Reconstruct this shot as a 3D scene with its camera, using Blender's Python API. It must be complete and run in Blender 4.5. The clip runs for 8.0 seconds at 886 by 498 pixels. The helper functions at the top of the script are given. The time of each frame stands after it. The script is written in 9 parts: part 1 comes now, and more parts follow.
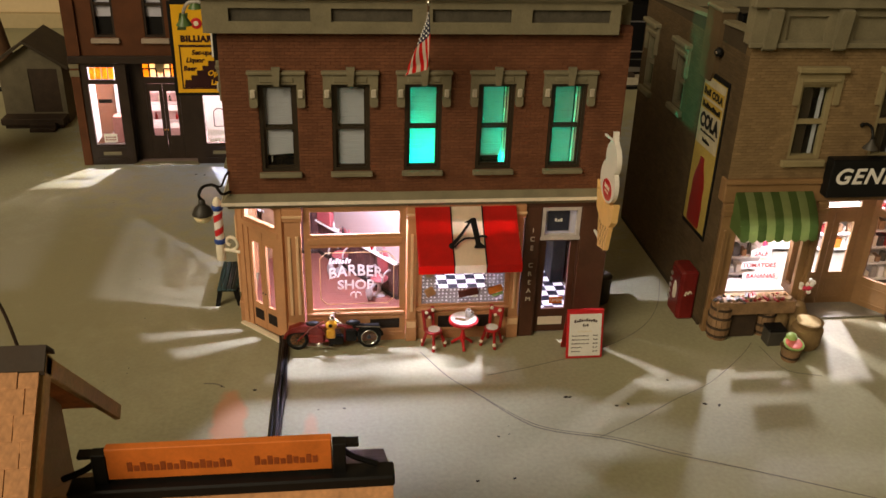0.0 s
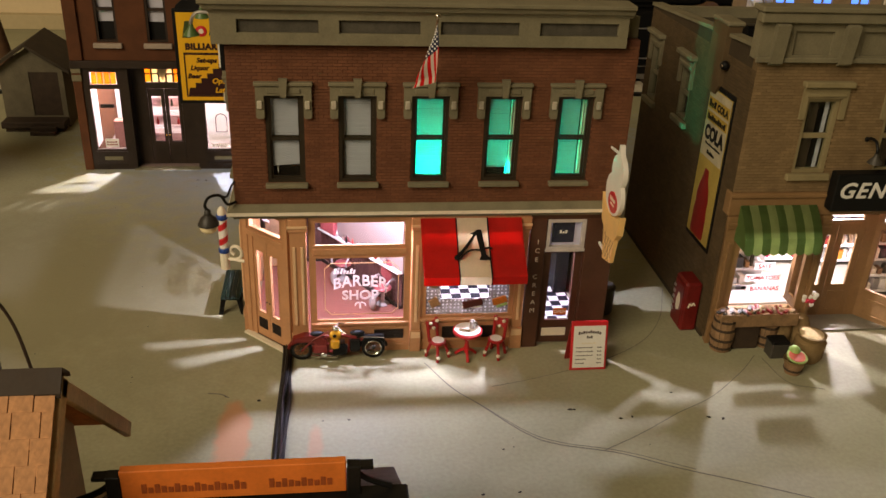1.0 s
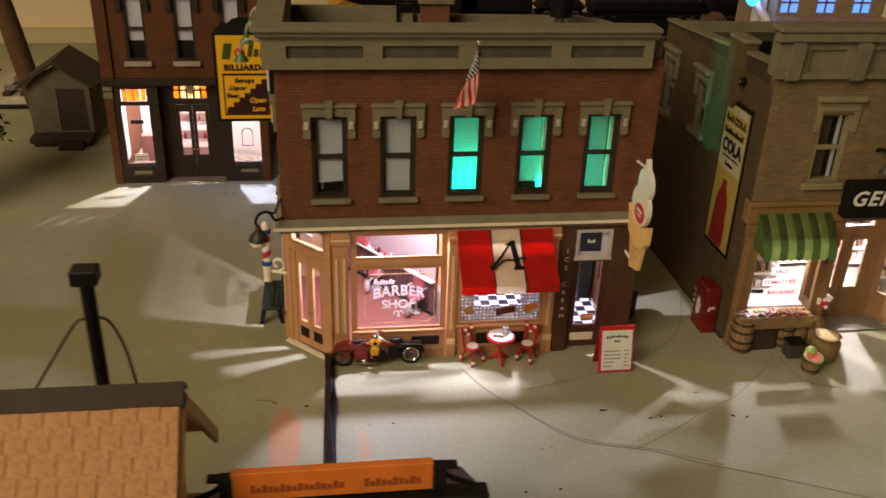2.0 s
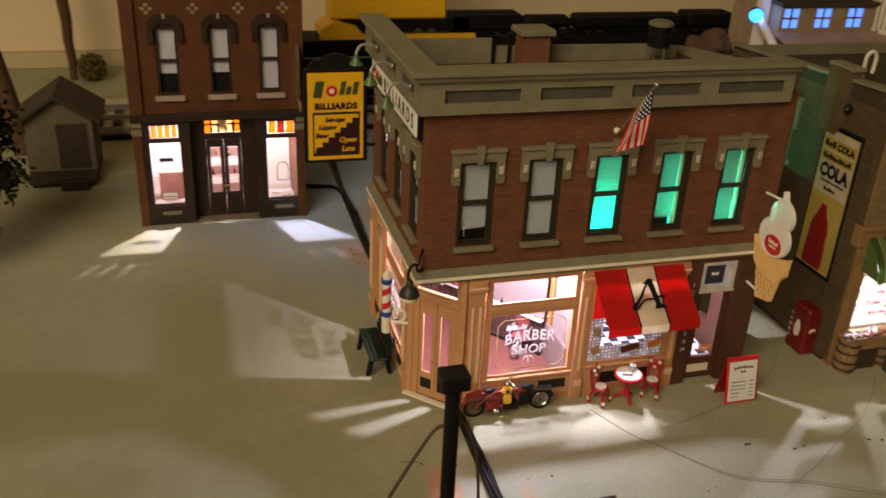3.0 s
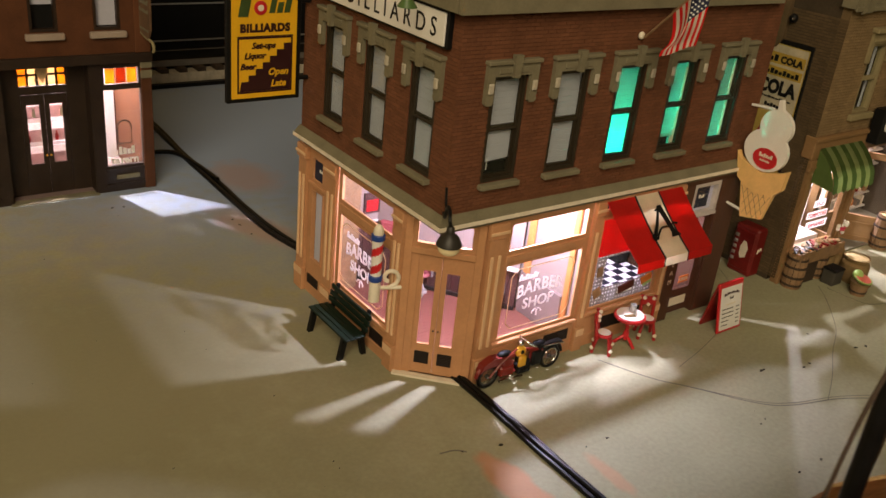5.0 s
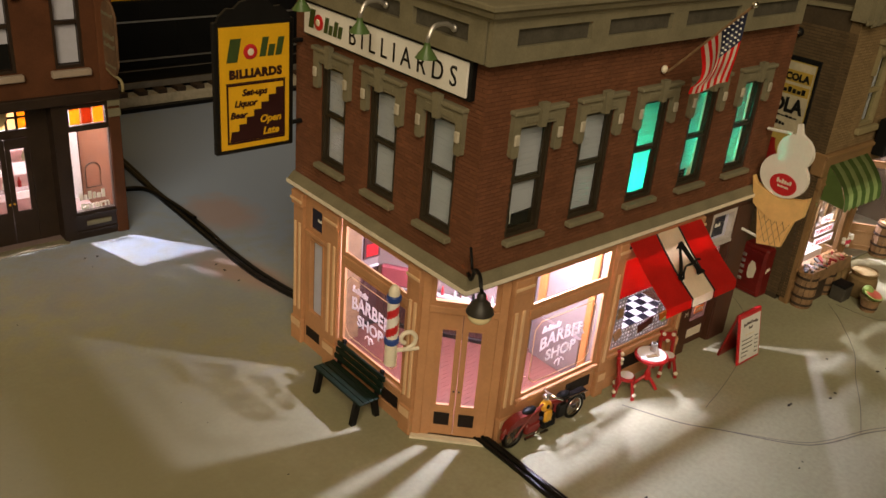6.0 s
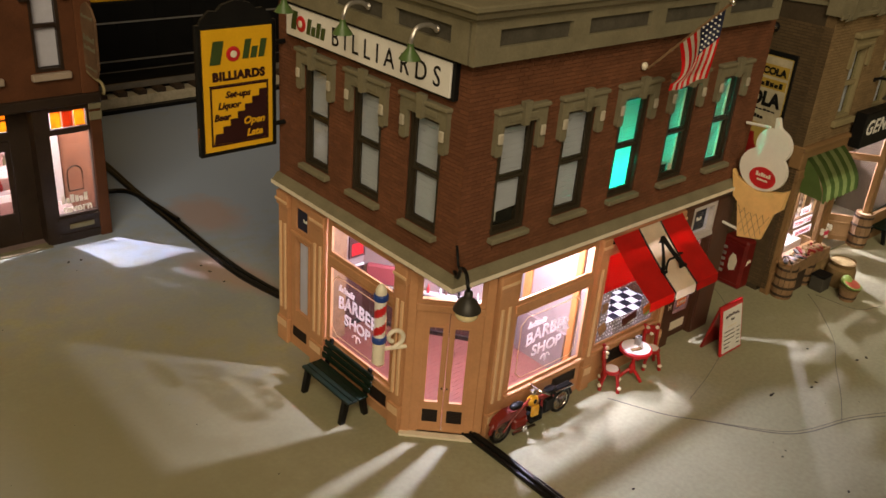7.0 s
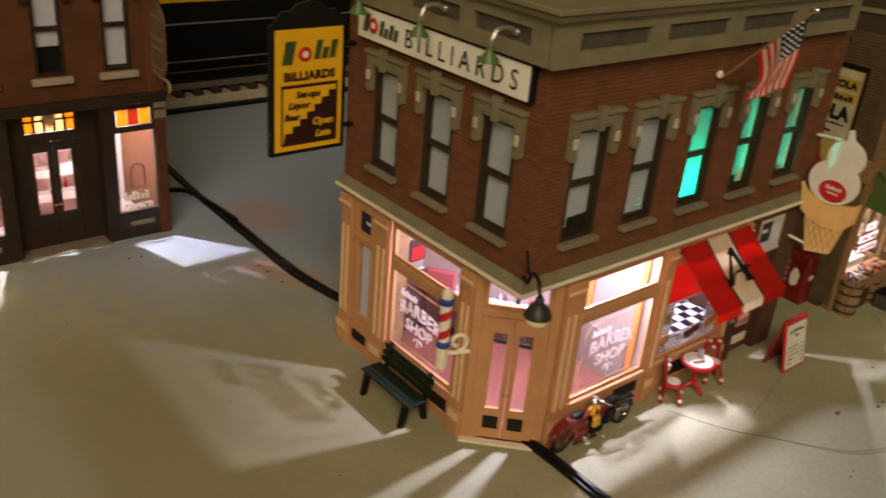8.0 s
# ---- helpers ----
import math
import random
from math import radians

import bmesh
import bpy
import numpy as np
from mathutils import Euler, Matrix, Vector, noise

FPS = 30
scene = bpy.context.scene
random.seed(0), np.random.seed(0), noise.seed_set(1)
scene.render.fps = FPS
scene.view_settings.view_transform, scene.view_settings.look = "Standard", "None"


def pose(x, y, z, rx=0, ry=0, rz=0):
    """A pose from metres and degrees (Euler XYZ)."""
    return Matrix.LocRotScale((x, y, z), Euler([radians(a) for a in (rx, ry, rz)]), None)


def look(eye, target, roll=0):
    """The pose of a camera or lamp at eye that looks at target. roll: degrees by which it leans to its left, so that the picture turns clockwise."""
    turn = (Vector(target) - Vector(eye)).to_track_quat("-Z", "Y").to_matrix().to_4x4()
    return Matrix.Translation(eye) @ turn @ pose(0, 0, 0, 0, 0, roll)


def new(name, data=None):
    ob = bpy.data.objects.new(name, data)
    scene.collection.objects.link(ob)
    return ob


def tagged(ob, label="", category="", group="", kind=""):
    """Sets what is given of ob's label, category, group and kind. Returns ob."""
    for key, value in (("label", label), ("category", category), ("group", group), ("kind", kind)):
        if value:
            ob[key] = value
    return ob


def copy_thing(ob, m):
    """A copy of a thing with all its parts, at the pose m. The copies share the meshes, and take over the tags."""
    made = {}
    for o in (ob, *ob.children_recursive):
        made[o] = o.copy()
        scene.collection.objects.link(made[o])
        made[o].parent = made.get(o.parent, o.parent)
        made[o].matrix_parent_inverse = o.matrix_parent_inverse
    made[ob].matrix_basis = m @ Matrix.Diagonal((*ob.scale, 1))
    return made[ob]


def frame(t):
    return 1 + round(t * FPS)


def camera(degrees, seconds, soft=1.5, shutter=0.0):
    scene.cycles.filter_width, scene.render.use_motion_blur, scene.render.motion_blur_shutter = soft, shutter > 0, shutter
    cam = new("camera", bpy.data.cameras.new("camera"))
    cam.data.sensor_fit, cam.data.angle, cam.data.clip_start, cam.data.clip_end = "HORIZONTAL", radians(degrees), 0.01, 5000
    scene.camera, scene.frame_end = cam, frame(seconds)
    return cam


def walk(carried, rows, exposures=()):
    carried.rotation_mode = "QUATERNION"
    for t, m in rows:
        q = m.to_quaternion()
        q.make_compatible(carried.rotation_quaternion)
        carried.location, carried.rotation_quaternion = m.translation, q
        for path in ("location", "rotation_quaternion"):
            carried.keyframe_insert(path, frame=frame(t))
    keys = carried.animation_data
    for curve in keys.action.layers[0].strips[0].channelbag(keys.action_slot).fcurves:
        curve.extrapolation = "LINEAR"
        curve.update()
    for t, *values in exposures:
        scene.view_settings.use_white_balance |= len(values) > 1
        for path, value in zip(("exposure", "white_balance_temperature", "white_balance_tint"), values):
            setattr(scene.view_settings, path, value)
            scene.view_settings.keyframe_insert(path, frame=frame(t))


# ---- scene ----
cam = camera(53.0, 8.0, 1.5, 0.35)
PATH = [
    (0, (0.05084, -0.39276, 0.24770), (0.10810, 0.05177, 0.02609), 1.894),
    (0.5, (0.05015, -0.39015, 0.25386), (0.10807, 0.05413, 0.03193), 2.255),
    (1, (0.04583, -0.38964, 0.25237), (0.10616, 0.05454, 0.03087), 2.474),
    (1.2, (0.04516, -0.38996, 0.25254), (0.10673, 0.05395, 0.03083), 2.275),
    (2.3, (-0.00673, -0.40751, 0.27392), (0.05888, 0.03678, 0.05413), 1.737),
    (2.5, (-0.03392, -0.38752, 0.27733), (0.03328, 0.05706, 0.05864), 1.175),
    (3, (-0.09682, -0.35557, 0.27321), (0.03244, 0.07560, 0.05552), 2.826),
    (3.5, (-0.12944, -0.33767, 0.25285), (0.05491, 0.07335, 0.03586), 5.144),
    (4, (-0.16590, -0.30288, 0.23919), (0.04793, 0.09291, 0.02094), 5.637),
    (4.2, (-0.17250, -0.28864, 0.23394), (0.05887, 0.09869, 0.01841), 5.827),
    (5.3, (-0.19579, -0.22437, 0.21430), (0.09487, 0.12051, -0.00151), 5.853),
    (5.5, (-0.19747, -0.21170, 0.22106), (0.09772, 0.12890, 0.00460), 5.305),
    (6, (-0.19134, -0.19793, 0.22792), (0.10952, 0.13551, 0.00816), 5.176),
    (6.5, (-0.19568, -0.19322, 0.23106), (0.10913, 0.13526, 0.00926), 4.945),
    (7, (-0.19396, -0.19829, 0.23000), (0.11417, 0.12745, 0.00876), 4.802),
    (7.5, (-0.19093, -0.20202, 0.23069), (0.11889, 0.12258, 0.01013), 4.870),
    (8, (-0.20250, -0.18958, 0.22646), (0.09206, 0.15048, 0.00830), 5.242),
]
walk(cam, [(t, look(eye, target, roll)) for t, eye, target, roll in PATH], ((0.0, 0.04), (1.2, 0.03), (2.5, -0.03), (4.2, -0.02), (5.5, -0.05), (6.0, -0.09), (8.0, -0.09)))

# ---------------------------------------------------------------- world and light
world = bpy.data.worlds.new("room_dark")
scene.world = world
world.use_nodes = True
world.node_tree.nodes["Background"].inputs[0].default_value = (0.9, 0.75, 0.5, 1)
world.node_tree.nodes["Background"].inputs[1].default_value = 0.014
CM = 0.01


def lamp(name, kind, place, power, color, size=0.15, aim=None):
    data = bpy.data.lights.new(name, kind)
    data.energy, data.color = power, color
    if kind == "AREA":
        data.shape, data.size = "DISK", size * CM
    else:
        data.shadow_soft_size = size * CM
    ob = new(name, data)
    eye = Vector(place) * CM
    ob.matrix_world = look(eye, Vector(aim) * CM) if aim else Matrix.Translation(eye)
    return ob


# the bulbs inside the model shops
lamp("barber_bulb", "POINT", (5.0, 2.0, 8.5), 0.70, (0.90, 0.87, 1.20), 0.2)
lamp("ice_cream_bulb", "POINT", (12.9, 3.6, 8.3), 0.56, (0.93, 0.87, 1.13), 0.15)
lamp("grocery_bulb", "POINT", (27.88, 4.9, 7.3), 0.50, (0.98, 0.91, 0.98), 0.15)
lamp("grocery_bulb", "POINT", (34.2, 6.5, 8.1), 1.15, (0.97, 0.88, 1.1), 0.15)
lamp("tavern_bulb", "POINT", (-9.45, 30.1, 11.0), 1.6, (1.0, 0.90, 0.94), 0.15)
lamp("tavern_bulb", "POINT", (-5.95, 30.1, 11.0), 1.6, (1.0, 0.90, 0.94), 0.15)
lamp("upstairs_green_bulb", "POINT", (8.9, 1.15, 9.3), 0.24, (0.0, 1.0, 0.62), 0.15)
# second green bulb added to light the right-hand blinds and the cone sign
lamp("upstairs_green_bulb", "POINT", (13.6, 2.9, 9.35), 0.10, (0.0, 1.0, 0.62), 0.15)
lamp("blue_bulb", "POINT", (40.0, 34.7, 12.7), 0.03, (0.1, 0.3, 1.0), 0.3)
# one broad unseen lamp at the front left stands for the room's light
lamp("room_lamp", "AREA", (-88, -100, 104), 22.0, (1.0, 0.80, 0.53), 110, aim=(0, 5, 5))

# ---------------------------------------------------------------- materials
MATS = {}


def mat(name, color, rough=0.6, var=0.25, scale=120.0, fine=900.0, bump=0.15, metal=0.0, spec=0.4, dark=None):
    """Paint or stuff with large blotches, fine grain and a little relief; scales are per metre."""
    if name in MATS:
        return MATS[name]
    m = bpy.data.materials.new(name)
    m.use_nodes = True
    nt = m.node_tree
    n, l = nt.nodes, nt.links
    b = n["Principled BSDF"]
    tc = n.new("ShaderNodeTexCoord")
    big, small = n.new("ShaderNodeTexNoise"), n.new("ShaderNodeTexNoise")
    big.inputs["Scale"].default_value, small.inputs["Scale"].default_value = scale, fine
    big.inputs["Detail"].default_value, small.inputs["Detail"].default_value = 4, 3
    l.new(tc.outputs["Object"], big.inputs["Vector"])
    l.new(tc.outputs["Object"], small.inputs["Vector"])
    add = n.new("ShaderNodeMath")
    add.operation = "MULTIPLY_ADD"
    l.new(big.outputs["Fac"], add.inputs[0])
    add.inputs[1].default_value = 0.65
    sc = n.new("ShaderNodeMath")
    sc.operation = "MULTIPLY"
    l.new(small.outputs["Fac"], sc.inputs[0])
    sc.inputs[1].default_value = 0.35
    l.new(sc.outputs[0], add.inputs[2])
    ramp = n.new("ShaderNodeMapRange")
    ramp.inputs[1].default_value, ramp.inputs[2].default_value = 0.3, 0.7
    l.new(add.outputs[0], ramp.inputs[0])
    mix = n.new("ShaderNodeMix")
    mix.data_type = "RGBA"
    l.new(ramp.outputs[0], mix.inputs[0])
    low = dark or tuple(c * (1 - var) for c in color)
    high = tuple(min(1, c * (1 + var * 0.6)) for c in color)
    mix.inputs[6].default_value, mix.inputs[7].default_value = (*low, 1), (*high, 1)
    l.new(mix.outputs[2], b.inputs["Base Color"])
    b.inputs["Metallic"].default_value = metal
    b.inputs["Specular IOR Level"].default_value = spec
    rr = n.new("ShaderNodeMapRange")
    rr.inputs[3].default_value, rr.inputs[4].default_value = max(0.05, rough - 0.12), min(1, rough + 0.12)
    l.new(big.outputs["Fac"], rr.inputs[0])
    l.new(rr.outputs[0], b.inputs["Roughness"])
    if bump:
        bp = n.new("ShaderNodeBump")
        bp.inputs["Strength"].default_value, bp.inputs["Distance"].default_value = bump, 0.0004
        l.new(small.outputs["Fac"], bp.inputs["Height"])
        l.new(bp.outputs[0], b.inputs["Normal"])
    MATS[name] = m
    return m


def brick_mat(name, color, mortar, each=0.35):
    """Moulded brick: each brick has its own shade."""
    m = mat(name, color, 0.75, 0.3, 90, 1500, 0.3, spec=0.2)
    nt = m.node_tree
    n, l = nt.nodes, nt.links
    geo, info = n.new("ShaderNodeNewGeometry"), n.new("ShaderNodeObjectInfo")
    s = n.new("ShaderNodeMath")
    l.new(geo.outputs["Random Per Island"], s.inputs[0])
    l.new(info.outputs["Random"], s.inputs[1])
    fr = n.new("ShaderNodeMath")
    fr.operation = "FRACT"
    l.new(s.outputs[0], fr.inputs[0])
    mr = n.new("ShaderNodeMapRange")
    mr.inputs[3].default_value, mr.inputs[4].default_value = 1 - each, 1 + each * 0.7
    l.new(fr.outputs[0], mr.inputs[0])
    b = n["Principled BSDF"]
    src = b.inputs["Base Color"].links[0].from_socket
    mul = n.new("ShaderNodeVectorMath")
    mul.operation = "SCALE"
    l.new(src, mul.inputs[0])
    l.new(mr.outputs[0], mul.inputs["Scale"])
    l.new(mul.outputs[0], b.inputs["Base Color"])
    return m


def glass_mat(name, tint=(1, 1, 1), gloss=0.5):
    m = bpy.data.materials.new(name)
    m.use_nodes = True
    nt = m.node_tree
    n, l = nt.nodes, nt.links
    n.remove(n["Principled BSDF"])
    tr, gl, fr, mx, mu = n.new("ShaderNodeBsdfTransparent"), n.new("ShaderNodeBsdfGlossy"), n.new("ShaderNodeLayerWeight"), n.new("ShaderNodeMixShader"), n.new("ShaderNodeMath")
    tr.inputs[0].default_value = (*tint, 1)
    gl.inputs["Roughness"].default_value = 0.03
    fr.inputs["Blend"].default_value = 0.5
    pw = n.new("ShaderNodeMath")
    pw.operation = "POWER"
    pw.inputs[1].default_value = 5.0
    mu.operation = "MULTIPLY_ADD"
    mu.inputs[1].default_value = 0.9 * gloss
    mu.inputs[2].default_value = 0.04 * gloss
    l.new(fr.outputs["Facing"], pw.inputs[0])
    l.new(pw.outputs[0], mu.inputs[0])
    l.new(mu.outputs[0], mx.inputs[0])
    l.new(tr.outputs[0], mx.inputs[1])
    l.new(gl.outputs[0], mx.inputs[2])
    l.new(mx.outputs[0], n["Material Output"].inputs[0])
    return m


def cloth_mat(name, color, leak=0.4):
    """Thin stuff that lets light through: blinds, paper, canvas."""
    m = mat(name, color, 0.85, 0.12, 150, 1500, 0.1, spec=0.1)
    nt = m.node_tree
    n, l = nt.nodes, nt.links
    tl, mx = n.new("ShaderNodeBsdfTranslucent"), n.new("ShaderNodeMixShader")
    src = n["Principled BSDF"].inputs["Base Color"].links[0].from_socket
    l.new(src, tl.inputs[0])
    mx.inputs[0].default_value = leak
    l.new(n["Principled BSDF"].outputs[0], mx.inputs[1])
    l.new(tl.outputs[0], mx.inputs[2])
    l.new(mx.outputs[0], n["Material Output"].inputs[0])
    return m


def glow_mat(name, color, strength):
    m = bpy.data.materials.new(name)
    m.use_nodes = True
    b = m.node_tree.nodes["Principled BSDF"]
    b.inputs["Base Color"].default_value = (*color, 1)
    b.inputs["Emission Color"].default_value = (*color, 1)
    b.inputs["Emission Strength"].default_value = strength
    return m


def grid_mat(name, a, b_col, size, dots=False, rough=0.4, turn=0.0):
    """Square tiles in two colours, or round dots on a plain ground; size in cm."""
    m = bpy.data.materials.new(name)
    m.use_nodes = True
    nt = m.node_tree
    n, l = nt.nodes, nt.links
    b = n["Principled BSDF"]
    tc, mp = n.new("ShaderNodeTexCoord"), n.new("ShaderNodeMapping")
    l.new(tc.outputs["Object"], mp.inputs[0])
    mp.inputs["Rotation"].default_value = (0, 0, radians(turn))
    mix = n.new("ShaderNodeMix")
    mix.data_type = "RGBA"
    mix.inputs[6].default_value, mix.inputs[7].default_value = (*a, 1), (*b_col, 1)
    if dots:
        vo, lt = n.new("ShaderNodeTexVoronoi"), n.new("ShaderNodeMath")
        vo.inputs["Scale"].default_value = 100 / size
        vo.inputs["Randomness"].default_value = 0.55
        lt.operation = "LESS_THAN"
        lt.inputs[1].default_value = 0.33
        l.new(mp.outputs[0], vo.inputs["Vector"])
        l.new(vo.outputs["Distance"], lt.inputs[0])
        l.new(lt.outputs[0], mix.inputs[0])
    else:
        ch = n.new("ShaderNodeTexChecker")
        ch.inputs["Scale"].default_value = 100 / size
        l.new(mp.outputs[0], ch.inputs["Vector"])
        l.new(ch.outputs["Fac"], mix.inputs[0])
    l.new(mix.outputs[2], b.inputs["Base Color"])
    b.inputs["Roughness"].default_value = rough
    return m


RED_BRICK = brick_mat("red_brick", (0.170, 0.070, 0.035), None, 0.13)
MORTAR = mat("brick_mortar", (0.12, 0.05, 0.030), 0.9, 0.3, 200, 1500, 0.2, spec=0.1)
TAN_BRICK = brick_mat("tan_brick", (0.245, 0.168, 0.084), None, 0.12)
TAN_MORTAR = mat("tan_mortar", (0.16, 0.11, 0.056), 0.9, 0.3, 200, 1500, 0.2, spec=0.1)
# the grocery's tan brick again, its colour darkened for the alley shade
SHADED_BRICK = brick_mat("shaded_tan_brick", (0.105, 0.072, 0.037), None, 0.15)
SHADED_WALL = mat("shaded_tan_wall", (0.062, 0.046, 0.028), 0.8, 0.3, 60, 900, 0.2, spec=0.2)
TAVERN_BRICK = brick_mat("tavern_brick", (0.105, 0.040, 0.017), None, 0.2)
TAVERN_DARK = mat("tavern_dark_paint", (0.026, 0.015, 0.009), 0.5, 0.4, 120, 900, 0.1)
STONE = mat("olive_grey_stone_paint", (0.20, 0.18, 0.115), 0.75, 0.25, 110, 1300, 0.25, spec=0.2)
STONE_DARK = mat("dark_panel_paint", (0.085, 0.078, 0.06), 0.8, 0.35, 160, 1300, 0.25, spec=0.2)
CREAM_LINE = mat("cream_trim_paint", (0.80, 0.73, 0.58), 0.5, 0.15, 200, 900, 0.1)
TAN_WOOD = mat("tan_storefront_paint", (0.52, 0.268, 0.130), 0.5, 0.16, 90, 700, 0.12, spec=0.35)
TAN_LIGHT = mat("pale_trim_paint", (0.74, 0.50, 0.29), 0.5, 0.12, 150, 900, 0.1)
GROCERY_WOOD = mat("brown_tan_paint", (0.25, 0.145, 0.062), 0.55, 0.2, 90, 700, 0.15)
BROWN_PAINT = mat("dark_brown_paint", (0.081, 0.033, 0.018), 0.5, 0.25, 90, 700, 0.15)
SASH = mat("dark_sash_paint", (0.032, 0.024, 0.014), 0.45, 0.25, 150, 900, 0.1)
VENT = mat("dark_vent", (0.016, 0.009, 0.007), 0.6, 0.3, 300, 1500, 0.3)
GLASS = glass_mat("window_glass")
DULL_GLASS = glass_mat("upper_glass", (0.92, 0.95, 0.92), 0.6)
BLIND = cloth_mat("white_blind", (0.55, 0.56, 0.66), 0.12)
BLIND_LIT = cloth_mat("thin_blind", (0.60, 0.64, 0.62), 0.78)
WHITE = mat("white_paint", (0.80, 0.79, 0.75), 0.45, 0.08, 120, 900, 0.05)
OFFWHITE = mat("cream_plastic", (0.78, 0.72, 0.58), 0.4, 0.1, 150, 900, 0.05)
BLACK = mat("black_paint", (0.007, 0.007, 0.007), 0.5, 0.3, 200, 900, 0.1, spec=0.2)
BLACK_RUBBER = mat("black_cable_jacket", (0.006, 0.006, 0.006), 0.38, 0.3, 200, 900, 0.1, spec=0.22)
RED = mat("red_paint", (0.55, 0.02, 0.025), 0.35, 0.2, 150, 900, 0.08)
MACHINE_RED = mat("machine_red_paint", (0.16, 0.010, 0.009), 0.4, 0.4, 120, 900, 0.08)
BIKE_RED = mat("bike_red_paint", (0.20, 0.018, 0.012), 0.4, 0.3, 150, 900, 0.08)
DARK_RED = mat("dark_red_paint", (0.24, 0.014, 0.012), 0.35, 0.3, 150, 900, 0.08)
BLUE = mat("blue_paint", (0.02, 0.06, 0.28), 0.4, 0.2, 150, 900, 0.08)
NAVY = mat("navy_paint", (0.012, 0.016, 0.045), 0.5, 0.2, 150, 900, 0.08)
YELLOW = mat("yellow_sign_paint", (0.76, 0.42, 0.012), 0.45, 0.1, 90, 900, 0.05)
YELLOW_PLAS = mat("yellow_plastic", (0.75, 0.40, 0.03), 0.35, 0.15, 150, 900, 0.05)
MAROON = mat("maroon_sign_paint", (0.03, 0.006, 0.006), 0.5, 0.2, 150, 900, 0.05)
GREEN = mat("dark_green_paint", (0.006, 0.016, 0.009), 0.5, 0.3, 150, 900, 0.12, spec=0.25)
SIGN_GREEN = mat("green_lettering_paint", (0.045, 0.075, 0.018), 0.5, 0.2, 150, 900, 0.05)
LAMP_GREEN = mat("green_enamel", (0.075, 0.135, 0.04), 0.35, 0.2, 150, 900, 0.05)
FLAG_RED = mat("flag_red_cloth", (0.52, 0.012, 0.012), 0.8, 0.15, 150, 1500, 0.1, spec=0.1)
FLAG_WHITE = mat("flag_white_cloth", (0.55, 0.48, 0.40), 0.8, 0.15, 150, 1500, 0.1, spec=0.1)
RED_CANVAS = mat("red_canvas", (0.60, 0.024, 0.018), 0.8, 0.14, 150, 1500, 0.1, spec=0.15)
RED_CLOTH = cloth_mat("thin_red_cloth", (0.60, 0.012, 0.02), 0.55)
CREAM_CANVAS = mat("cream_canvas", (0.80, 0.72, 0.55), 0.8, 0.12, 150, 1500, 0.1, spec=0.15)
GREEN_CANVAS = cloth_mat("green_canvas", (0.095, 0.145, 0.042), 0.1)
PALE_GREEN_CANVAS = cloth_mat("pale_green_canvas", (0.257, 0.312, 0.124), 0.1)
CHROME = mat("chrome", (0.75, 0.74, 0.72), 0.2, 0.1, 200, 900, 0.0, metal=1.0)
STEEL = mat("dull_steel", (0.5, 0.48, 0.45), 0.4, 0.2, 200, 900, 0.05, metal=0.8)
WOOD = mat("raw_wood", (0.36, 0.20, 0.09), 0.7, 0.35, 180, 1200, 0.3)
BARREL_WOOD = mat("barrel_wood", (0.27, 0.165, 0.085), 0.7, 0.4, 200, 1200, 0.3)
DARK_WOOD = mat("dark_wood", (0.05, 0.032, 0.02), 0.7, 0.4, 180, 1200, 0.3)
PINK_FLOOR = mat("pink_plank_floor", (0.19, 0.068, 0.050), 0.45, 0.15, 250, 1200, 0.1)
GREY_FLOOR = mat("grey_floor", (0.22, 0.16, 0.15), 0.5, 0.2, 150, 900, 0.1)
INNER_WALL = mat("pale_pink_plaster", (0.29, 0.225, 0.205), 0.7, 0.06, 60, 700, 0.05)
INNER_WHITE = mat("white_plaster", (0.62, 0.60, 0.59), 0.7, 0.06, 60, 700, 0.05)
ORANGE_WOOD = mat("orange_door_wood", (0.52, 0.21, 0.06), 0.5, 0.2, 120, 900, 0.1)
CONE = mat("wafer_cone_paint", (0.82, 0.52, 0.20), 0.5, 0.12, 150, 900, 0.08)
ICE = mat("ice_cream_white", (0.82, 0.79, 0.73), 0.4, 0.06, 150, 900, 0.03)
CHECKER = grid_mat("black_white_tiles", (0.80, 0.80, 0.80), (0.01, 0.01, 0.02), 0.56)
SHINGLE = mat("brown_shingle", (0.52, 0.265, 0.12), 0.8, 0.45, 120, 900, 0.3)
ORANGE_SIGN = mat("orange_sign_paint", (0.68, 0.18, 0.025), 0.6, 0.2, 120, 900, 0.15)
TIN = mat("dark_tin", (0.06, 0.055, 0.045), 0.5, 0.3, 150, 900, 0.1)
ROOF_GREY = mat("roof_olive_grey", (0.14, 0.13, 0.078), 0.85, 0.25, 90, 900, 0.2)
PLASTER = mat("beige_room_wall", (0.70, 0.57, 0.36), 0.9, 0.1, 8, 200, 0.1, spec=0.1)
LOW_BOUNCE_WALL = mat("low_bounce_room_wall", (0.20, 0.15, 0.10), 0.9, 0.1, 8, 200, 0.1, spec=0.1)
CEIL = mat("low_bounce_ceiling", (0.30, 0.27, 0.22), 0.9, 0.05, 8, 200, 0.05, spec=0.1)
LOCO = mat("black_engine_paint", (0.006, 0.006, 0.006), 0.6, 0.3, 60, 700, 0.1, spec=0.15)
LEAF = mat("tree_leaf", (0.030, 0.031, 0.013), 0.9, 0.5, 200, 1200, 0.2, spec=0.08)
BARK = mat("tree_bark", (0.05, 0.032, 0.018), 0.9, 0.4, 150, 900, 0.4)
STICK = mat("brown_stick", (0.10, 0.05, 0.022), 0.85, 0.4, 120, 900, 0.3)
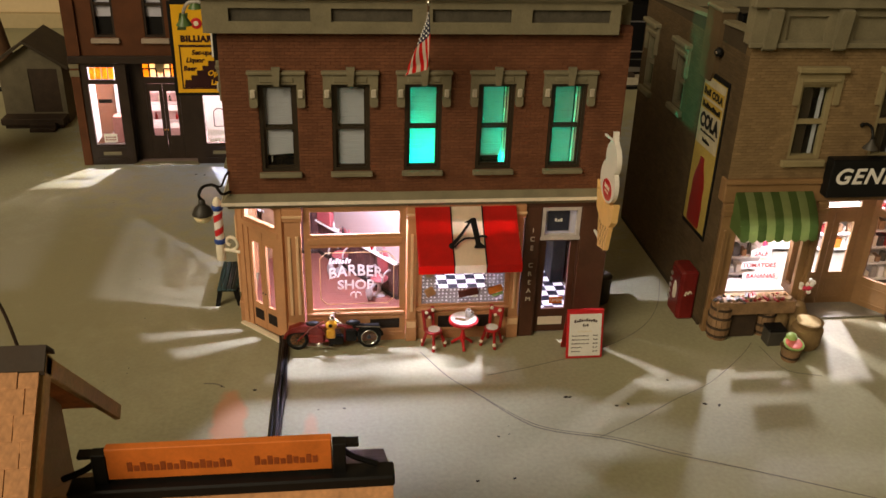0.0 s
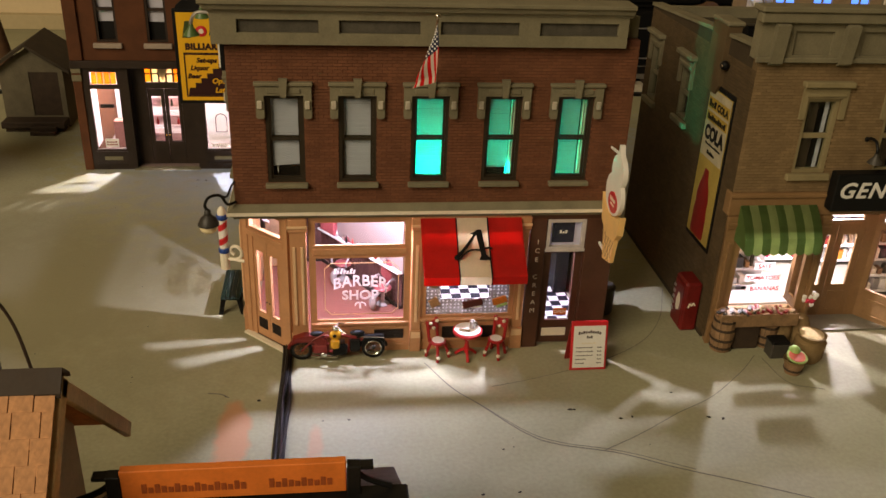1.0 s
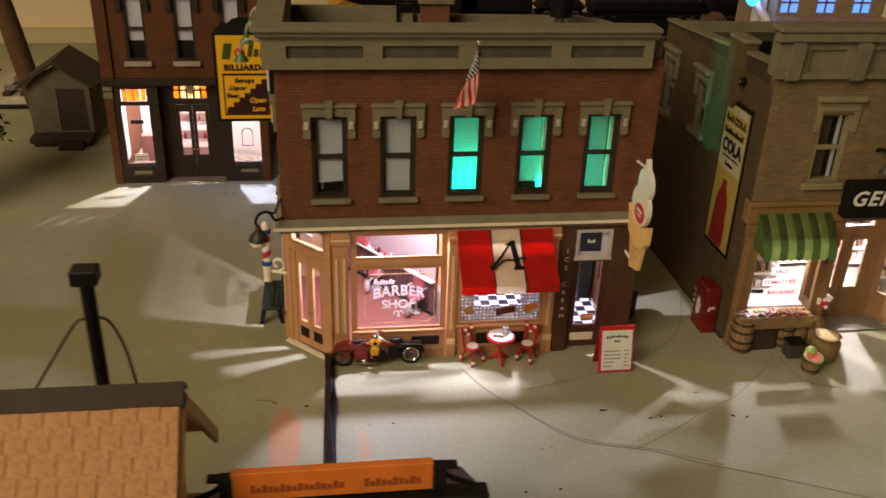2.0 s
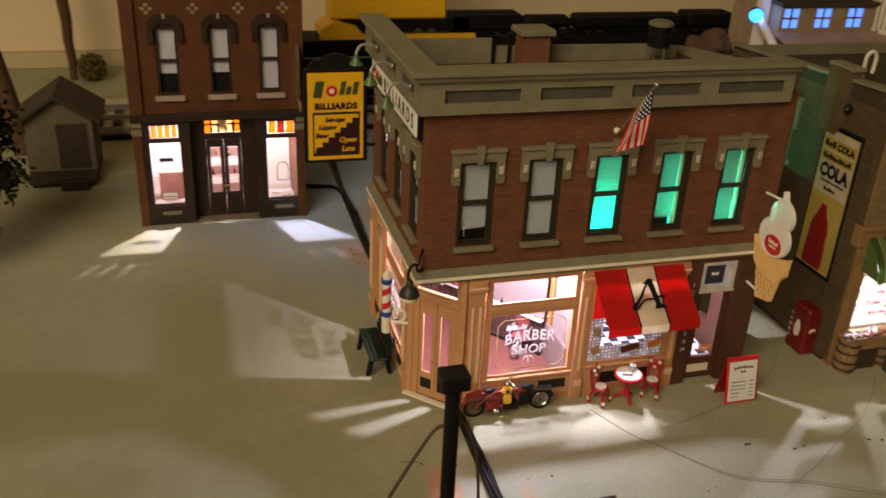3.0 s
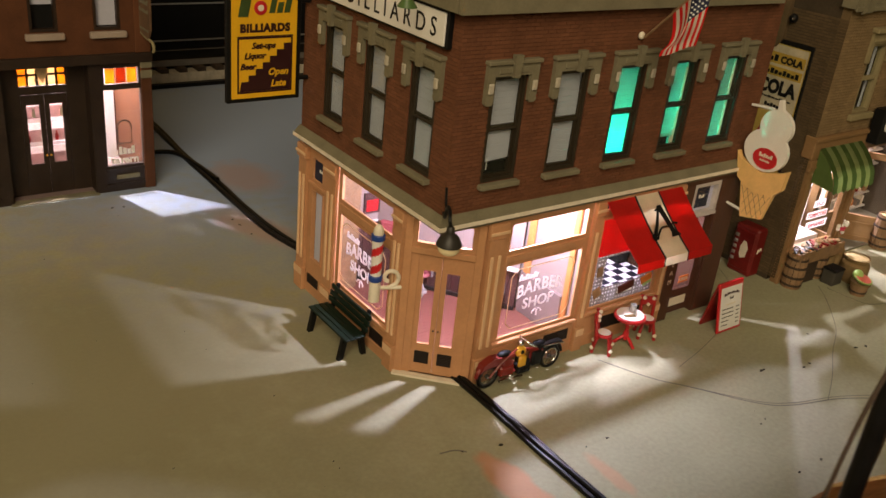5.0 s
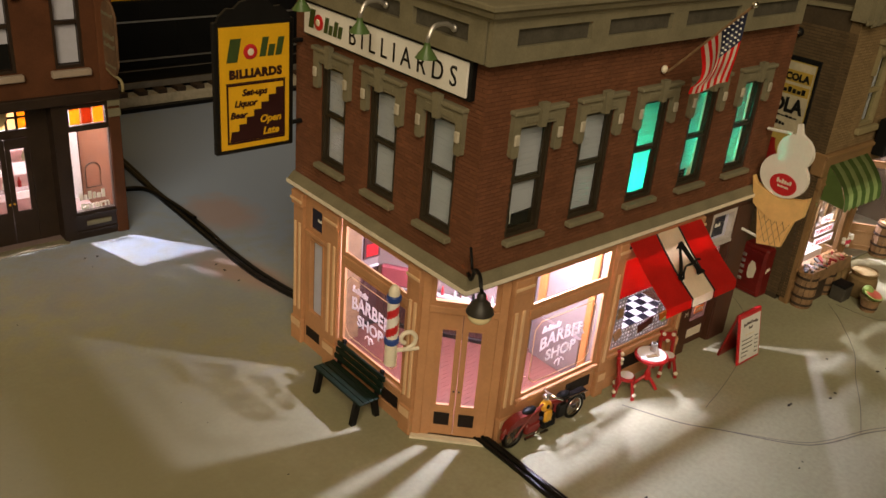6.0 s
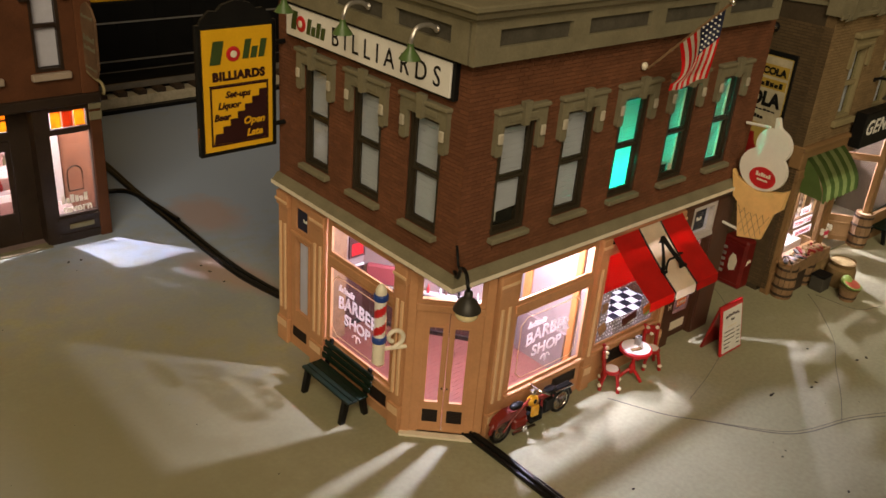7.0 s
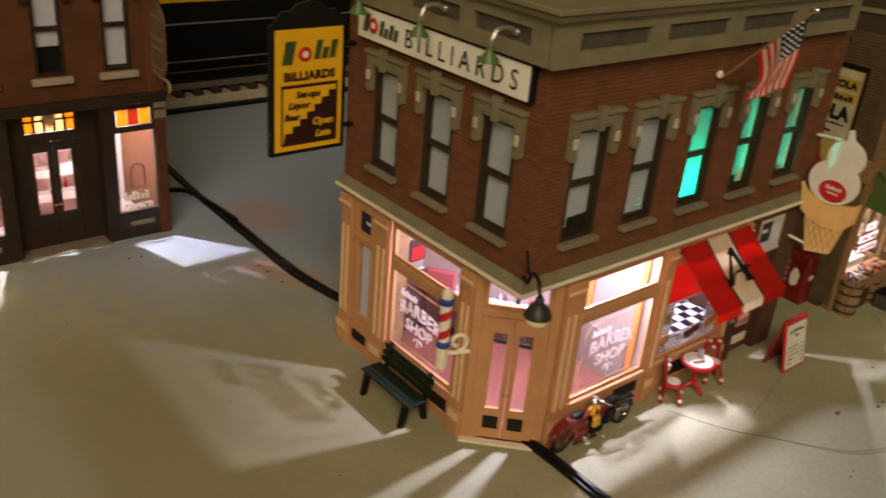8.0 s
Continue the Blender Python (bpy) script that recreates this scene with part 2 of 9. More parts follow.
SHED_WALL = mat("grey_shed_board", (0.15, 0.13, 0.085), 0.85, 0.3, 100, 900, 0.2)
SHED_ROOF = mat("shed_roof_felt", (0.05, 0.038, 0.024), 0.9, 0.35, 100, 900, 0.3)
BULB_GLASS = mat("cream_bulb_glass", (0.85, 0.74, 0.45), 0.25, 0.05, 200, 900, 0.0)
PENCIL = mat("pencil_line", (0.16, 0.15, 0.12), 0.8, 0.3, 300, 1500, 0.0)
CRUMB = mat("dark_crumb", (0.03, 0.025, 0.02), 0.9, 0.3, 300, 1500, 0.1)
AMBER = cloth_mat("amber_stained_glass", (0.90, 0.42, 0.05), 0.6)
PALE_AMBER = cloth_mat("pale_amber_glass", (0.90, 0.68, 0.42), 0.6)
BALLAST = mat("grey_track_ballast", (0.50, 0.45, 0.34), 0.95, 0.3, 200, 1200, 0.5, spec=0.1)
BURLAP = mat("burlap", (0.23, 0.155, 0.072), 0.9, 0.3, 200, 1500, 0.4, spec=0.1)
GRAIN = mat("pale_grain", (0.62, 0.50, 0.28), 0.9, 0.3, 400, 2000, 0.4, spec=0.1)
MELON = mat("melon_skin", (0.32, 0.48, 0.14), 0.4, 0.3, 250, 900, 0.05)
MELON_RED = mat("melon_flesh", (0.60, 0.14, 0.09), 0.4, 0.2, 250, 900, 0.05)
PINK = mat("pink_flower", (0.65, 0.04, 0.10), 0.5, 0.3, 250, 900, 0.1)
CHOCOLATE = mat("chocolate", (0.10, 0.02, 0.012), 0.4, 0.3, 250, 900, 0.05)
ORANGE = mat("orange_fruit", (0.65, 0.20, 0.02), 0.45, 0.3, 250, 900, 0.05)
INK = cloth_mat("white_window_ink", (0.80, 0.74, 0.72), 0.6)
WAINSCOT = mat("mauve_brown_panelling", (0.07, 0.030, 0.027), 0.5, 0.25, 160, 900, 0.12)
RED_FILM = cloth_mat("red_window_film", (0.58, 0.42, 0.40), 0.6)
WHITE_FILM = cloth_mat("white_window_film", (0.85, 0.78, 0.76), 0.75)
ROOF_DARK = mat("dark_roof_felt", (0.06, 0.052, 0.034), 0.9, 0.35, 90, 900, 0.25, spec=0.15)
CUSHION = mat("faded_red_cushion", (0.34, 0.075, 0.085), 0.6, 0.15, 200, 900, 0.05)
LAMP_IRON = mat("dark_lamp_iron", (0.03, 0.027, 0.022), 0.45, 0.3, 200, 900, 0.1)
CHAIR_PAINT = mat("chair_red_paint", (0.36, 0.016, 0.016), 0.35, 0.25, 200, 900, 0.08)
SIGN_WORN = mat("worn_sign_groove", (0.28, 0.062, 0.010), 0.7, 0.3, 200, 900, 0.1)
RED_AMBER = cloth_mat("red_brown_stained_glass", (0.50, 0.10, 0.03), 0.55)


def film_mat(name, size):
    """Clear film printed with white dots and a thin grey tint; size in cm."""
    m = bpy.data.materials.new(name)
    m.use_nodes = True
    nt = m.node_tree
    n, l = nt.nodes, nt.links
    tc, vo, lt = n.new("ShaderNodeTexCoord"), n.new("ShaderNodeTexVoronoi"), n.new("ShaderNodeMath")
    vo.inputs["Scale"].default_value, vo.inputs["Randomness"].default_value = 100 / size, 0.15
    lt.operation = "LESS_THAN"
    lt.inputs[1].default_value = 0.36
    l.new(tc.outputs["Object"], vo.inputs["Vector"])
    l.new(vo.outputs["Distance"], lt.inputs[0])
    b, tr, tl, m1, m2, m3 = n["Principled BSDF"], n.new("ShaderNodeBsdfTransparent"), n.new("ShaderNodeBsdfTranslucent"), n.new("ShaderNodeMixShader"), n.new("ShaderNodeMixShader"), n.new("ShaderNodeMixShader")
    b.inputs["Base Color"].default_value = (0.80, 0.78, 0.80, 1)
    tl.inputs[0].default_value = (0.70, 0.68, 0.70, 1)
    m1.inputs[0].default_value = 0.5
    l.new(b.outputs[0], m1.inputs[1])
    l.new(tl.outputs[0], m1.inputs[2])
    tint = n.new("ShaderNodeBsdfDiffuse")
    tint.inputs[0].default_value = (0.33, 0.30, 0.29, 1)
    m2.inputs[0].default_value = 0.32
    l.new(tint.outputs[0], m2.inputs[1])
    l.new(tr.outputs[0], m2.inputs[2])
    l.new(lt.outputs[0], m3.inputs[0])
    l.new(m2.outputs[0], m3.inputs[1])
    l.new(m1.outputs[0], m3.inputs[2])
    l.new(m3.outputs[0], n["Material Output"].inputs[0])
    return m


DOT_FILM = film_mat("dotted_window_film", 0.2)


def ground_material():
    """Painted board: olive grey, blotchy and scuffed, with orange stains; bluish light and left-front shade are painted
    in.
    """
    m = mat("painted_layout_board", (0.345, 0.338, 0.215), 0.62, 0.26, 14, 500, 0.12, spec=0.3)
    nt = m.node_tree
    n, l = nt.nodes, nt.links
    b = n["Principled BSDF"]
    src = b.inputs["Base Color"].links[0].from_socket
    tc = n.new("ShaderNodeTexCoord")
    wob = n.new("ShaderNodeTexNoise")
    wob.inputs["Scale"].default_value, wob.inputs["Detail"].default_value = 90, 5
    l.new(tc.outputs["Object"], wob.inputs["Vector"])

    def stain_or_light(place, radii, color, soft, fac, turn=0.0):
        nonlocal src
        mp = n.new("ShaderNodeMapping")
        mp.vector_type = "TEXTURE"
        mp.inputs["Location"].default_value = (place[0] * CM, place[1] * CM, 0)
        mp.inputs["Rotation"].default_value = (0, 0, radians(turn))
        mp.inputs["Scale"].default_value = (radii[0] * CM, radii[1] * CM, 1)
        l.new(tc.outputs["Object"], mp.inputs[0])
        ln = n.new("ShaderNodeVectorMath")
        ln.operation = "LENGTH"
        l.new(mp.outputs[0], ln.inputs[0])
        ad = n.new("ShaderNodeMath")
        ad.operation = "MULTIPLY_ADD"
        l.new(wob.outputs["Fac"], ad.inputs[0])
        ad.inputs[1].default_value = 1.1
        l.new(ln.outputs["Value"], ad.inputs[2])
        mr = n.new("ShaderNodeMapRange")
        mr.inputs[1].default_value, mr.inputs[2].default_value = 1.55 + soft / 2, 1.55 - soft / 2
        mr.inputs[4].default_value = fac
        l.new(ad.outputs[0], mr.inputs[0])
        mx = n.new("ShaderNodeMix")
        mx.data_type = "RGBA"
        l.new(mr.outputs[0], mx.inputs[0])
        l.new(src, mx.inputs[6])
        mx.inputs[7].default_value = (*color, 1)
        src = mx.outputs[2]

    # bluish light behind the shop, painted into the board colour
    stain_or_light((8, 34), (17, 20), (0.30, 0.39, 0.58), 0.9, 0.95)
    # weaker light at the left front, painted in as a darker patch
    stain_or_light((-13, 7), (13, 11), (0.235, 0.215, 0.125), 1.0, 0.75, 15)
    stain_or_light((-0.1, -6.6), (0.75, 2.6), (0.52, 0.25, 0.13), 0.35, 0.75)
    stain_or_light((3.6, -7.4), (0.35, 1.2), (0.52, 0.27, 0.15), 0.5, 0.5)
    stain_or_light((1.0, 18.0), (1.2, 3.0), (0.48, 0.26, 0.15), 0.7, 0.5, 20)
    stain_or_light((3.6, 25.5), (1.8, 2.6), (0.48, 0.26, 0.15), 0.7, 0.45)
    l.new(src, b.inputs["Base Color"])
    return m


GROUND = ground_material()

# ---------------------------------------------------------------- builders (all lengths in cm)
BASE = {}


def at(x=0, y=0, z=0, rx=0, ry=0, rz=0):
    return pose(x, y, z, rx, ry, rz)


def along(x, y, ux, uy):
    """The frame of a wall: local x runs along it, local -y looks out of it."""
    k = math.hypot(ux, uy)
    ux, uy = ux / k, uy / k
    return Matrix(((ux, -uy, 0, x), (uy, ux, 0, y), (0, 0, 1, 0), (0, 0, 0, 1)))


def thing(name, place, label, category, group="", kind=""):
    ob = new(name)
    ob.empty_display_size = 0.01
    ob.matrix_world = Matrix.Translation(Vector(place) * CM)
    BASE[ob] = Matrix.Translation(Vector(place) * CM)
    return tagged(ob, label, category, group, kind)


def link(name, me, parent, label=""):
    ob = new(name, me)
    if parent is not None:
        ob.parent = parent
        ob.matrix_parent_inverse = BASE.get(parent, Matrix()).inverted()
    if label:
        ob["label"] = label
    return ob


def part(name, bm, material, parent=None, label="", m=None, smooth=False):
    """Links a bmesh, given in cm, as one mesh object under a thing or a part."""
    if m is not None:
        bm.transform(m)
    bm.transform(Matrix.Scale(CM, 4))
    bmesh.ops.recalc_face_normals(bm, faces=bm.faces)
    me = bpy.data.meshes.new(name)
    bm.to_mesh(me)
    bm.free()
    for one in material if isinstance(material, (list, tuple)) else (material,):
        me.materials.append(one)
    if smooth:
        me.polygons.foreach_set("use_smooth", [True] * len(me.polygons))
        me.set_sharp_from_angle(angle=radians(40))
    return link(name, me, parent, label)


def B():
    return bmesh.new()


def bx(bm, x0, x1, y0, y1, z0, z1, bev=0.0, m=None):
    mm = Matrix.Translation(((x0 + x1) / 2, (y0 + y1) / 2, (z0 + z1) / 2)) @ Matrix.Diagonal((abs(x1 - x0), abs(y1 - y0), abs(z1 - z0), 1))
    vs = bmesh.ops.create_cube(bm, size=1, matrix=(m @ mm) if m is not None else mm)["verts"]
    if bev:
        es = list({e for v in vs for e in v.link_edges})
        bmesh.ops.bevel(bm, geom=es, offset=bev, segments=1, affect="EDGES")
    return bm


def cyl(bm, c, r, h, r2=None, seg=16, m=None):
    """Upright cylinder or cone from c upwards."""
    mm = Matrix.Translation((c[0], c[1], c[2] + h / 2))
    bmesh.ops.create_cone(bm, cap_ends=True, segments=seg, radius1=r, radius2=r if r2 is None else r2, depth=h, matrix=(m @ mm) if m is not None else mm)
    return bm


def ball(bm, c, r, sx=1, sy=1, sz=1, seg=14):
    mm = Matrix.Translation(c) @ Matrix.Diagonal((sx, sy, sz, 1))
    bmesh.ops.create_uvsphere(bm, u_segments=seg, v_segments=max(6, seg // 2 + 1), radius=r, matrix=mm)
    return bm


def lathe(bm, c, profile, seg=18, m=None):
    rings = []
    mm = m or Matrix()
    for r, z in profile:
        rings.append([bm.verts.new(mm @ Vector((c[0] + r * math.cos(a), c[1] + r * math.sin(a), c[2] + z))) for a in (2 * math.pi * k / seg for k in range(seg))])
    for a, b in zip(rings, rings[1:]):
        for k in range(seg):
            bm.faces.new((a[k], a[(k + 1) % seg], b[(k + 1) % seg], b[k]))
    bm.faces.new(rings[0])
    bm.faces.new(rings[-1])
    return bm


def tube(bm, pts, r, seg=8, r2=None):
    pts = [Vector(p) for p in pts]
    rings = []
    up = Vector((0.13, 0.21, 1)).normalized()
    for i, p in enumerate(pts):
        d = (pts[min(i + 1, len(pts) - 1)] - pts[max(i - 1, 0)]).normalized()
        a = d.cross(up).normalized()
        b = d.cross(a)
        q = r if r2 is None else r + (r2 - r) * i / (len(pts) - 1)
        rings.append([bm.verts.new(p + q * (math.cos(t) * a + math.sin(t) * b)) for t in (2 * math.pi * k / seg for k in range(seg))])
    for a, b in zip(rings, rings[1:]):
        for k in range(seg):
            bm.faces.new((a[k], a[(k + 1) % seg], b[(k + 1) % seg], b[k]))
    bm.faces.new(rings[0])
    bm.faces.new(rings[-1])
    return bm


def curve_pts(pts, n=8):
    """A smooth line through the points."""
    p = [Vector(q) for q in pts]
    p = [2 * p[0] - p[1], *p, 2 * p[-1] - p[-2]]
    out = []
    for i in range(1, len(p) - 2):
        for k in range(n):
            t = k / n
            out.append(0.5 * (2 * p[i] + (p[i + 1] - p[i - 1]) * t + (2 * p[i - 1] - 5 * p[i] + 4 * p[i + 1] - p[i + 2]) * t * t + (3 * p[i] - p[i - 1] - 3 * p[i + 1] + p[i + 2]) * t ** 3))
    return out + [p[-2]]


def slab(bm, outline, y0, y1, m=None):
    """A flat shape drawn in x and z, between the depths y0 and y1."""
    mm = m or Matrix()
    f = [bm.verts.new(mm @ Vector((x, y0, z))) for x, z in outline]
    b = [bm.verts.new(mm @ Vector((x, y1, z))) for x, z in outline]
    bm.faces.new(f)
    bm.faces.new(b[::-1])
    for k in range(len(f)):
        j = (k + 1) % len(f)
        bm.faces.new((f[k], b[k], b[j], f[j]))
    return bm


def sheet(bm, u0, u1, z0, z1, holes, y0, y1, m=None):
    """A wall from u0 to u1 with openings (u0, u1, z0, z1), between the depths y0 and y1."""
    us = sorted({u0, u1, *(h[0] for h in holes), *(h[1] for h in holes)})
    zs = sorted({z0, z1, *(h[2] for h in holes), *(h[3] for h in holes)})
    us, zs = [u for u in us if u0 <= u <= u1], [z for z in zs if z0 <= z <= z1]
    mm = m or Matrix()
    full = {}
    for i in range(len(us) - 1):
        for j in range(len(zs) - 1):
            a, b = (us[i] + us[i + 1]) / 2, (zs[j] + zs[j + 1]) / 2
            full[i, j] = not any(h[0] < a < h[1] and h[2] < b < h[3] for h in holes)
    vs = {}

    def v(i, j, y):
        if (i, j, y) not in vs:
            vs[i, j, y] = bm.verts.new(mm @ Vector((us[i], y, zs[j])))
        return vs[i, j, y]

    for (i, j), is_full in full.items():
        if not is_full:
            continue
        bm.faces.new((v(i, j, y0), v(i + 1, j, y0), v(i + 1, j + 1, y0), v(i, j + 1, y0)))
        bm.faces.new((v(i, j, y1), v(i, j + 1, y1), v(i + 1, j + 1, y1), v(i + 1, j, y1)))
        for (a, b), (di, dj) in (((0, 0, ), (0, -1)), ((1, 0), (1, 0)), ((1, 1), (0, 1)), ((0, 1), (-1, 0))):
            if not full.get((i + di, j + dj), False):
                c = {(0, -1): ((0, 0), (1, 0)), (1, 0): ((1, 0), (1, 1)), (0, 1): ((1, 1), (0, 1)), (-1, 0): ((0, 1), (0, 0))}[di, dj]
                p, q = (i + c[0][0], j + c[0][1]), (i + c[1][0], j + c[1][1])
                bm.faces.new((v(*p, y0), v(*p, y1), v(*q, y1), v(*q, y0)))
    return bm


def ring(bm, u0, u1, z0, z1, w, y0, y1, m=None, bottom=None):
    """A frame of bar width w."""
    return sheet(bm, u0, u1, z0, z1, [(u0 + w, u1 - w, z0 + (w if bottom is None else bottom), z1 - w)], y0, y1, m)


TEXT_TURN = pose(0, 0, 0, 90, 0, 0)


def text(name, body, size, m, material, parent, depth=0.02, shear=0.0, offset=0.0, space=1.0, warp=None, stretch=1.0, align="CENTER", line=1.0):
    """Writing that stands on the wall frame m, its foot line at m's origin."""
    cu = bpy.data.curves.new(name, "FONT")
    cu.body, cu.size, cu.extrude, cu.shear, cu.offset = body, size, depth / 2, shear, offset
    cu.align_x, cu.space_character, cu.space_line, cu.resolution_u = align, space, line, 3
    ob = new(name, cu)
    bpy.context.view_layer.update()
    me = bpy.data.meshes.new_from_object(ob.evaluated_get(bpy.context.evaluated_depsgraph_get()))
    bpy.data.objects.remove(ob)
    bpy.data.curves.remove(cu)
    bm = B()
    bm.from_mesh(me)
    bpy.data.meshes.remove(me)
    for v in bm.verts:
        v.co.x *= stretch
        if warp:
            v.co.x, v.co.y = warp(v.co.x, v.co.y)
    return part(name, bm, material, parent, m=m @ TEXT_TURN)


def bars(name, u0, u1, z, h, count, m, material, parent, depth=0.02, arch=0.0, shear=0.0):
    """A row of plain bars for writing that is not spelt out; broad ones are single parts."""
    w = (u1 - u0) / count
    single = w > 0.16
    bm = B()
    for k in range(count):
        q = (k + 0.5) / count * 2 - 1
        tall = h * (1.0 if k == 0 else (0.75, 0.6, 0.95)[k % 3])
        zz = z - arch * q * q
        a, b, s = u0 + k * w + w * 0.12, u0 + (k + 1) * w - w * 0.12, shear * tall
        slab(bm, [(a, zz), (b, zz), (b + s, zz + tall), (a + s, zz + tall)], -depth, 0)
        if single:
            part(name.replace("bars", "bar"), bm, material, parent, m=m)
            bm = B()
    if single:
        return None
    ob = part(name, bm, material, parent, m=m)
    ob["kind"] = "stuff"
    return ob


def bricks(u0, u1, z0, z1, holes, y, proud, bl, bh, gap, pick=None):
    """Courses of brick in running bond, as joined geometry; the ones in the stretch pick=(u0, u1, z0, z1) come back as places."""
    verts, faces, whole = [], [], []
    z, row = z0, 0
    while z + bh <= z1 + 1e-6:
        u = u0 - (bl / 2 if row % 2 else 0)
        while u < u1:
            a, b = max(u, u0), min(u + bl - gap, u1)
            u += bl
            if b - a < bl * 0.15:
                continue
            pieces = [(a, b)]
            for h in holes:
                if h[2] < z + bh - gap and h[3] > z + gap * 0.2:
                    cut = []
                    for p, q in pieces:
                        if h[1] <= p or h[0] >= q:
                            cut.append((p, q))
                        else:
                            if h[0] > p:
                                cut.append((p, h[0]))
                            if h[1] < q:
                                cut.append((h[1], q))
                    pieces = [c for c in cut if c[1] - c[0] > bl * 0.12]
            for p, q in pieces:
                if pick and q - p > bl - gap - 0.01 and pick[0] < p and q < pick[1] and pick[2] < z and z + bh < pick[3]:
                    whole.append((p, z))
                    continue
                k = len(verts)
                yy = y - proud * random.uniform(0.75, 1.15)
                verts += [(p, y, z), (q, y, z), (q, y, z + bh - gap), (p, y, z + bh - gap), (p, yy, z), (q, yy, z), (q, yy, z + bh - gap), (p, yy, z + bh - gap)]
                faces += [(k + 4, k + 5, k + 6, k + 7), (k, k + 1, k + 5, k + 4), (k + 3, k + 7, k + 6, k + 2), (k, k + 4, k + 7, k + 3), (k + 1, k + 2, k + 6, k + 5)]
        z += bh
        row += 1
    return verts, faces, whole


def brickwork(name, m, args, material, parent, label=""):
    verts, faces, whole = bricks(*args)
    me = bpy.data.meshes.new(name)
    mm = Matrix.Scale(CM, 4) @ m
    me.from_pydata([mm @ Vector(v) for v in verts], [], faces)
    me.materials.append(material)
    ob = link(name, me, parent, label)
    ob["kind"] = "stuff"
    return ob, whole


LOOSE = []   # single bricks and shingles, laid last


def single_bricks(whole, m, y, proud, bl, bh, gap, material, parent):
    LOOSE.append((whole, m, y, proud, bl, bh, gap, material, parent))


# ---------------------------------------------------------------- the room and the board
def board_and_room():
    bm = B()
    bx(bm, -200, 200, -150, 95, -4, 0)
    tagged(part("ground", bm, GROUND), "olive grey painted layout board, scuffed and stained, with painted-in shade and bluish light", "ground", kind="structure")
    # the three unseen walls and the ceiling are darkened to cut bounced light
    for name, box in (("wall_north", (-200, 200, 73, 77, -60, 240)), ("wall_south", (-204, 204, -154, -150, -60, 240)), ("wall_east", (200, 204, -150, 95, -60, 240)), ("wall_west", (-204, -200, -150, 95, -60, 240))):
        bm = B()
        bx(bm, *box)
        tagged(part(name, bm, PLASTER if name == "wall_north" else LOW_BOUNCE_WALL), "plain plastered room wall", "wall", kind="structure")
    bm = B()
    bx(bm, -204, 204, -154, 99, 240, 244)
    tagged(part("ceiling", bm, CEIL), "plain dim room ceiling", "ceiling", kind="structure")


board_and_room()

# ---------------------------------------------------------------- the corner shop building
F, SIDE, DOORF, EASTF = along(0, 0, 1, 0), along(0, 11.4, 0, -1), along(0, 2.32, 1, -1), along(18.5, 0, 0, 1)
W, D = 18.5, 11.4          # width and depth
WIN_C = (2.43, 5.70, 9.02, 12.40, 15.80)
SIDE_C = (2.79, 6.08, 9.38)     # along the side frame, from the far end
WZ0, WZ1, WHALF = 9.42, 13.68, 0.86
shop = thing("shop_building", (W / 2, D / 2, 0), "two-storey red brick corner shop building with tan storefront", "building")


def sweep(bm, profile, far, right, x_far=0.0):
    """A moulding (out, z) carried along the side wall, round the corner and along the front, mitred."""
    rings = []
    for px, py, ox, oy in ((0.0, far, -1, 0), (0.0, 0.0, -1, -1), (right, 0.0, 0, -1)):
        rings.append([bm.verts.new((px + ox * o, py + oy * o, z)) for o, z in profile])
    n = len(profile)
    for a, b in zip(rings, rings[1:]):
        for k in range(n):
            bm.faces.new((a[k], a[(k + 1) % n], b[(k + 1) % n], b[k]))
    bm.faces.new(rings[0])
    bm.faces.new(rings[-1])
    return bm


def holes_for(centres):
    return [(c - WHALF, c + WHALF, WZ0, WZ1) for c in centres]


EAST_HOLES = [(3.4, 5.0, WZ0, WZ1)]


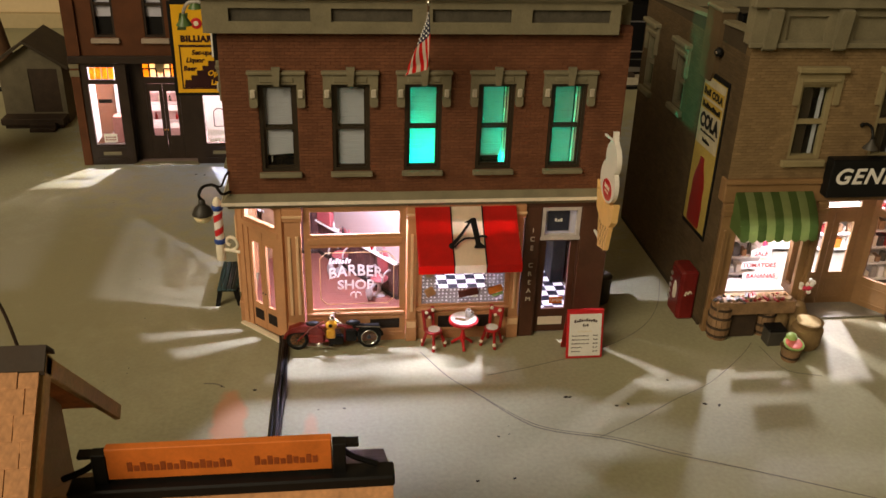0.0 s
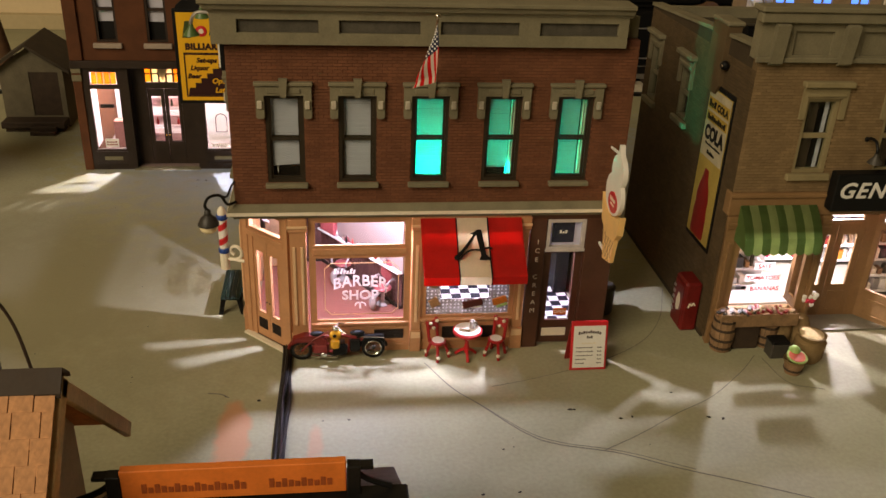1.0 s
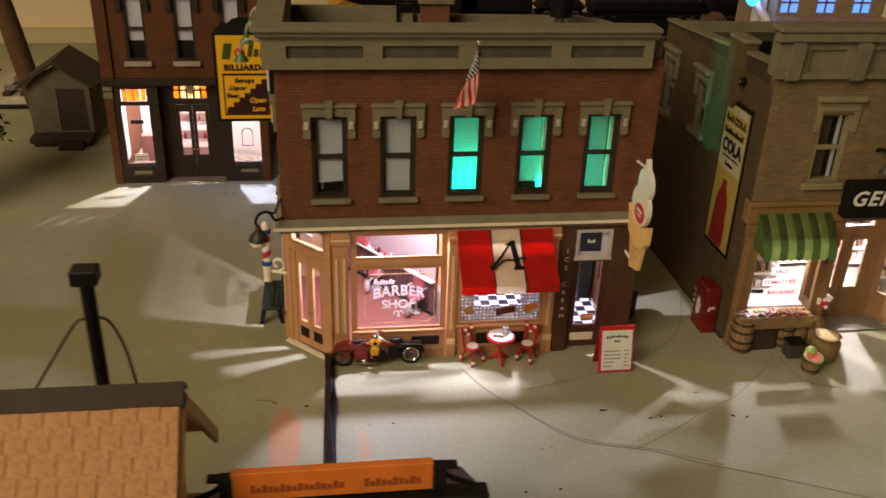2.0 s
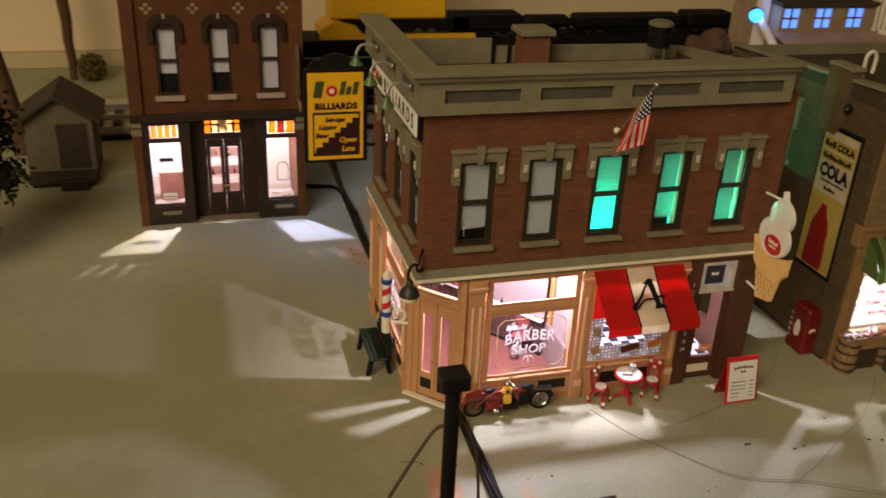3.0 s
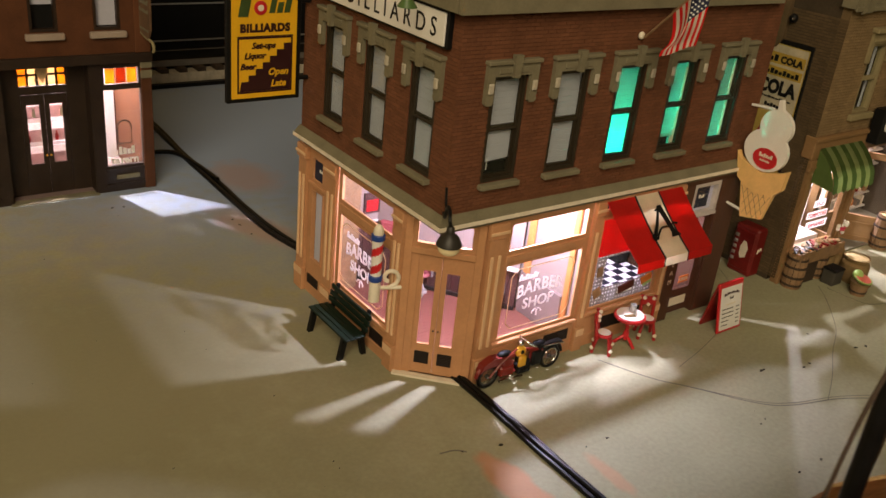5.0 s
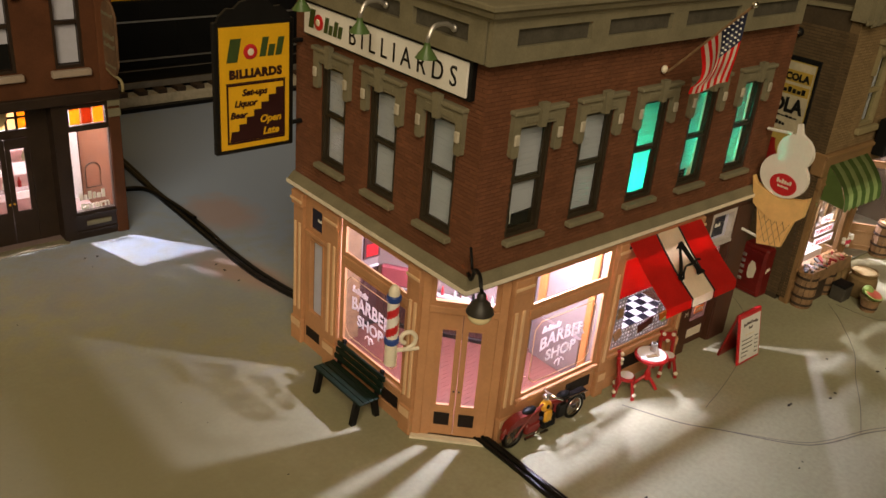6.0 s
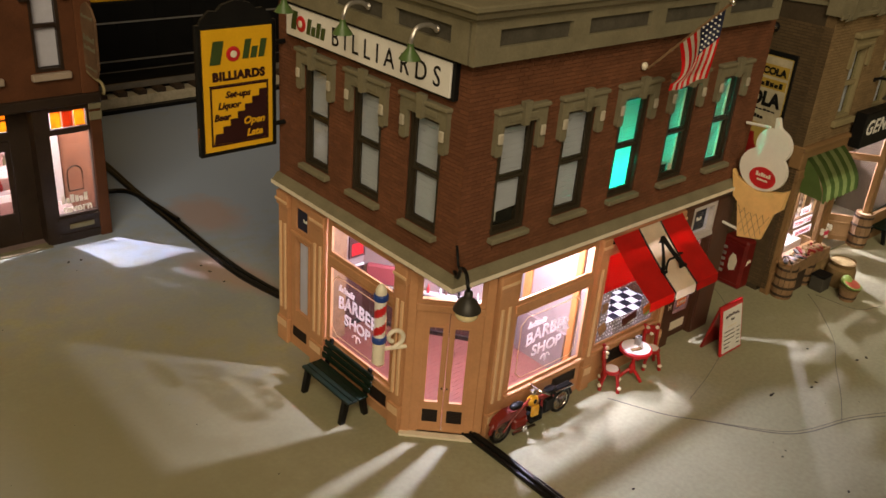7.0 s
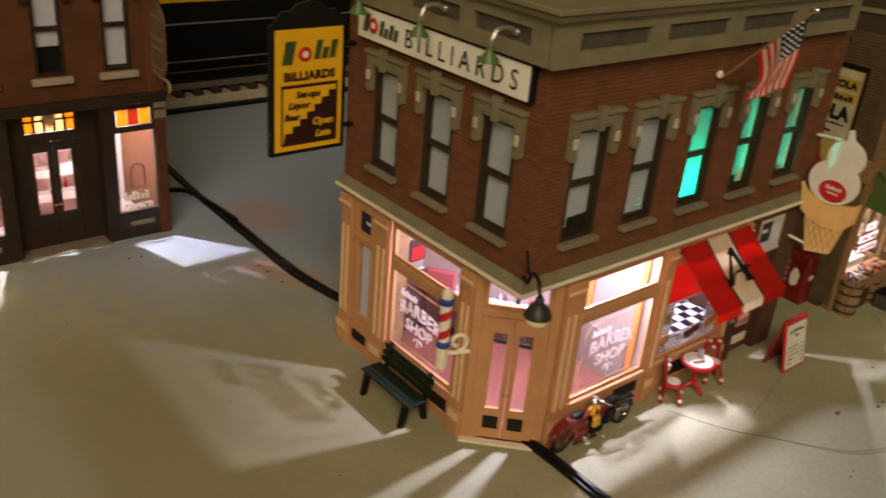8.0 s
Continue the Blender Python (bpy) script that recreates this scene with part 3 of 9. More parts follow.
def shop_shell():
    # the upper walls butt at the corners
    for name, m, u0, u1, holes in (("front_wall", F, 0.0, W, holes_for(WIN_C)), ("side_wall", SIDE, 0.0, D - 0.5, holes_for(SIDE_C)), ("east_wall", EASTF, 0.5, D, EAST_HOLES)):
        bm = B()
        sheet(bm, u0, u1, 8.2, 15.6 if name == "east_wall" else 16.2, holes, 0.0, 0.5)
        part(name, bm, MORTAR, shop, "red brick wall", m=m)
    bm = B()
    bx(bm, 0.5, W - 0.5, D - 0.5, D, 0.0, 15.2)
    part("back_wall", bm, MORTAR, shop)
    bm = B()
    sheet(bm, 0.5, D - 0.5, 0.0, 8.2, [(3.3, 5.0, 1.7, 4.3)], 0.0, 0.3)
    part("east_lower_wall", bm, BROWN_PAINT, shop, "dark brown painted wall", m=EASTF)
    # unseen window, added so the bulb throws a patch on the alley ground
    bm = B()
    ring(bm, 3.3, 5.0, 1.7, 4.3, 0.08, 0.05, 0.12)
    w = part("alley_window", bm, BROWN_PAINT, shop, "small brown unseen side window, added for the alley light patch", m=EASTF)
    bm = B()
    bx(bm, 3.38, 4.92, 0.08, 0.095, 1.78, 4.22)
    part("pane", bm, GLASS, w, m=EASTF).visible_shadow = False
    for nm, z0, z1, mt in (("upper_floor", 8.75, 9.0, INNER_WALL), ("roof_deck", 14.7, 15.0, ROOF_DARK)):
        bm = B()
        bx(bm, 0.52, W - 0.52, 0.52, D - 0.52, z0, z1)
        part(nm, bm, mt, shop)
    # an unseen partition added upstairs keeps the green lamp on its side
    bm = B()
    bx(bm, 7.2, 7.35, 1.45, D - 3.2, 9.0, 14.7)
    part("upper_partition", bm, INNER_WALL, shop)
    args = (0.0, W, 8.25, 16.0, holes_for(WIN_C), 0.0, 0.02, 0.44, 0.148, 0.022, (0.1, 1.5, 8.3, 15.5))
    _, whole = brickwork("front_brickwork", F, args, RED_BRICK, shop, "small red brick courses")
    single_bricks(whole, F, 0.0, 0.02, 0.44, 0.148, 0.022, RED_BRICK, shop)
    args = (0.0, D, 8.25, 16.0, holes_for(SIDE_C), 0.0, 0.02, 0.44, 0.148, 0.022, (D - 1.3, D - 0.05, 8.3, 14.5))
    _, whole = brickwork("side_brickwork", SIDE, args, RED_BRICK, shop, "small red brick courses")
    single_bricks(whole, SIDE, 0.0, 0.02, 0.44, 0.148, 0.022, RED_BRICK, shop)
    args = (0.0, D, 8.25, 15.6, EAST_HOLES, 0.0, 0.02, 0.44, 0.148, 0.022)
    brickwork("east_brickwork", EASTF, args, RED_BRICK, shop)


def cornice():
    # band over the shop fronts, with its cream line
    bm = B()
    sweep(bm, [(0.38, 7.90), (0.38, 8.01), (0.30, 8.07), (0.22, 8.17), (0.10, 8.30), (0.0, 8.34), (-0.3, 8.34), (-0.3, 7.62), (0.12, 7.62), (0.16, 7.72), (0.30, 7.82)], D + 0.1, W + 0.1)
    c = part("cornice", bm, STONE, shop, "olive grey moulded cornice")
    bm = B()
    sweep(bm, [(0.385, 7.87), (0.41, 7.87), (0.41, 8.04), (0.385, 8.04)], D + 0.1, W + 0.1)
    part("cornice_line", bm, CREAM_LINE, c, "cream painted line")
    # frieze with sunk panels, and the cap
    spans = ((0.60, 4.04), (4.92, 8.42), (9.30, 12.78), (13.70, 17.25))
    for nm, m, u0, u1, pans in (("front_frieze", F, -0.5, W - 0.8, spans), ("side_frieze", SIDE, -0.1, D - 0.46, ((0.9, 3.7), (4.5, 7.3), (8.0, 10.8)))):
        bm = B()
        sheet(bm, u0, u1 + (0 if nm[0] == "f" else 0.66), 15.95, 17.28, [(a, b, 16.45, 17.02) for a, b in pans], -0.5, -0.30)
        bx(bm, u0 + (0.2 if nm[0] == "f" else 0), u1, -0.30, 0.45, 16.0, 17.28)
        fz = part(nm, bm, STONE, shop, "olive grey frieze with sunk panels", m=m)
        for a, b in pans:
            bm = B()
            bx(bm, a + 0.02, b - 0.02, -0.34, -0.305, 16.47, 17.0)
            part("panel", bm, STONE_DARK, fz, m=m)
    bm = B()
    sweep(bm, [(0.52, 17.28), (0.56, 17.36), (0.72, 17.46), (0.78, 17.62), (0.92, 17.72), (0.92, 17.84), (0.86, 17.88), (-0.45, 17.88), (-0.45, 17.285)], D + 0.1, W - 0.65)
    part("cap_moulding", bm, STONE, shop, "olive grey moulded cap")
    # the rear parapet steps down, the alley one falls towards the rear
    bm = B()
    slab(bm, [(0.46, 15.2), (W - 0.4, 15.2), (W - 0.4, 15.85), (W - 1.2, 16.0), (6.7, 16.08), (6.7, 16.5), (0.46, 16.55)], D - 0.45, D)
    part("back_parapet", bm, STONE, shop, "olive grey rear parapet")
    bm = B()
    slab(bm, [(0.46, 15.6), (D, 15.6), (D, 15.85), (0.46, 17.2)], 0.0, 0.4, EASTF)
    part("east_parapet", bm, STONE, shop, "olive grey sloping parapet")
    bm = B()
    bx(bm, 0.5, 0.56, 0.5, D - 0.45, 15.0, 17.2)
    part("parapet_lining", bm, STONE, shop)


def sash_window(m, c, style, parent, half=WHALF, z0=WZ0, z1=WZ1, material=SASH, sill=True, lintel=True):
    """A sash window with its stone sill and lintel; style tells how its blind hangs."""
    mid = (z0 + z1) / 2 + 0.02
    bm = B()
    ring(bm, c - half, c + half, z0, z1, 0.15, 0.03, 0.45)
    ring(bm, c - half + 0.15, c + half - 0.15, mid - 0.12, z1 - 0.15, 0.11, 0.08, 0.16)
    ring(bm, c - half + 0.15, c + half - 0.15, z0 + 0.15, mid + 0.08, 0.11, 0.17, 0.25)
    w = part("window", bm, material, parent, "dark sash window in a stone surround", m=m)
    for a, b, y in ((mid - 0.02, z1 - 0.25, 0.11), (z0 + 0.25, mid - 0.02, 0.20)):
        bm = B()
        bx(bm, c - half + 0.25, c + half - 0.25, y, y + 0.015, a, b)
        p = part("pane", bm, DULL_GLASS, w, m=m)
        p.visible_shadow = False
    top = z1 - 0.1
    u0, u1 = c - half + 0.12, c + half - 0.12
    mt = BLIND
    foot = z0 + 0.1
    if style == "half":
        foot = z0 + 0.75
    elif style == "lit":
        mt = BLIND_LIT
    elif style == "lit_gap":
        mt, u1, foot = BLIND_LIT, c + half - 0.48, z0 + 0.62
    elif style == "lit_half":
        mt, u1 = BLIND_LIT, c + 0.33
    elif style == "lit_edge":
        mt, u1 = BLIND_LIT, c + half - 0.36
    if style != "none":
        bm = B()
        z = top
        k = 0
        tilt = 0.12 if style == "half" else 0.0
        while z > foot:
            low = 0.11
            s = tilt * max(0, 1 - (z - foot) / 0.9)
            slab(bm, [(u0, z - s * 0.0), (u1, z + s * 0.9), (u1, z - low + s * 0.9), (u0, z - low)], 0.28 + 0.012 * (k % 2), 0.292 + 0.012 * (k % 2))
            z -= 0.115
            k += 1
        part("blind", bm, mt, w, "white slatted blind", m=m)
        if style == "half":
            bm = B()
            bx(bm, c - 0.42, c - 0.39, 0.255, 0.275, foot - 0.35, foot + 0.1)
            part("blind_cord", bm, WHITE, w, m=m)
    if style in ("lit_gap", "lit_half"):
        for k, u in enumerate((c + half - 0.40, c + half - 0.27)):
            bm = B()
            bx(bm, u, u + 0.05, 0.30 + 0.06 * k, 0.46, z0 + 0.12, z1 - 0.12)
            part("jamb_strip", bm, OFFWHITE, w, "pale jamb edge", m=m)
    # black panel added behind the blind's gap to hide the green-lit room
    if style in ("half", "lit_gap"):
        bm = B()
        bx(bm, u0, c + (0.35 if style == "lit_gap" else half - 0.12), 0.47, 0.49, z0 + 0.02, z0 + 0.62)
        part("dark_box", bm, BLACK, w, m=m)
    if sill:
        bm = B()
        bx(bm, c - 0.97, c + 0.97, -0.3, 0.05, 9.2, 9.41, 0.03)
        part("window_sill", bm, STONE, w, "olive grey stone sill", m=m)
    if lintel:
        bm = B()
        slab(bm, [(c - 1.23, 12.62), (c - 1.16, 12.55), (c - 0.92, 12.55), (c - 0.87, 12.62), (c - 0.87, 13.62), (c + 0.87, 13.62), (c + 0.87, 12.62), (c + 0.92, 12.55), (c + 1.16, 12.55), (c + 1.23, 12.62), (c + 1.23, 14.12), (c - 1.23, 14.12)], -0.2, 0.03)
        bx(bm, c - 1.29, c + 1.29, -0.3, 0.02, 14.06, 14.22, 0.03)
        bx(bm, c - 0.74, c + 0.74, -0.24, -0.2, 13.72, 13.95, 0.02)
        part("lintel", bm, STONE, w, "olive grey stone window hood", m=m)
        bm = B()
        slab(bm, [(c - 0.12, 13.58), (c + 0.12, 13.58), (c + 0.19, 14.42), (c - 0.19, 14.42)], -0.4, -0.19)
        part("keystone", bm, STONE, w, m=m)
        for s in (-1.05, 1.05):
            bm = B()
            bx(bm, c + s - 0.12, c + s + 0.12, -0.29, -0.19, 13.0, 13.4, 0.04)
            part("corbel", bm, mat("worn_pale_corbel", (0.46, 0.42, 0.33)), w, "pale painted corbel", m=m)
    return w


shop_shell()
cornice()
for c, style in zip(WIN_C, ("half", "full", "lit", "lit_gap", "lit_half")):
    sash_window(F, c, style, shop)
for c, style in zip(SIDE_C, ("full", "full", "full")):
    sash_window(SIDE, c, style, shop)


def pilaster(m, u0, u1, parent, strips=1, material=TAN_WOOD, light=TAN_LIGHT, top=7.62, base=1.25):
    bm = B()
    bx(bm, u0, u1, -0.14, 0.3, 0.0, top)
    bx(bm, u0 - 0.06, u1 + 0.06, -0.22, 0.0, 0.0, base, 0.03)
    bx(bm, u0 - 0.08, u1 + 0.08, -0.24, 0.02, top - 0.72, top - 0.05, 0.04)
    p = part("pilaster", bm, material, parent, "painted storefront pilaster", m=m)
    bm = B()
    bx(bm, u0 - 0.02, u1 + 0.02, -0.262, -0.235, base - 0.42, base - 0.06, 0.01)
    part("base_block", bm, light, p, m=m)
    bm = B()
    bx(bm, u0 - 0.1, u1 + 0.1, -0.30, -0.24, top - 0.5, top - 0.36, 0.02)
    part("capital_band", bm, light, p, m=m)
    w = (u1 - u0) / strips
    for k in range(strips):
        bm = B()
        c = u0 + w * (k + 0.5)
        bx(bm, c - 0.075, c + 0.075, -0.21, -0.13, base + 0.5, top - 1.5, 0.02)
        part("strip", bm, light, p, "pale raised strip", m=m)
    return p


def shop_window(m, u0, u1, parent, wood=TAN_WOOD, z=(1.9, 5.45, 6.08, 7.36), light=TAN_LIGHT, foot=0.0, top=7.62):
    """Large pane with transom over a boarded stall riser."""
    bm = B()
    sheet(bm, u0 - 0.28, u1 + 0.28, foot, top, [(u0, u1, z[0], z[1]), (u0, u1, z[2], z[3])], 0.0, 0.12)
    w = part("shop_window", bm, wood, parent, "painted shop window surround", m=m)
    for nm, a, y, lo, hi in (("window_sill", 0.25, -0.2, z[0] - 0.26, z[0] - 0.1), ("transom_bar", 0.1, -0.07, z[1] + 0.14, z[1] + 0.48), ("moulding", 0.15, -0.06, z[0] - 1.55, z[0] - 1.35), ("moulding", 0.15, -0.05, z[0] - 0.55, z[0] - 0.42)):
        bm = B()
        bx(bm, u0 - a, u1 + a, y, 0.0, lo, hi, 0.03)
        part(nm, bm, wood, w, m=m)
    for a, b in ((z[0], z[1]), (z[2], z[3])):
        bm = B()
        ring(bm, u0 - 0.03, u1 + 0.03, a - 0.03, b + 0.03, 0.07, -0.025, 0.06)
        part("bead", bm, wood, w, m=m)
        bm = B()
        bx(bm, u0, u1, 0.05, 0.065, a, b)
        p = part("pane", bm, GLASS, w, m=m)
        p.visible_shadow = False
    return w


def vent(m, u0, u1, z0, z1, parent, y=0.0):
    bm = B()
    ring(bm, u0, u1, z0, z1, 0.05, y - 0.035, y)
    n = max(3, int((z1 - z0) / 0.09))
    for k in range(n):
        zz = z0 + 0.05 + (z1 - z0 - 0.1) * (k + 0.5) / n
        bx(bm, u0 + 0.04, u1 - 0.04, y - 0.025, y + 0.0, zz - 0.02, zz + 0.02)
    bx(bm, u0 + 0.04, u1 - 0.04, y - 0.008, y - 0.002, z0 + 0.04, z1 - 0.04)
    return part("vent", bm, VENT, parent, "dark louvred vent", m=m)


def barber_lettering(m, c, parent):
    gold = cloth_mat("gilt_ink", (0.72, 0.55, 0.34), 0.5)
    bm = B()
    o, r = (c - 1.75, c + 1.9, 2.2, 5.1), 0.32
    for a, b in (((o[0] + r, o[3]), (o[1] - r, o[3])), ((o[0] + r, o[2]), (o[1] - r, o[2])), ((o[0], o[2] + r), (o[0], o[3] - r)), ((o[1], o[2] + r), (o[1], o[3] - r)), ((o[0], o[3] - r), (o[0] + r, o[3])), ((o[1], o[3] - r), (o[1] - r, o[3])), ((o[0], o[2] + r), (o[0] + r, o[2])), ((o[1], o[2] + r), (o[1] - r, o[2]))):
        d = Vector((b[0] - a[0], b[1] - a[1])).normalized() * 0.02
        slab(bm, [(a[0] - d.y, a[1] + d.x), (a[0] + d.y, a[1] - d.x), (b[0] + d.y, b[1] - d.x), (b[0] - d.y, b[1] + d.x)], 0.03, 0.04)
    part("gilt_border", bm, gold, parent, "thin gilt line on the glass", m=m)
    mm = m @ at(0, 0.045, 0)
    bars("script_bars", c - 1.35, c - 0.25, 4.5, 0.3, 7, mm, INK, parent, shear=0.25)
    text("lettering", "BARBER", 0.86, mm @ at(c + 0.0, 0, 3.72), INK, parent, 0.015, offset=0.02, stretch=0.86, space=1.06, warp=lambda x, y: (x, y * (1.0 - 0.03 * x * x) - 0.10 * x * x + 0.10))
    text("lettering", "SHOP", 0.72, mm @ at(c + 0.0, 0, 3.05), INK, parent, 0.015, offset=0.018)
    bm = B()
    bx(bm, c - 0.05, c + 0.05, 0.03, 0.04, 2.52, 2.85)
    for s in (-1, 1):
        tube(bm, [(c + s * (0.05 + 0.22 * math.sin(t)), 0.035, 2.78 + 0.1 * math.cos(t * 1.5)) for t in (0.0, 0.5, 1.0, 1.5, 2.0)], 0.03, 6)
    part("ornament", bm, INK, parent, m=m)


def storefront():
    # front: barber window, ice cream window, brown door bay
    pilaster(F, 2.42, 3.2, shop, 2)
    w = shop_window(F, 3.6, 8.02, shop)
    barber_lettering(F, 5.8, w)
    vent(F, 6.5, 8.0, 0.75, 1.28, w)
    pilaster(F, 8.38, 8.82, shop)
    w = shop_window(F, 9.08, 13.42, shop, z=(2.02, 6.6, 6.9, 7.36))
    vent(F, 10.0, 12.8, 0.65, 1.35, w)
    # dotted display paper inside the pane, with sweets stuck on it
    bm = B()
    sheet(bm, 9.08, 13.42, 2.02, 4.6, [(9.85, 12.35, 2.92, 4.5)], 0.07, 0.09)
    part("display_film", bm, DOT_FILM, w, "clear film border with white dots", m=F)
    # cloth added above the film to keep shop light off the street
    bm = B()
    bx(bm, 9.08, 13.42, 0.07, 0.1, 4.62, 6.6)
    part("upper_cloth", bm, RED_CLOTH, w, "red cloth behind the pane, added to stop the light", m=F)
    for nm, mt, u0, z0, wd, hh, tn in (("brownie", CHOCOLATE, 11.0, 2.45, 1.05, 0.42, 12), ("orange_sweet", ORANGE, 12.55, 2.6, 0.75, 0.4, 18), ("cone_sweet", WOOD, 9.3, 2.5, 0.5, 0.5, 30), ("green_sweet", MELON, 12.75, 2.45, 0.6, 0.14, 18), ("brown_sweet", BARREL_WOOD, 9.32, 3.6, 0.36, 0.5, 0)):
        bm = B()
        bx(bm, -wd / 2, wd / 2, -0.05, 0.0, -hh / 2, hh / 2, 0.04, m=at(u0 + wd / 2, 0.05, z0 + hh / 2, 0, -tn, 0))
        part(nm, bm, mt, w, m=F)
    bm = B()
    bx(bm, 10.98, 12.0, 0.03, 0.06, 2.38, 2.52, 0.02)
    part("cream_filling", bm, WHITE, w, m=F)
    pilaster(F, 13.62, 14.12, shop)
    # brown bay
    bm = B()
    sheet(bm, 14.2, W, 0.0, 7.62, [(15.05, 17.0, 0.0, 7.36)], -0.05, 0.3)
    bay = part("brown_bay", bm, BROWN_PAINT, shop, "dark brown painted door bay", m=F)
    for a, b in ((14.22, 15.0), (17.05, W)):
        bm = B()
        bx(bm, a, b, -0.12, -0.05, 0.0, 7.4, 0.03)
        part("pier", bm, BROWN_PAINT, bay, m=F)
    bm = B()
    sheet(bm, 15.05, 17.0, 0.12, 5.62, [(15.42, 16.68, 1.45, 5.4)], 0.18, 0.34)
    d = part("door", bm, BROWN_PAINT, shop, "dark brown glazed shop door", m=F)
    bm = B()
    bx(bm, 15.42, 16.68, 0.25, 0.265, 1.45, 5.4)
    p = part("pane", bm, GLASS, d, m=F)
    p.visible_shadow = False
    bm = B()
    bx(bm, 15.3, 16.6, 0.13, 0.175, 0.52, 1.0, 0.015)
    part("kick_plate", bm, OFFWHITE, d, "pale kick plate", m=F)
    bm = B()
    bx(bm, 15.85, 16.55, 0.22, 0.245, 1.75, 2.12)
    part("open_card", bm, ORANGE_SIGN, d, m=F)
    text("lettering", "OPEN", 0.26, F @ at(16.2, 0.215, 1.85), WHITE, d, 0.01)
    bm = B()
    ring(bm, 15.05, 17.0, 5.66, 7.36, 0.17, -0.07, 0.2)
    bx(bm, 15.0, 17.05, -0.11, -0.07, 5.58, 5.76, 0.02)
    t = part("transom", bm, mat("pale_grey_paint", (0.52, 0.48, 0.47)), shop, "off-white transom frame over the door", m=F)
    bm = B()
    bx(bm, 15.25, 16.8, 0.1, 0.12, 5.86, 7.16)
    part("pane", bm, GLASS, t, m=F).visible_shadow = False
    bm = B()
    bx(bm, 15.38, 16.48, 0.15, 0.19, 6.0, 7.1)
    part("number_card", bm, NAVY, t, "navy card with a pale number", m=F)
    bm = B()
    bx(bm, 15.08, 16.97, 0.204, 0.26, 5.68, 7.34)
    part("white_backing", bm, BLIND, t, m=F)
    bars("number_bars", 15.72, 16.14, 6.5, 0.18, 3, F @ at(0, 0.148, 0), WHITE, t)
    for k, ch in enumerate("ICE CREAM"):
        if ch != " ":
            text("lettering", ch, 0.36, F @ at(14.62, -0.125, 6.05 - k * 0.49), OFFWHITE, bay, 0.015)
    # side: barber window and a narrow bay with a shut panel
    pilaster(SIDE, 8.46, 9.06, shop, 2)
    w = shop_window(SIDE, 3.98, 8.2, shop)
    barber_lettering(SIDE, 5.85, w)
    vent(SIDE, 7.0, 8.05, 0.6, 1.15, w)
    pilaster(SIDE, 2.78, 3.58, shop, 2)
    bm = B()
    sheet(bm, 0.88, 2.72, 0.0, 7.62, [(1.3, 2.3, 1.95, 5.6), (1.26, 2.16, 6.1, 7.12)], 0.0, 0.28)
    bx(bm, 0.92, 2.7, -0.1, 0.0, 5.75, 5.95, 0.03)
    s = part("narrow_bay", bm, TAN_WOOD, shop, "narrow tan bay with a shut panel", m=SIDE)
    bm = B()
    ring(bm, 1.24, 2.36, 1.89, 5.66, 0.08, -0.04, 0.05)
    part("bead", bm, TAN_WOOD, s, m=SIDE)
    bm = B()
    bx(bm, 1.42, 2.3, 0.14, 0.2, 1.95, 5.6)
    part("grey_panel", bm, BLIND, s, "grey drawn blind", m=SIDE)
    bm = B()
    bx(bm, 1.28, 1.42, 0.2, 0.26, 1.95, 5.6)
    part("dark_gap", bm, VENT, s, m=SIDE)
    bm = B()
    bx(bm, 1.26, 2.16, 0.1, 0.2, 6.1, 7.12)
    part("dark_pane", bm, NAVY, s, m=SIDE)
    bars("number_bars", 1.72, 2.02, 6.55, 0.13, 3, SIDE @ at(0, 0.09, 0), WHITE, s)
    vent(SIDE, 1.08, 2.15, 0.56, 1.05, s)
    pilaster(SIDE, 0.1, 0.82, shop, 2)
    # corner post under the square corner, and the chamfered doorway
    L = 2.32 * math.sqrt(2)
    bm = B()
    sheet(bm, 0.02, L - 0.02, 0.0, 7.62, [(0.66, L - 0.66, 0.1, 5.77), (0.5, L - 0.5, 6.3, 7.3)], 0.0, 0.25)
    bx(bm, 0.3, L - 0.3, -0.1, 0.0, 5.84, 6.14, 0.03)
    bx(bm, 0.0, 0.34, -0.06, 0.0, 0.0, 7.5, 0.02)
    bx(bm, L - 0.34, L, -0.06, 0.0, 0.0, 7.5, 0.02)
    fr = part("corner_door_frame", bm, TAN_WOOD, shop, "tan chamfered corner door frame", m=DOORF)
    bm = B()
    bx(bm, 0.5, L - 0.5, 0.1, 0.115, 6.3, 7.3)
    part("pane", bm, GLASS, fr, m=DOORF).visible_shadow = False
    bars("number_bars", L / 2 - 0.25, L / 2 + 0.25, 6.85, 0.16, 4, DOORF @ at(0, 0.13, 0), INK, fr)
    bm = B()
    ring(bm, 0.47, L - 0.47, 6.27, 7.33, 0.06, -0.02, 0.1)
    part("bead", bm, TAN_WOOD, fr, m=DOORF)
    half = L / 2
    for a, b in ((0.66, half - 0.015), (half + 0.015, L - 0.66)):
        bm = B()
        g = (a + 0.2, b - 0.2, 1.56, 5.1)
        sheet(bm, a, b, 0.12, 5.75, [g], 0.06, 0.2)
        dr = part("door", bm, TAN_WOOD, shop, "tan wooden door leaf with a tall pane", m=DOORF)
        bm = B()
        ring(bm, g[0] - 0.03, g[1] + 0.03, g[2] - 0.03, g[3] + 0.03, 0.05, 0.04, 0.1)
        part("bead", bm, TAN_WOOD, dr, m=DOORF)
        bm = B()
        bx(bm, g[0], g[1], 0.11, 0.125, g[2], g[3])
        part("pane", bm, GLASS, dr, m=DOORF).visible_shadow = False
        vent(DOORF, a + 0.17, b - 0.17, 0.62, 1.2, dr, 0.055)
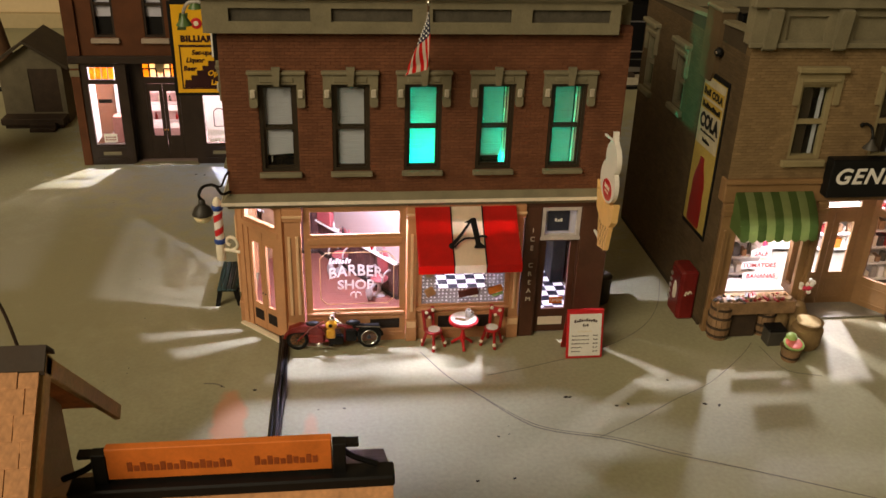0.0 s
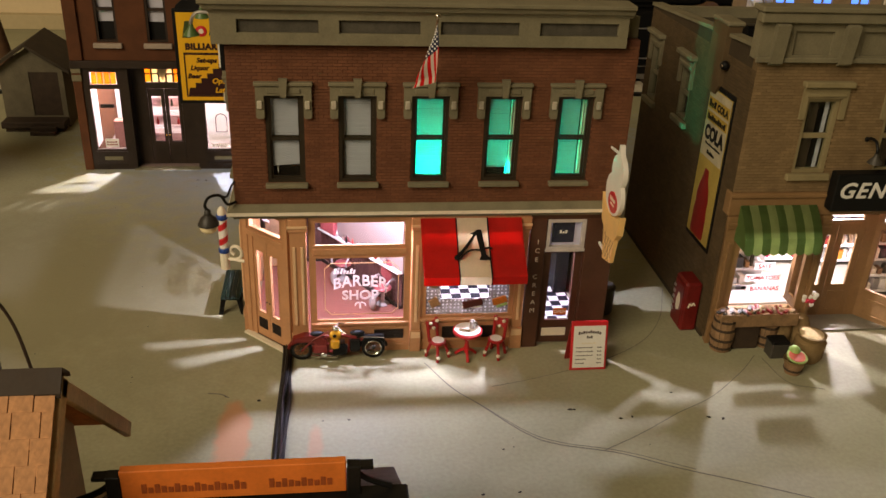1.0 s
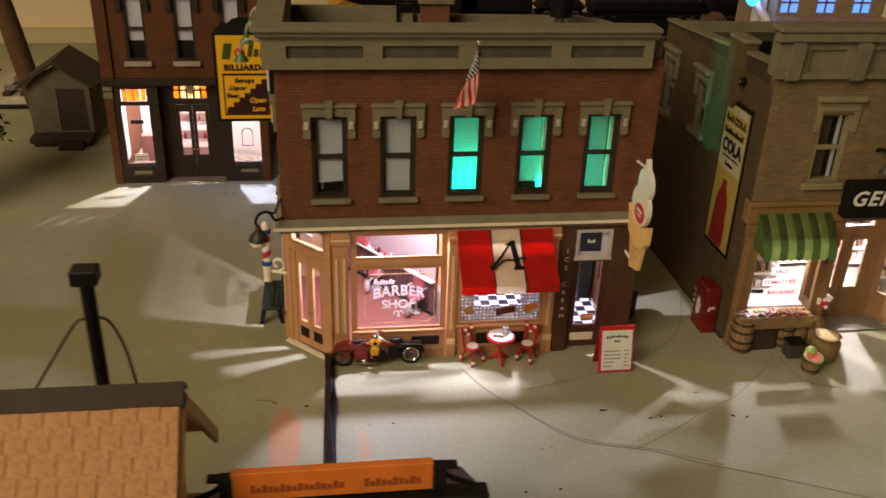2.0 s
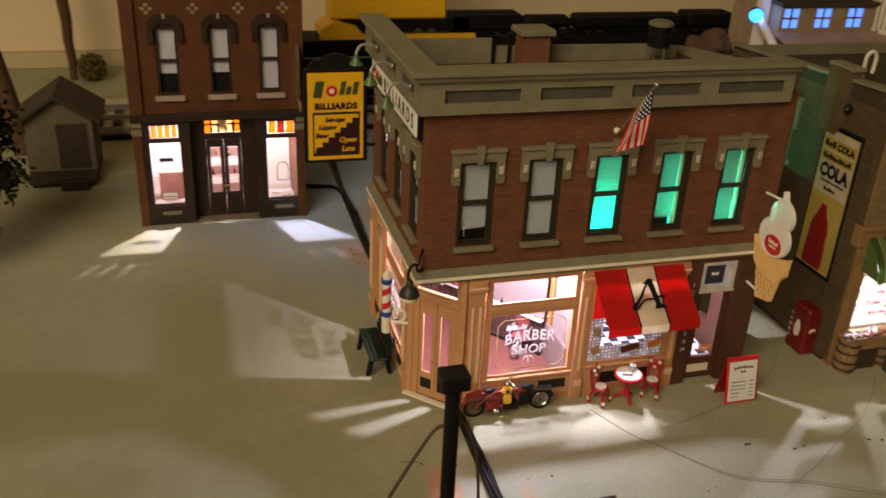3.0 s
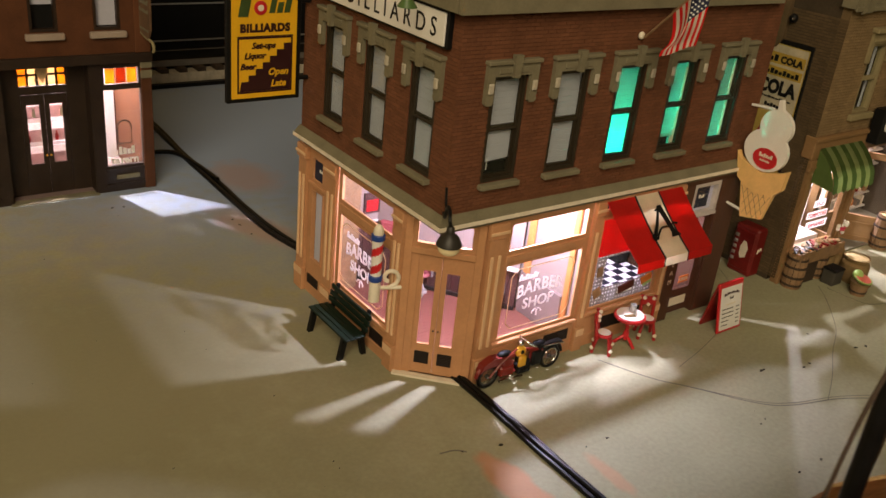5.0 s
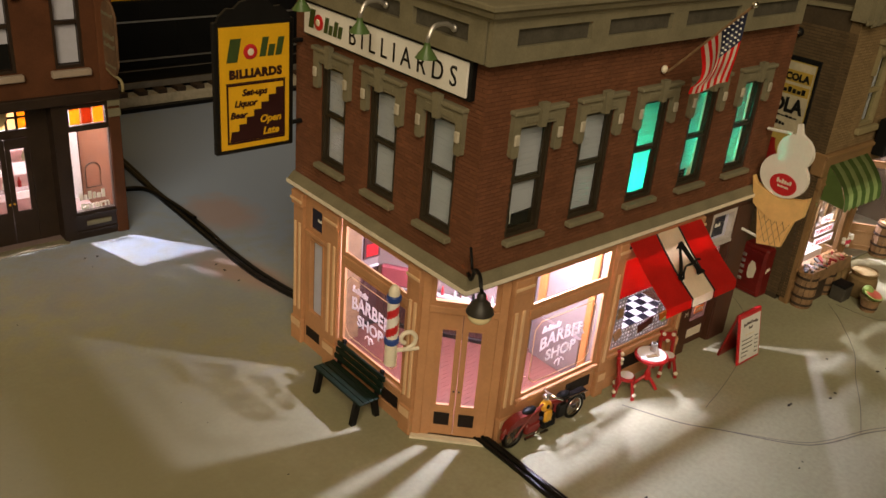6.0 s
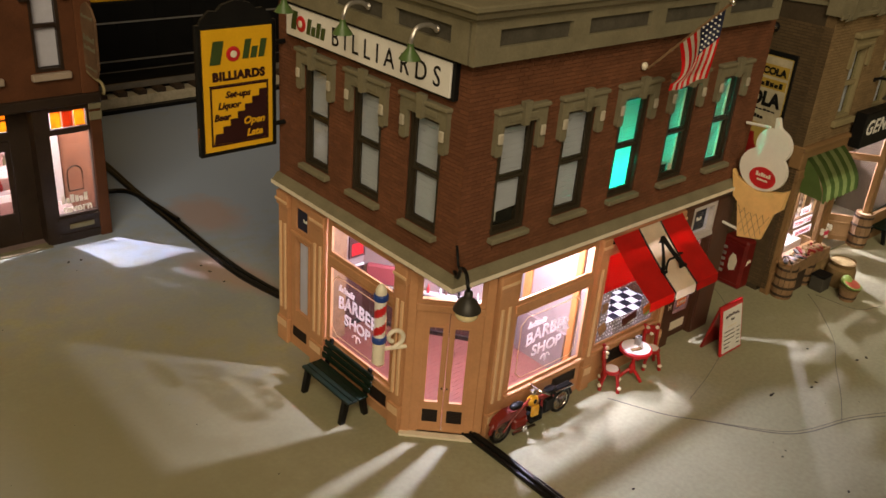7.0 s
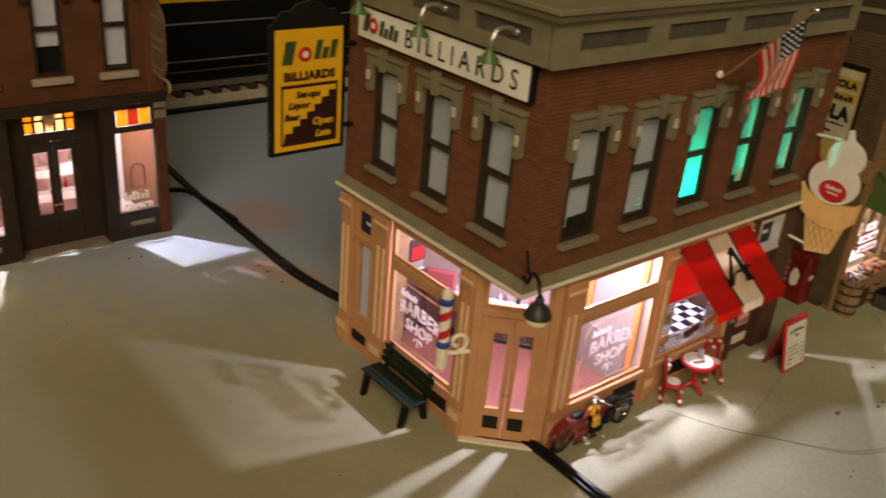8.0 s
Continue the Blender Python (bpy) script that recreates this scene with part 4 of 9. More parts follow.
        bm = B()
        ball(bm, ((b - 0.09) if a < 1 else (a + 0.09), 0.0, 2.3), 0.045, seg=8)
        part("knob", bm, VENT, dr, m=DOORF)
    bm = B()
    slab(bm, [(-0.05, 0.0), (L + 0.05, 0.0), (L + 0.05, 0.1), (-0.05, 0.1)], -0.3, 0.1)
    part("threshold", bm, CREAM_LINE, fr, "pale stone threshold", m=DOORF)
    # soffit over the doorway
    bm = B()
    v = [bm.verts.new(p) for p in ((0.02, 0.02, 7.64), (2.6, 0.02, 7.64), (0.02, 2.6, 7.64), (0.02, 0.02, 7.9), (2.6, 0.02, 7.9), (0.02, 2.6, 7.9))]
    for f in ((0, 1, 2), (3, 5, 4), (0, 3, 4, 1), (1, 4, 5, 2), (2, 5, 3, 0)):
        bm.faces.new([v[k] for k in f])
    part("soffit", bm, TAN_WOOD, shop)


storefront()


def shop_inside():
    bm = B()
    n = 42
    # planks along x
    for k in range(n):
        y0 = 0.33 + k * 0.245
        x0 = max(0.35, 3.1 - y0)
        bx(bm, x0, 8.55, y0, y0 + 0.235, 0.02, 0.12)
    part("barber_floor", bm, PINK_FLOOR, shop, "pinkish red plank floor")
    WALL_D = along(3.8, 10.15, 4.45, -6.15)
    ld = math.hypot(4.45, 6.15)
    for nm, m, a, b in (("diagonal_wall", WALL_D, 0.0, ld), ("rear_wall", along(0.4, 10.15, 1, 0), 0.0, 3.4)):
        top = 2.35 if nm[0] == "d" else 3.3
        bm = B()
        bx(bm, a, b, 0.0, 0.12, top, 8.74)
        w = part(nm, bm, INNER_WALL, shop, "pale pink wall over panelling", m=m)
        n = max(3, int((b - a) / 0.42))
        for k in range(n):
            bm = B()
            bx(bm, a + (b - a) * k / n + 0.01, a + (b - a) * (k + 1) / n - 0.01, -0.06, 0.12, 0.12, top - 0.05, 0.02)
            part("panelling_board", bm, WAINSCOT, w, m=m)
        bm = B()
        bx(bm, a, b, -0.14, 0.0, 0.1, 0.34, 0.02)
        part("skirting", bm, VENT, w, "dark skirting", m=m)
        bm = B()
        bx(bm, a, b, -0.3 if nm[0] == "d" else -0.1, 0.0, top - 0.05, top + 0.07, 0.02)
        part("ledge", bm, INNER_WHITE, w, m=m)
    for k in range(11):
        bm = B()
        lathe(bm, (1.2 + 0.5 * k + 0.1 * (k % 3), -0.17, 2.42), [(0.07, 0), (0.07, 0.25), (0.03, 0.33), (0.03, 0.44)], 8)
        part("bottle", bm, (RED, INNER_WHITE, CHROME, BLACK)[k % 4], shop, m=WALL_D)
    for nm, box, mt in (("partition", (8.55, 8.7, 0.3, 10.8, 0.0, 8.74), INNER_WALL), ("barber_back_wall", (0.35, 8.55, 10.8, 10.88, 0.0, 8.74), INNER_WALL), ("ice_cream_floor", (8.7, W - 0.5, 0.35, 10.8, 0.02, 0.12), CHECKER), ("ice_cream_back_wall", (8.7, W - 0.5, 10.8, 10.88, 0.0, 8.74), INNER_WHITE)):
        bm = B()
        bx(bm, *box)
        part(nm, bm, mt, shop)
    for nm, box in (("door_post", (8.4, 8.54, 3.5, 3.95, 0.12, 7.6)), ("door_post", (8.4, 8.54, 0.75, 1.1, 0.12, 7.6)), ("dresser", (0.5, 2.3, 9.4, 10.0, 0.13, 6.6))):
        bm = B()
        bx(bm, *box, 0.04)
        part(nm, bm, ORANGE_WOOD if nm == "door_post" else BARREL_WOOD, shop, "orange-brown wooden joinery")
    bm = B()
    bx(bm, 8.34, 8.54, 1.1, 3.95, 0.12, 2.3, 0.02)
    part("partition_panelling", bm, GREY_FLOOR, shop)
    for u0, z0, w, h, mt, WALL_D in ((2.5, 3.75, 0.95, 1.15, RED, along(0.4, 10.15, 1, 0)), (3.4, 4.6, 1.2, 1.3, INNER_WHITE, WALL_D)):
        bm = B()
        bx(bm, u0, u0 + w, -0.08, 0.0, z0, z0 + h, 0.02)
        p = part("picture", bm, WAINSCOT, shop, m=WALL_D)
        bm = B()
        bx(bm, u0 + 0.14, u0 + w - 0.14, -0.1, -0.08, z0 + 0.14, z0 + h - 0.4)
        part("print", bm, mt, p, m=WALL_D)

    bm = B()
    bx(bm, 0.25, 1.7, -0.32, -0.02, 2.45, 3.45, 0.08)
    part("red_cushion", bm, CUSHION, shop, "red padded back cushion", m=along(3.8, 10.15, 4.45, -6.15))


shop_inside()


CHAIR_RED = mat("faded_red_leather", (0.27, 0.06, 0.065), 0.5, 0.15, 200, 900, 0.05)
ENAMEL = mat("cream_enamel", (0.30, 0.27, 0.26), 0.35, 0.1, 200, 900, 0.03)


def barber_chair(x, y, turn):
    ch = thing("barber_chair", (0, 0, 0), "red upholstered barber chair with white enamel base", "chair", "barber chairs")
    bm = B()
    lathe(bm, (0, 0, 0), [(0.36, 0), (0.36, 0.05), (0.24, 0.12), (0.11, 0.2), (0.11, 0.85), (0.2, 0.9)], 16)
    part("base", bm, ENAMEL, ch, smooth=True)
    bm = B()
    ball(bm, (0, 0, 1.05), 0.5, sz=0.35, seg=18)
    part("seat", bm, CHAIR_RED, ch, smooth=True)
    bm = B()
    ball(bm, (0, 0.48, 1.85), 0.5, sx=1.0, sy=0.28, sz=1.5, seg=18)
    part("backrest", bm, CHAIR_RED, ch, smooth=True)
    bm = B()
    ball(bm, (0, 0.62, 2.72), 0.22, sx=1.1, sy=0.5, sz=0.8, seg=12)
    part("headrest", bm, CHAIR_RED, ch, smooth=True)
    for s in (-0.52, 0.52):
        bm = B()
        tube(bm, curve_pts([(s, 0.45, 1.1), (s, 0.35, 1.55), (s, -0.1, 1.62), (s, -0.4, 1.4), (s, -0.42, 1.1)], 5), 0.06, 8)
        part("armrest", bm, ENAMEL, ch, smooth=True)
    bm = B()
    ball(bm, (0, -0.92, 0.5), 0.3, sx=0.8, sy=0.55, sz=1.5, seg=14)
    tube(bm, [(0, -0.3, 0.9), (0, -0.8, 0.75)], 0.09, 8)
    part("footrest", bm, ENAMEL, ch, smooth=True)
    ch.matrix_world = pose(x * CM, y * CM, 0.12 * CM, 0, 0, turn)
    return ch


first = barber_chair(7.2, 4.6, -40)
copy_thing(first, pose(0.0505, 0.0765, 0.0012, 0, 0, -38))


def ice_counter():
    c = thing("ice_cream_counter", (14.5, 9.2, 0.12), "dark ice cream counter with white top", "counter")
    bm = B()
    bx(bm, 11.5, 17.2, 8.6, 9.6, 0.12, 2.2, 0.04)
    part("body", bm, NAVY, c)
    bm = B()
    bx(bm, 11.3, 17.4, 8.4, 9.8, 2.2, 2.4, 0.05)
    part("worktop", bm, STONE_DARK, c)
    for k in range(4):
        s = thing("bar_stool", (12.2 + 1.4 * k, 7.6, 0.12), "round bar stool with yellow seat", "stool", "stools at the counter")
        bm = B()
        lathe(bm, (12.2 + 1.4 * k, 7.6, 0.12), [(0.28, 0), (0.28, 0.05), (0.06, 0.12), (0.06, 1.3)], 12)
        part("post", bm, CHROME, s)
        bm = B()
        lathe(bm, (12.2 + 1.4 * k, 7.6, 1.42), [(0.3, 0), (0.36, 0.06), (0.36, 0.2), (0.28, 0.26)], 14)
        part("seat", bm, YELLOW_PLAS, s)


ice_counter()


def back_bar():
    c = thing("bottle_cabinet", (17.4, 5.5, 0.12), "dark navy cabinet with bottles along the wall", "cabinet")
    bm = B()
    bx(bm, 17.2, 17.95, 5.4, 10.5, 0.12, 6.4, 0.03)
    part("body", bm, BLACK, c)
    for k in range(14):
        bm = B()
        lathe(bm, (17.08, 5.6 + 0.34 * k, 3.0 + 1.3 * (k % 3)), [(0.09, 0), (0.09, 0.3), (0.04, 0.42), (0.04, 0.52)], 8)
        part("bottle", bm, (WHITE, STEEL, YELLOW_PLAS, RED)[k % 4], c)
    for k in range(3):
        bm = B()
        bx(bm, 16.95, 17.2, 5.4, 10.5, 2.92 + 1.3 * k, 3.0 + 1.3 * k)
        part("shelf", bm, VENT, c)


back_bar()

# ---------------------------------------------------------------- things on and before the corner shop
def awning():
    a = thing("awning", (11.15, -0.3, 7.4), "red and cream striped canvas awning with a black letter", "awning")
    u0, u1 = 8.68, 13.62
    e = (9.0 - 0.25, 13.45 + 0.1)
    n = 10
    cuts = (0.0, 0.345, 0.655, 1.0)
    prof = [(-0.32, 7.62)] + [(-0.32 - 2.35 * t, 7.62 - 2.0 * t - 0.10 * math.sin(math.pi * t)) for t in (0.2, 0.4, 0.6, 0.8, 1.0)] + [(-2.70, 5.22)]
    for k in range(3):
        bm = B()
        f0, f1 = cuts[k], cuts[k + 1]
        rows = []
        for i, (y, z) in enumerate(prof):
            sag = 0.06 * math.sin(math.pi * min(1, i / 5))
            rows.append([(bm.verts.new((u0 + (u1 - u0) * (f0 + (f1 - f0) * j / n), y, z - sag * math.sin(math.pi * j / n)))) for j in range(n + 1)])
        for a_, b_ in zip(rows, rows[1:]):
            for j in range(n):
                bm.faces.new((a_[j], a_[j + 1], b_[j + 1], b_[j]))
        bmesh.ops.solidify(bm, geom=bm.faces[:], thickness=0.05)
        part("canvas", bm, CREAM_CANVAS if k == 1 else RED_CANVAS, a, ("red", "cream", "red")[k] + " canvas strip", smooth=True)
        if k:
            bm = B()
            x = u0 + (u1 - u0) * f0
            tube(bm, [(x, y - 0.035, z + 0.03) for y, z in prof], 0.035, 6)
            part("black_seam", bm, BLACK, a)
    slope = math.degrees(math.atan2(2.0, 2.35))
    m = at(11.1, -2.08, 6.22, -(90 - slope), 0, 0)
    bm = B()
    slab(bm, [(-0.12, 1.36), (0.10, 1.46), (0.24, 1.58), (0.46, 1.58), (0.60, 0.28), (0.84, 0.06), (0.80, 0.0), (0.30, 0.0), (0.26, 0.06), (0.36, 0.22), (0.20, 1.30)], -0.03, 0.0)
    tube(bm, [(0.14, -0.015, 1.34), (-0.30, -0.015, 0.72), (-0.72, -0.015, 0.24)], 0.055, 6, 0.09)
    ball(bm, (-0.80, -0.015, 0.15), 0.15, sy=0.15, seg=10)
    part("lettering", bm, BLACK, a, m=m)
    bm = B()
    tube(bm, curve_pts([(-0.66, -0.02, 0.06), (-0.45, -0.02, 0.30), (-0.1, -0.02, 0.52), (0.35, -0.02, 0.52), (0.7, -0.02, 0.62), (0.92, -0.02, 0.58)], 6), 0.045, 6, 0.05)
    part("flourish", bm, BLACK, a, m=m)


awning()


def white_sign():
    s = thing("billiards_sign", (-0.2, 5.3, 15.4), "long white signboard with black lettering", "sign")
    m = along(-0.22, 10.4, 0, -1)
    bm = B()
    bx(bm, 0.0, 9.9, -0.05, 0.2, 14.53, 15.9, 0.03)
    part("backing", bm, BLACK, s, m=m)
    bm = B()
    bx(bm, 0.1, 9.78, -0.14, -0.05, 14.63, 15.79, 0.02)
    part("face", bm, WHITE, s, "white board", m=m)
    mm = m @ at(0, -0.15, 0)
    text("lettering", "BILLIARDS", 0.98, mm @ at(6.25, 0, 14.88), BLACK, s, 0.02, space=1.62, stretch=0.9)
    bars("script_bars", 0.42, 0.85, 14.92, 0.72, 1, mm, SIGN_GREEN, s, shear=0.2)
    bars("script_bars", 1.5, 2.75, 14.92, 0.6, 4, mm, SIGN_GREEN, s, shear=0.2)
    bm = B()
    lathe(bm, (0, 0, 0), [(0.3, 0), (0.3, 0.03), (0.2, 0.05)], 18, m=mm @ at(1.18, 0, 15.22, 90, 0, 0))
    part("ball_badge", bm, RED, s, "red ball badge")
    bm = B()
    lathe(bm, (0, 0, 0), [(0.14, 0), (0.14, 0.03), (0.1, 0.06)], 14, m=mm @ at(1.18, -0.03, 15.22, 90, 0, 0))
    part("ball_spot", bm, OFFWHITE, s)


def gooseneck(place, m, shade, arm, label, group):
    """A swan-neck sign lamp: local origin at its wall plate, reaching out along -y."""
    g = thing("sign_lamp", (0, 0, 0), label, "lamp", group)
    bm = B()
    tube(bm, curve_pts([(0, 0.0, 0), (0, -0.35, 0.16), (0, -0.8, 0.12), (0, -1.02, -0.2), (0, -1.05, -0.42)], 6), 0.075, 8)
    part("arm", bm, arm, g, smooth=True)
    bm = B()
    lathe(bm, (0, -1.05, -0.85), [(0.36, 0.0), (0.34, 0.04), (0.12, 0.34), (0.1, 0.48), (0.05, 0.5)], 18)
    part("shade", bm, shade, g, smooth=True)
    bm = B()
    ball(bm, (0, 0.0, 0), 0.13, sy=0.6, seg=12)
    part("wall_plate", bm, arm, g, smooth=True)
    g.matrix_world = Matrix.Scale(CM, 4) @ m @ Matrix.Scale(1 / CM, 4)
    g.matrix_world = Matrix.LocRotScale((m @ Vector((0, 0, 0))) * CM, m.to_quaternion(), None)
    return g


white_sign()
for y in (8.6, 4.92, 1.3):
    gooseneck(None, along(-0.48, y, 0, -1) @ at(0, 0, 16.75), LAMP_GREEN, STEEL, "steel swan-neck lamp with green enamel shade", "lamps over the white sign")


def yellow_sign():
    s = thing("hanging_sign", (-2.1, 10.86, 10.1), "yellow hanging billiards sign in a black frame", "sign")
    m = at(-0.1, 10.86, -0.16)
    bm = B()
    bx(bm, -3.85, -0.38, 0.0, 0.25, 10.0, 15.25, 0.03)
    slab(bm, [(-3.7, 15.2), (-0.5, 15.2), (-0.6, 15.45), (-0.95, 15.75), (-1.25, 15.72), (-1.5, 15.95), (-2.1, 16.1), (-2.7, 15.95), (-2.95, 15.72), (-3.25, 15.75), (-3.6, 15.45)], 0.03, 0.2)
    part("panel_frame", bm, BLACK, s, "black frame with a scrolled top", m=m)
    bm = B()
    bx(bm, -3.65, -0.62, -0.06, 0.0, 10.2, 15.07)
    part("face", bm, YELLOW, s, "yellow painted face", m=m)
    mm = m @ at(0, -0.062, 0)
    text("lettering", "BILLIARDS", 0.46, mm @ at(-2.12, 0, 13.08), MAROON, s, 0.02, offset=0.03, space=1.1, stretch=1.02)
    bars("script_bars", -3.45, -2.85, 13.72, 0.9, 1, mm, SIGN_GREEN, s, shear=0.2)
    bars("script_bars", -2.0, -0.95, 13.85, 0.75, 3, mm, SIGN_GREEN, s, shear=0.2)
    bm = B()
    lathe(bm, (0, 0, 0), [(0.3, 0), (0.3, 0.02), (0.22, 0.04)], 18, m=mm @ at(-2.35, 0, 14.08, 90, 0, 0))
    part("ball_badge", bm, RED, s)
    bm = B()
    lathe(bm, (0, 0, 0), [(0.14, 0), (0.14, 0.02), (0.1, 0.03)], 14, m=mm @ at(-2.35, -0.03, 14.08, 90, 0, 0))
    part("ball_spot", bm, OFFWHITE, s)
    bm = B()
    ring(bm, -3.4, -0.82, 10.42, 12.85, 0.07, -0.02, 0.0)
    bx(bm, -3.42, -0.8, -0.02, 0.0, 12.86, 12.9)
    part("panel_line", bm, MAROON, s, m=mm)
    bm = B()
    n = 7
    steps = [(-3.3, 10.5), (-0.9, 10.5), (-0.9, 12.55)]
    for k in range(n):
        x1, x0 = -0.9 - 0.33 * k, -0.9 - 0.33 * (k + 1)
        z = 12.55 - 0.27 * k
        steps += [(x0, z), (x0, z - 0.27)] if k < n - 1 else [(x0, z)]
    slab(bm, steps, -0.015, 0.0)
    part("stepped_field", bm, MAROON, s, "maroon stepped field", m=mm)
    for body, x, z, mt in (("Set-ups", -2.2, 12.36, MAROON), ("Liquor", -2.6, 11.93, MAROON), ("Beer", -2.92, 11.47, MAROON), ("Open", -1.5, 11.18, YELLOW), ("Late", -1.48, 10.66, YELLOW)):
        text("lettering", body, 0.37 if mt is MAROON else 0.42, mm @ at(x, -0.016, z), mt, s, 0.015, shear=0.25, offset=0.014)
    for z in (10.9, 14.3):
        bm = B()
        tube(bm, [(-0.4, 0.12, z), (0.2, 0.12, z)], 0.1, 8)
        part("bracket", bm, BLACK, s, m=m)


yellow_sign()


def flag():
    f = thing("flag", (8.98, -0.05, 14.9), "small striped flag on a wooden wall pole", "flag")
    a, b = Vector((9.0, -0.3, 14.75)), Vector((8.81, -3.36, 17.84))
    bm = B()
    tube(bm, [a, b], 0.05, 8)
    part("pole", bm, BARREL_WOOD, f, smooth=True)
    bm = B()
    ball(bm, b, 0.12, seg=12)
    part("finial", bm, CHROME, f, "silver ball", smooth=True)
    bm = B()
    ball(bm, (8.98, -0.15, 14.8), 0.16, sy=0.7, seg=12)
    part("socket", bm, OFFWHITE, f, smooth=True)

    def place(s, t):
        p = a.lerp(b, 0.4 + 0.53 * s)
        fly = Vector((-1.12, -0.6, -1.5)).lerp(Vector((0.12, 0.2, -2.55)), s)
        bow = math.sin(math.pi * min(1.0, t * 1.15)) * (1 - s) ** 0.8
        fold = 0.17 * math.sin(s * 8.0 + t * 2.0) * t ** 0.7
        return p + fly * t + Vector((fold - 0.3 * bow, -0.5 * bow + 0.12 * math.cos(s * 7 + 1) * t, -0.1 * bow))

    ns, nt = 26, 24
    bm = B()
    g = [[bm.verts.new(place(i / ns, j / nt)) for j in range(nt + 1)] for i in range(ns + 1)]
    for i in range(ns):
        for j in range(nt):
            fc = bm.faces.new((g[i][j], g[i + 1][j], g[i + 1][j + 1], g[i][j + 1]))
            fc.material_index = 2 if (i >= 12 and j < 10) else (0 if (i // 2) % 2 == 0 else 1)
            fc.smooth = True
    part("cloth", bm, [FLAG_RED, FLAG_WHITE, NAVY], f, "red and white striped cloth with a navy corner")
    bm = B()
    for i in range(5):
        for j in range(5):
            p = place(0.5 + 0.09 * i + 0.04, 0.04 + 0.08 * j)
            bmesh.ops.create_icosphere(bm, subdivisions=1, radius=0.045, matrix=Matrix.Translation(p))
    part("stars", bm, WHITE, f)


flag()


def cone_sign():
    s = thing("ice_cream_sign", (18.0, -1.5, 6.0), "large flat ice cream cone sign with a red oval", "sign")
    m = Matrix(((0, 1, 0, 17.78), (-1, 0, 0, 0), (0, 0, 1, 0), (0, 0, 0, 1)))   # local x runs out from the wall

    def disc(cx, cz, rx, rz, n=28, a0=0.0, a1=2 * math.pi):
        return [(cx + rx * math.cos(a0 + (a1 - a0) * k / n), cz + rz * math.sin(a0 + (a1 - a0) * k / n)) for k in range(n)]

    bm = B()
    slab(bm, disc(1.5, 9.3, 1.18, 1.02), -0.12, 0.08)
    part("lower_scoop", bm, ICE, s, m=m)
    bm = B()
    slab(bm, [(1.74 + 0.85 * math.cos(t), 10.5 + 0.82 * math.sin(t)) for t in (math.pi * 2 * k / 30 for k in range(-2, 7))] + [(1.85, 11.38), (1.70, 11.80), (1.56, 11.78), (1.60, 11.3)] + [(1.74 + 0.85 * math.cos(t), 10.5 + 0.82 * math.sin(t)) for t in (math.pi * 2 * k / 30 for k in range(9, 28))], -0.14, 0.10)
    part("upper_scoop", bm, ICE, s, m=m)
    bm = B()
    slab(bm, [(0.08, 8.85), (0.3, 8.55), (1.5, 8.22), (2.6, 8.5), (2.95, 8.72), (2.88, 7.75), (2.5, 7.35), (1.5, 7.1), (0.62, 7.45), (0.4, 7.6)], -0.17, 0.13)
    part("cone_rim", bm, CONE, s, "plain wafer rim", m=m)
    bm = B()
    slab(bm, [(0.62, 7.5), (1.5, 7.15), (2.52, 7.4), (2.2, 6.0), (1.05, 5.72)], -0.12, 0.08)
    cn = part("cone", bm, CONE, s, "wafer cone with crossed lines", m=m)
    bm = B()
    for k in range(6):
        for sg in (-1, 1):
            t = k / 5
            p = (0.75 + 1.6 * t, 7.28 - 0.1 * math.sin(math.pi * t)) if sg == 1 else (0.8 + 1.6 * t, 7.25)
            q = (p[0] + sg * 0.75, p[1] - 1.5)
            pts = [Vector((*p, 0)).lerp(Vector((*q, 0)), w / 8) for w in range(9)]
            inside = [v for v in pts if 0.7 + (7.5 - v.y) * 0.22 < v.x < 2.45 - (7.4 - v.y) * 0.2 and v.y > 5.85]
            if len(inside) > 1:
                tube(bm, [(v.x, y, v.y) for y in (-0.125,) for v in inside], 0.012, 4)
                tube(bm, [(v.x, 0.085, v.y) for v in inside], 0.012, 4)
    part("wafer_lines", bm, BARREL_WOOD, cn, m=m)
    bm = B()
    slab(bm, disc(1.60, 8.92, 0.66, 0.50), -0.15, 0.11)
    part("red_oval", bm, RED, s, "red oval badge", m=m)
    for z, x1 in ((11.14, 1.35), (6.1, 1.2)):
        bm = B()
        tube(bm, [(-0.05 if z < 10 else 0.15, -0.02, z), (x1, -0.02, z + (0.12 if z > 10 else -0.1))], 0.07, 8)
        part("rod", bm, WHITE, s, m=m)
    mm = m @ at(0, -0.155, 0)
    bars("script_bars", 1.25, 2.0, 8.98, 0.2, 6, mm, OFFWHITE, s)
    bars("small_bars", 1.35, 1.9, 8.78, 0.1, 7, mm, OFFWHITE, s)


cone_sign()


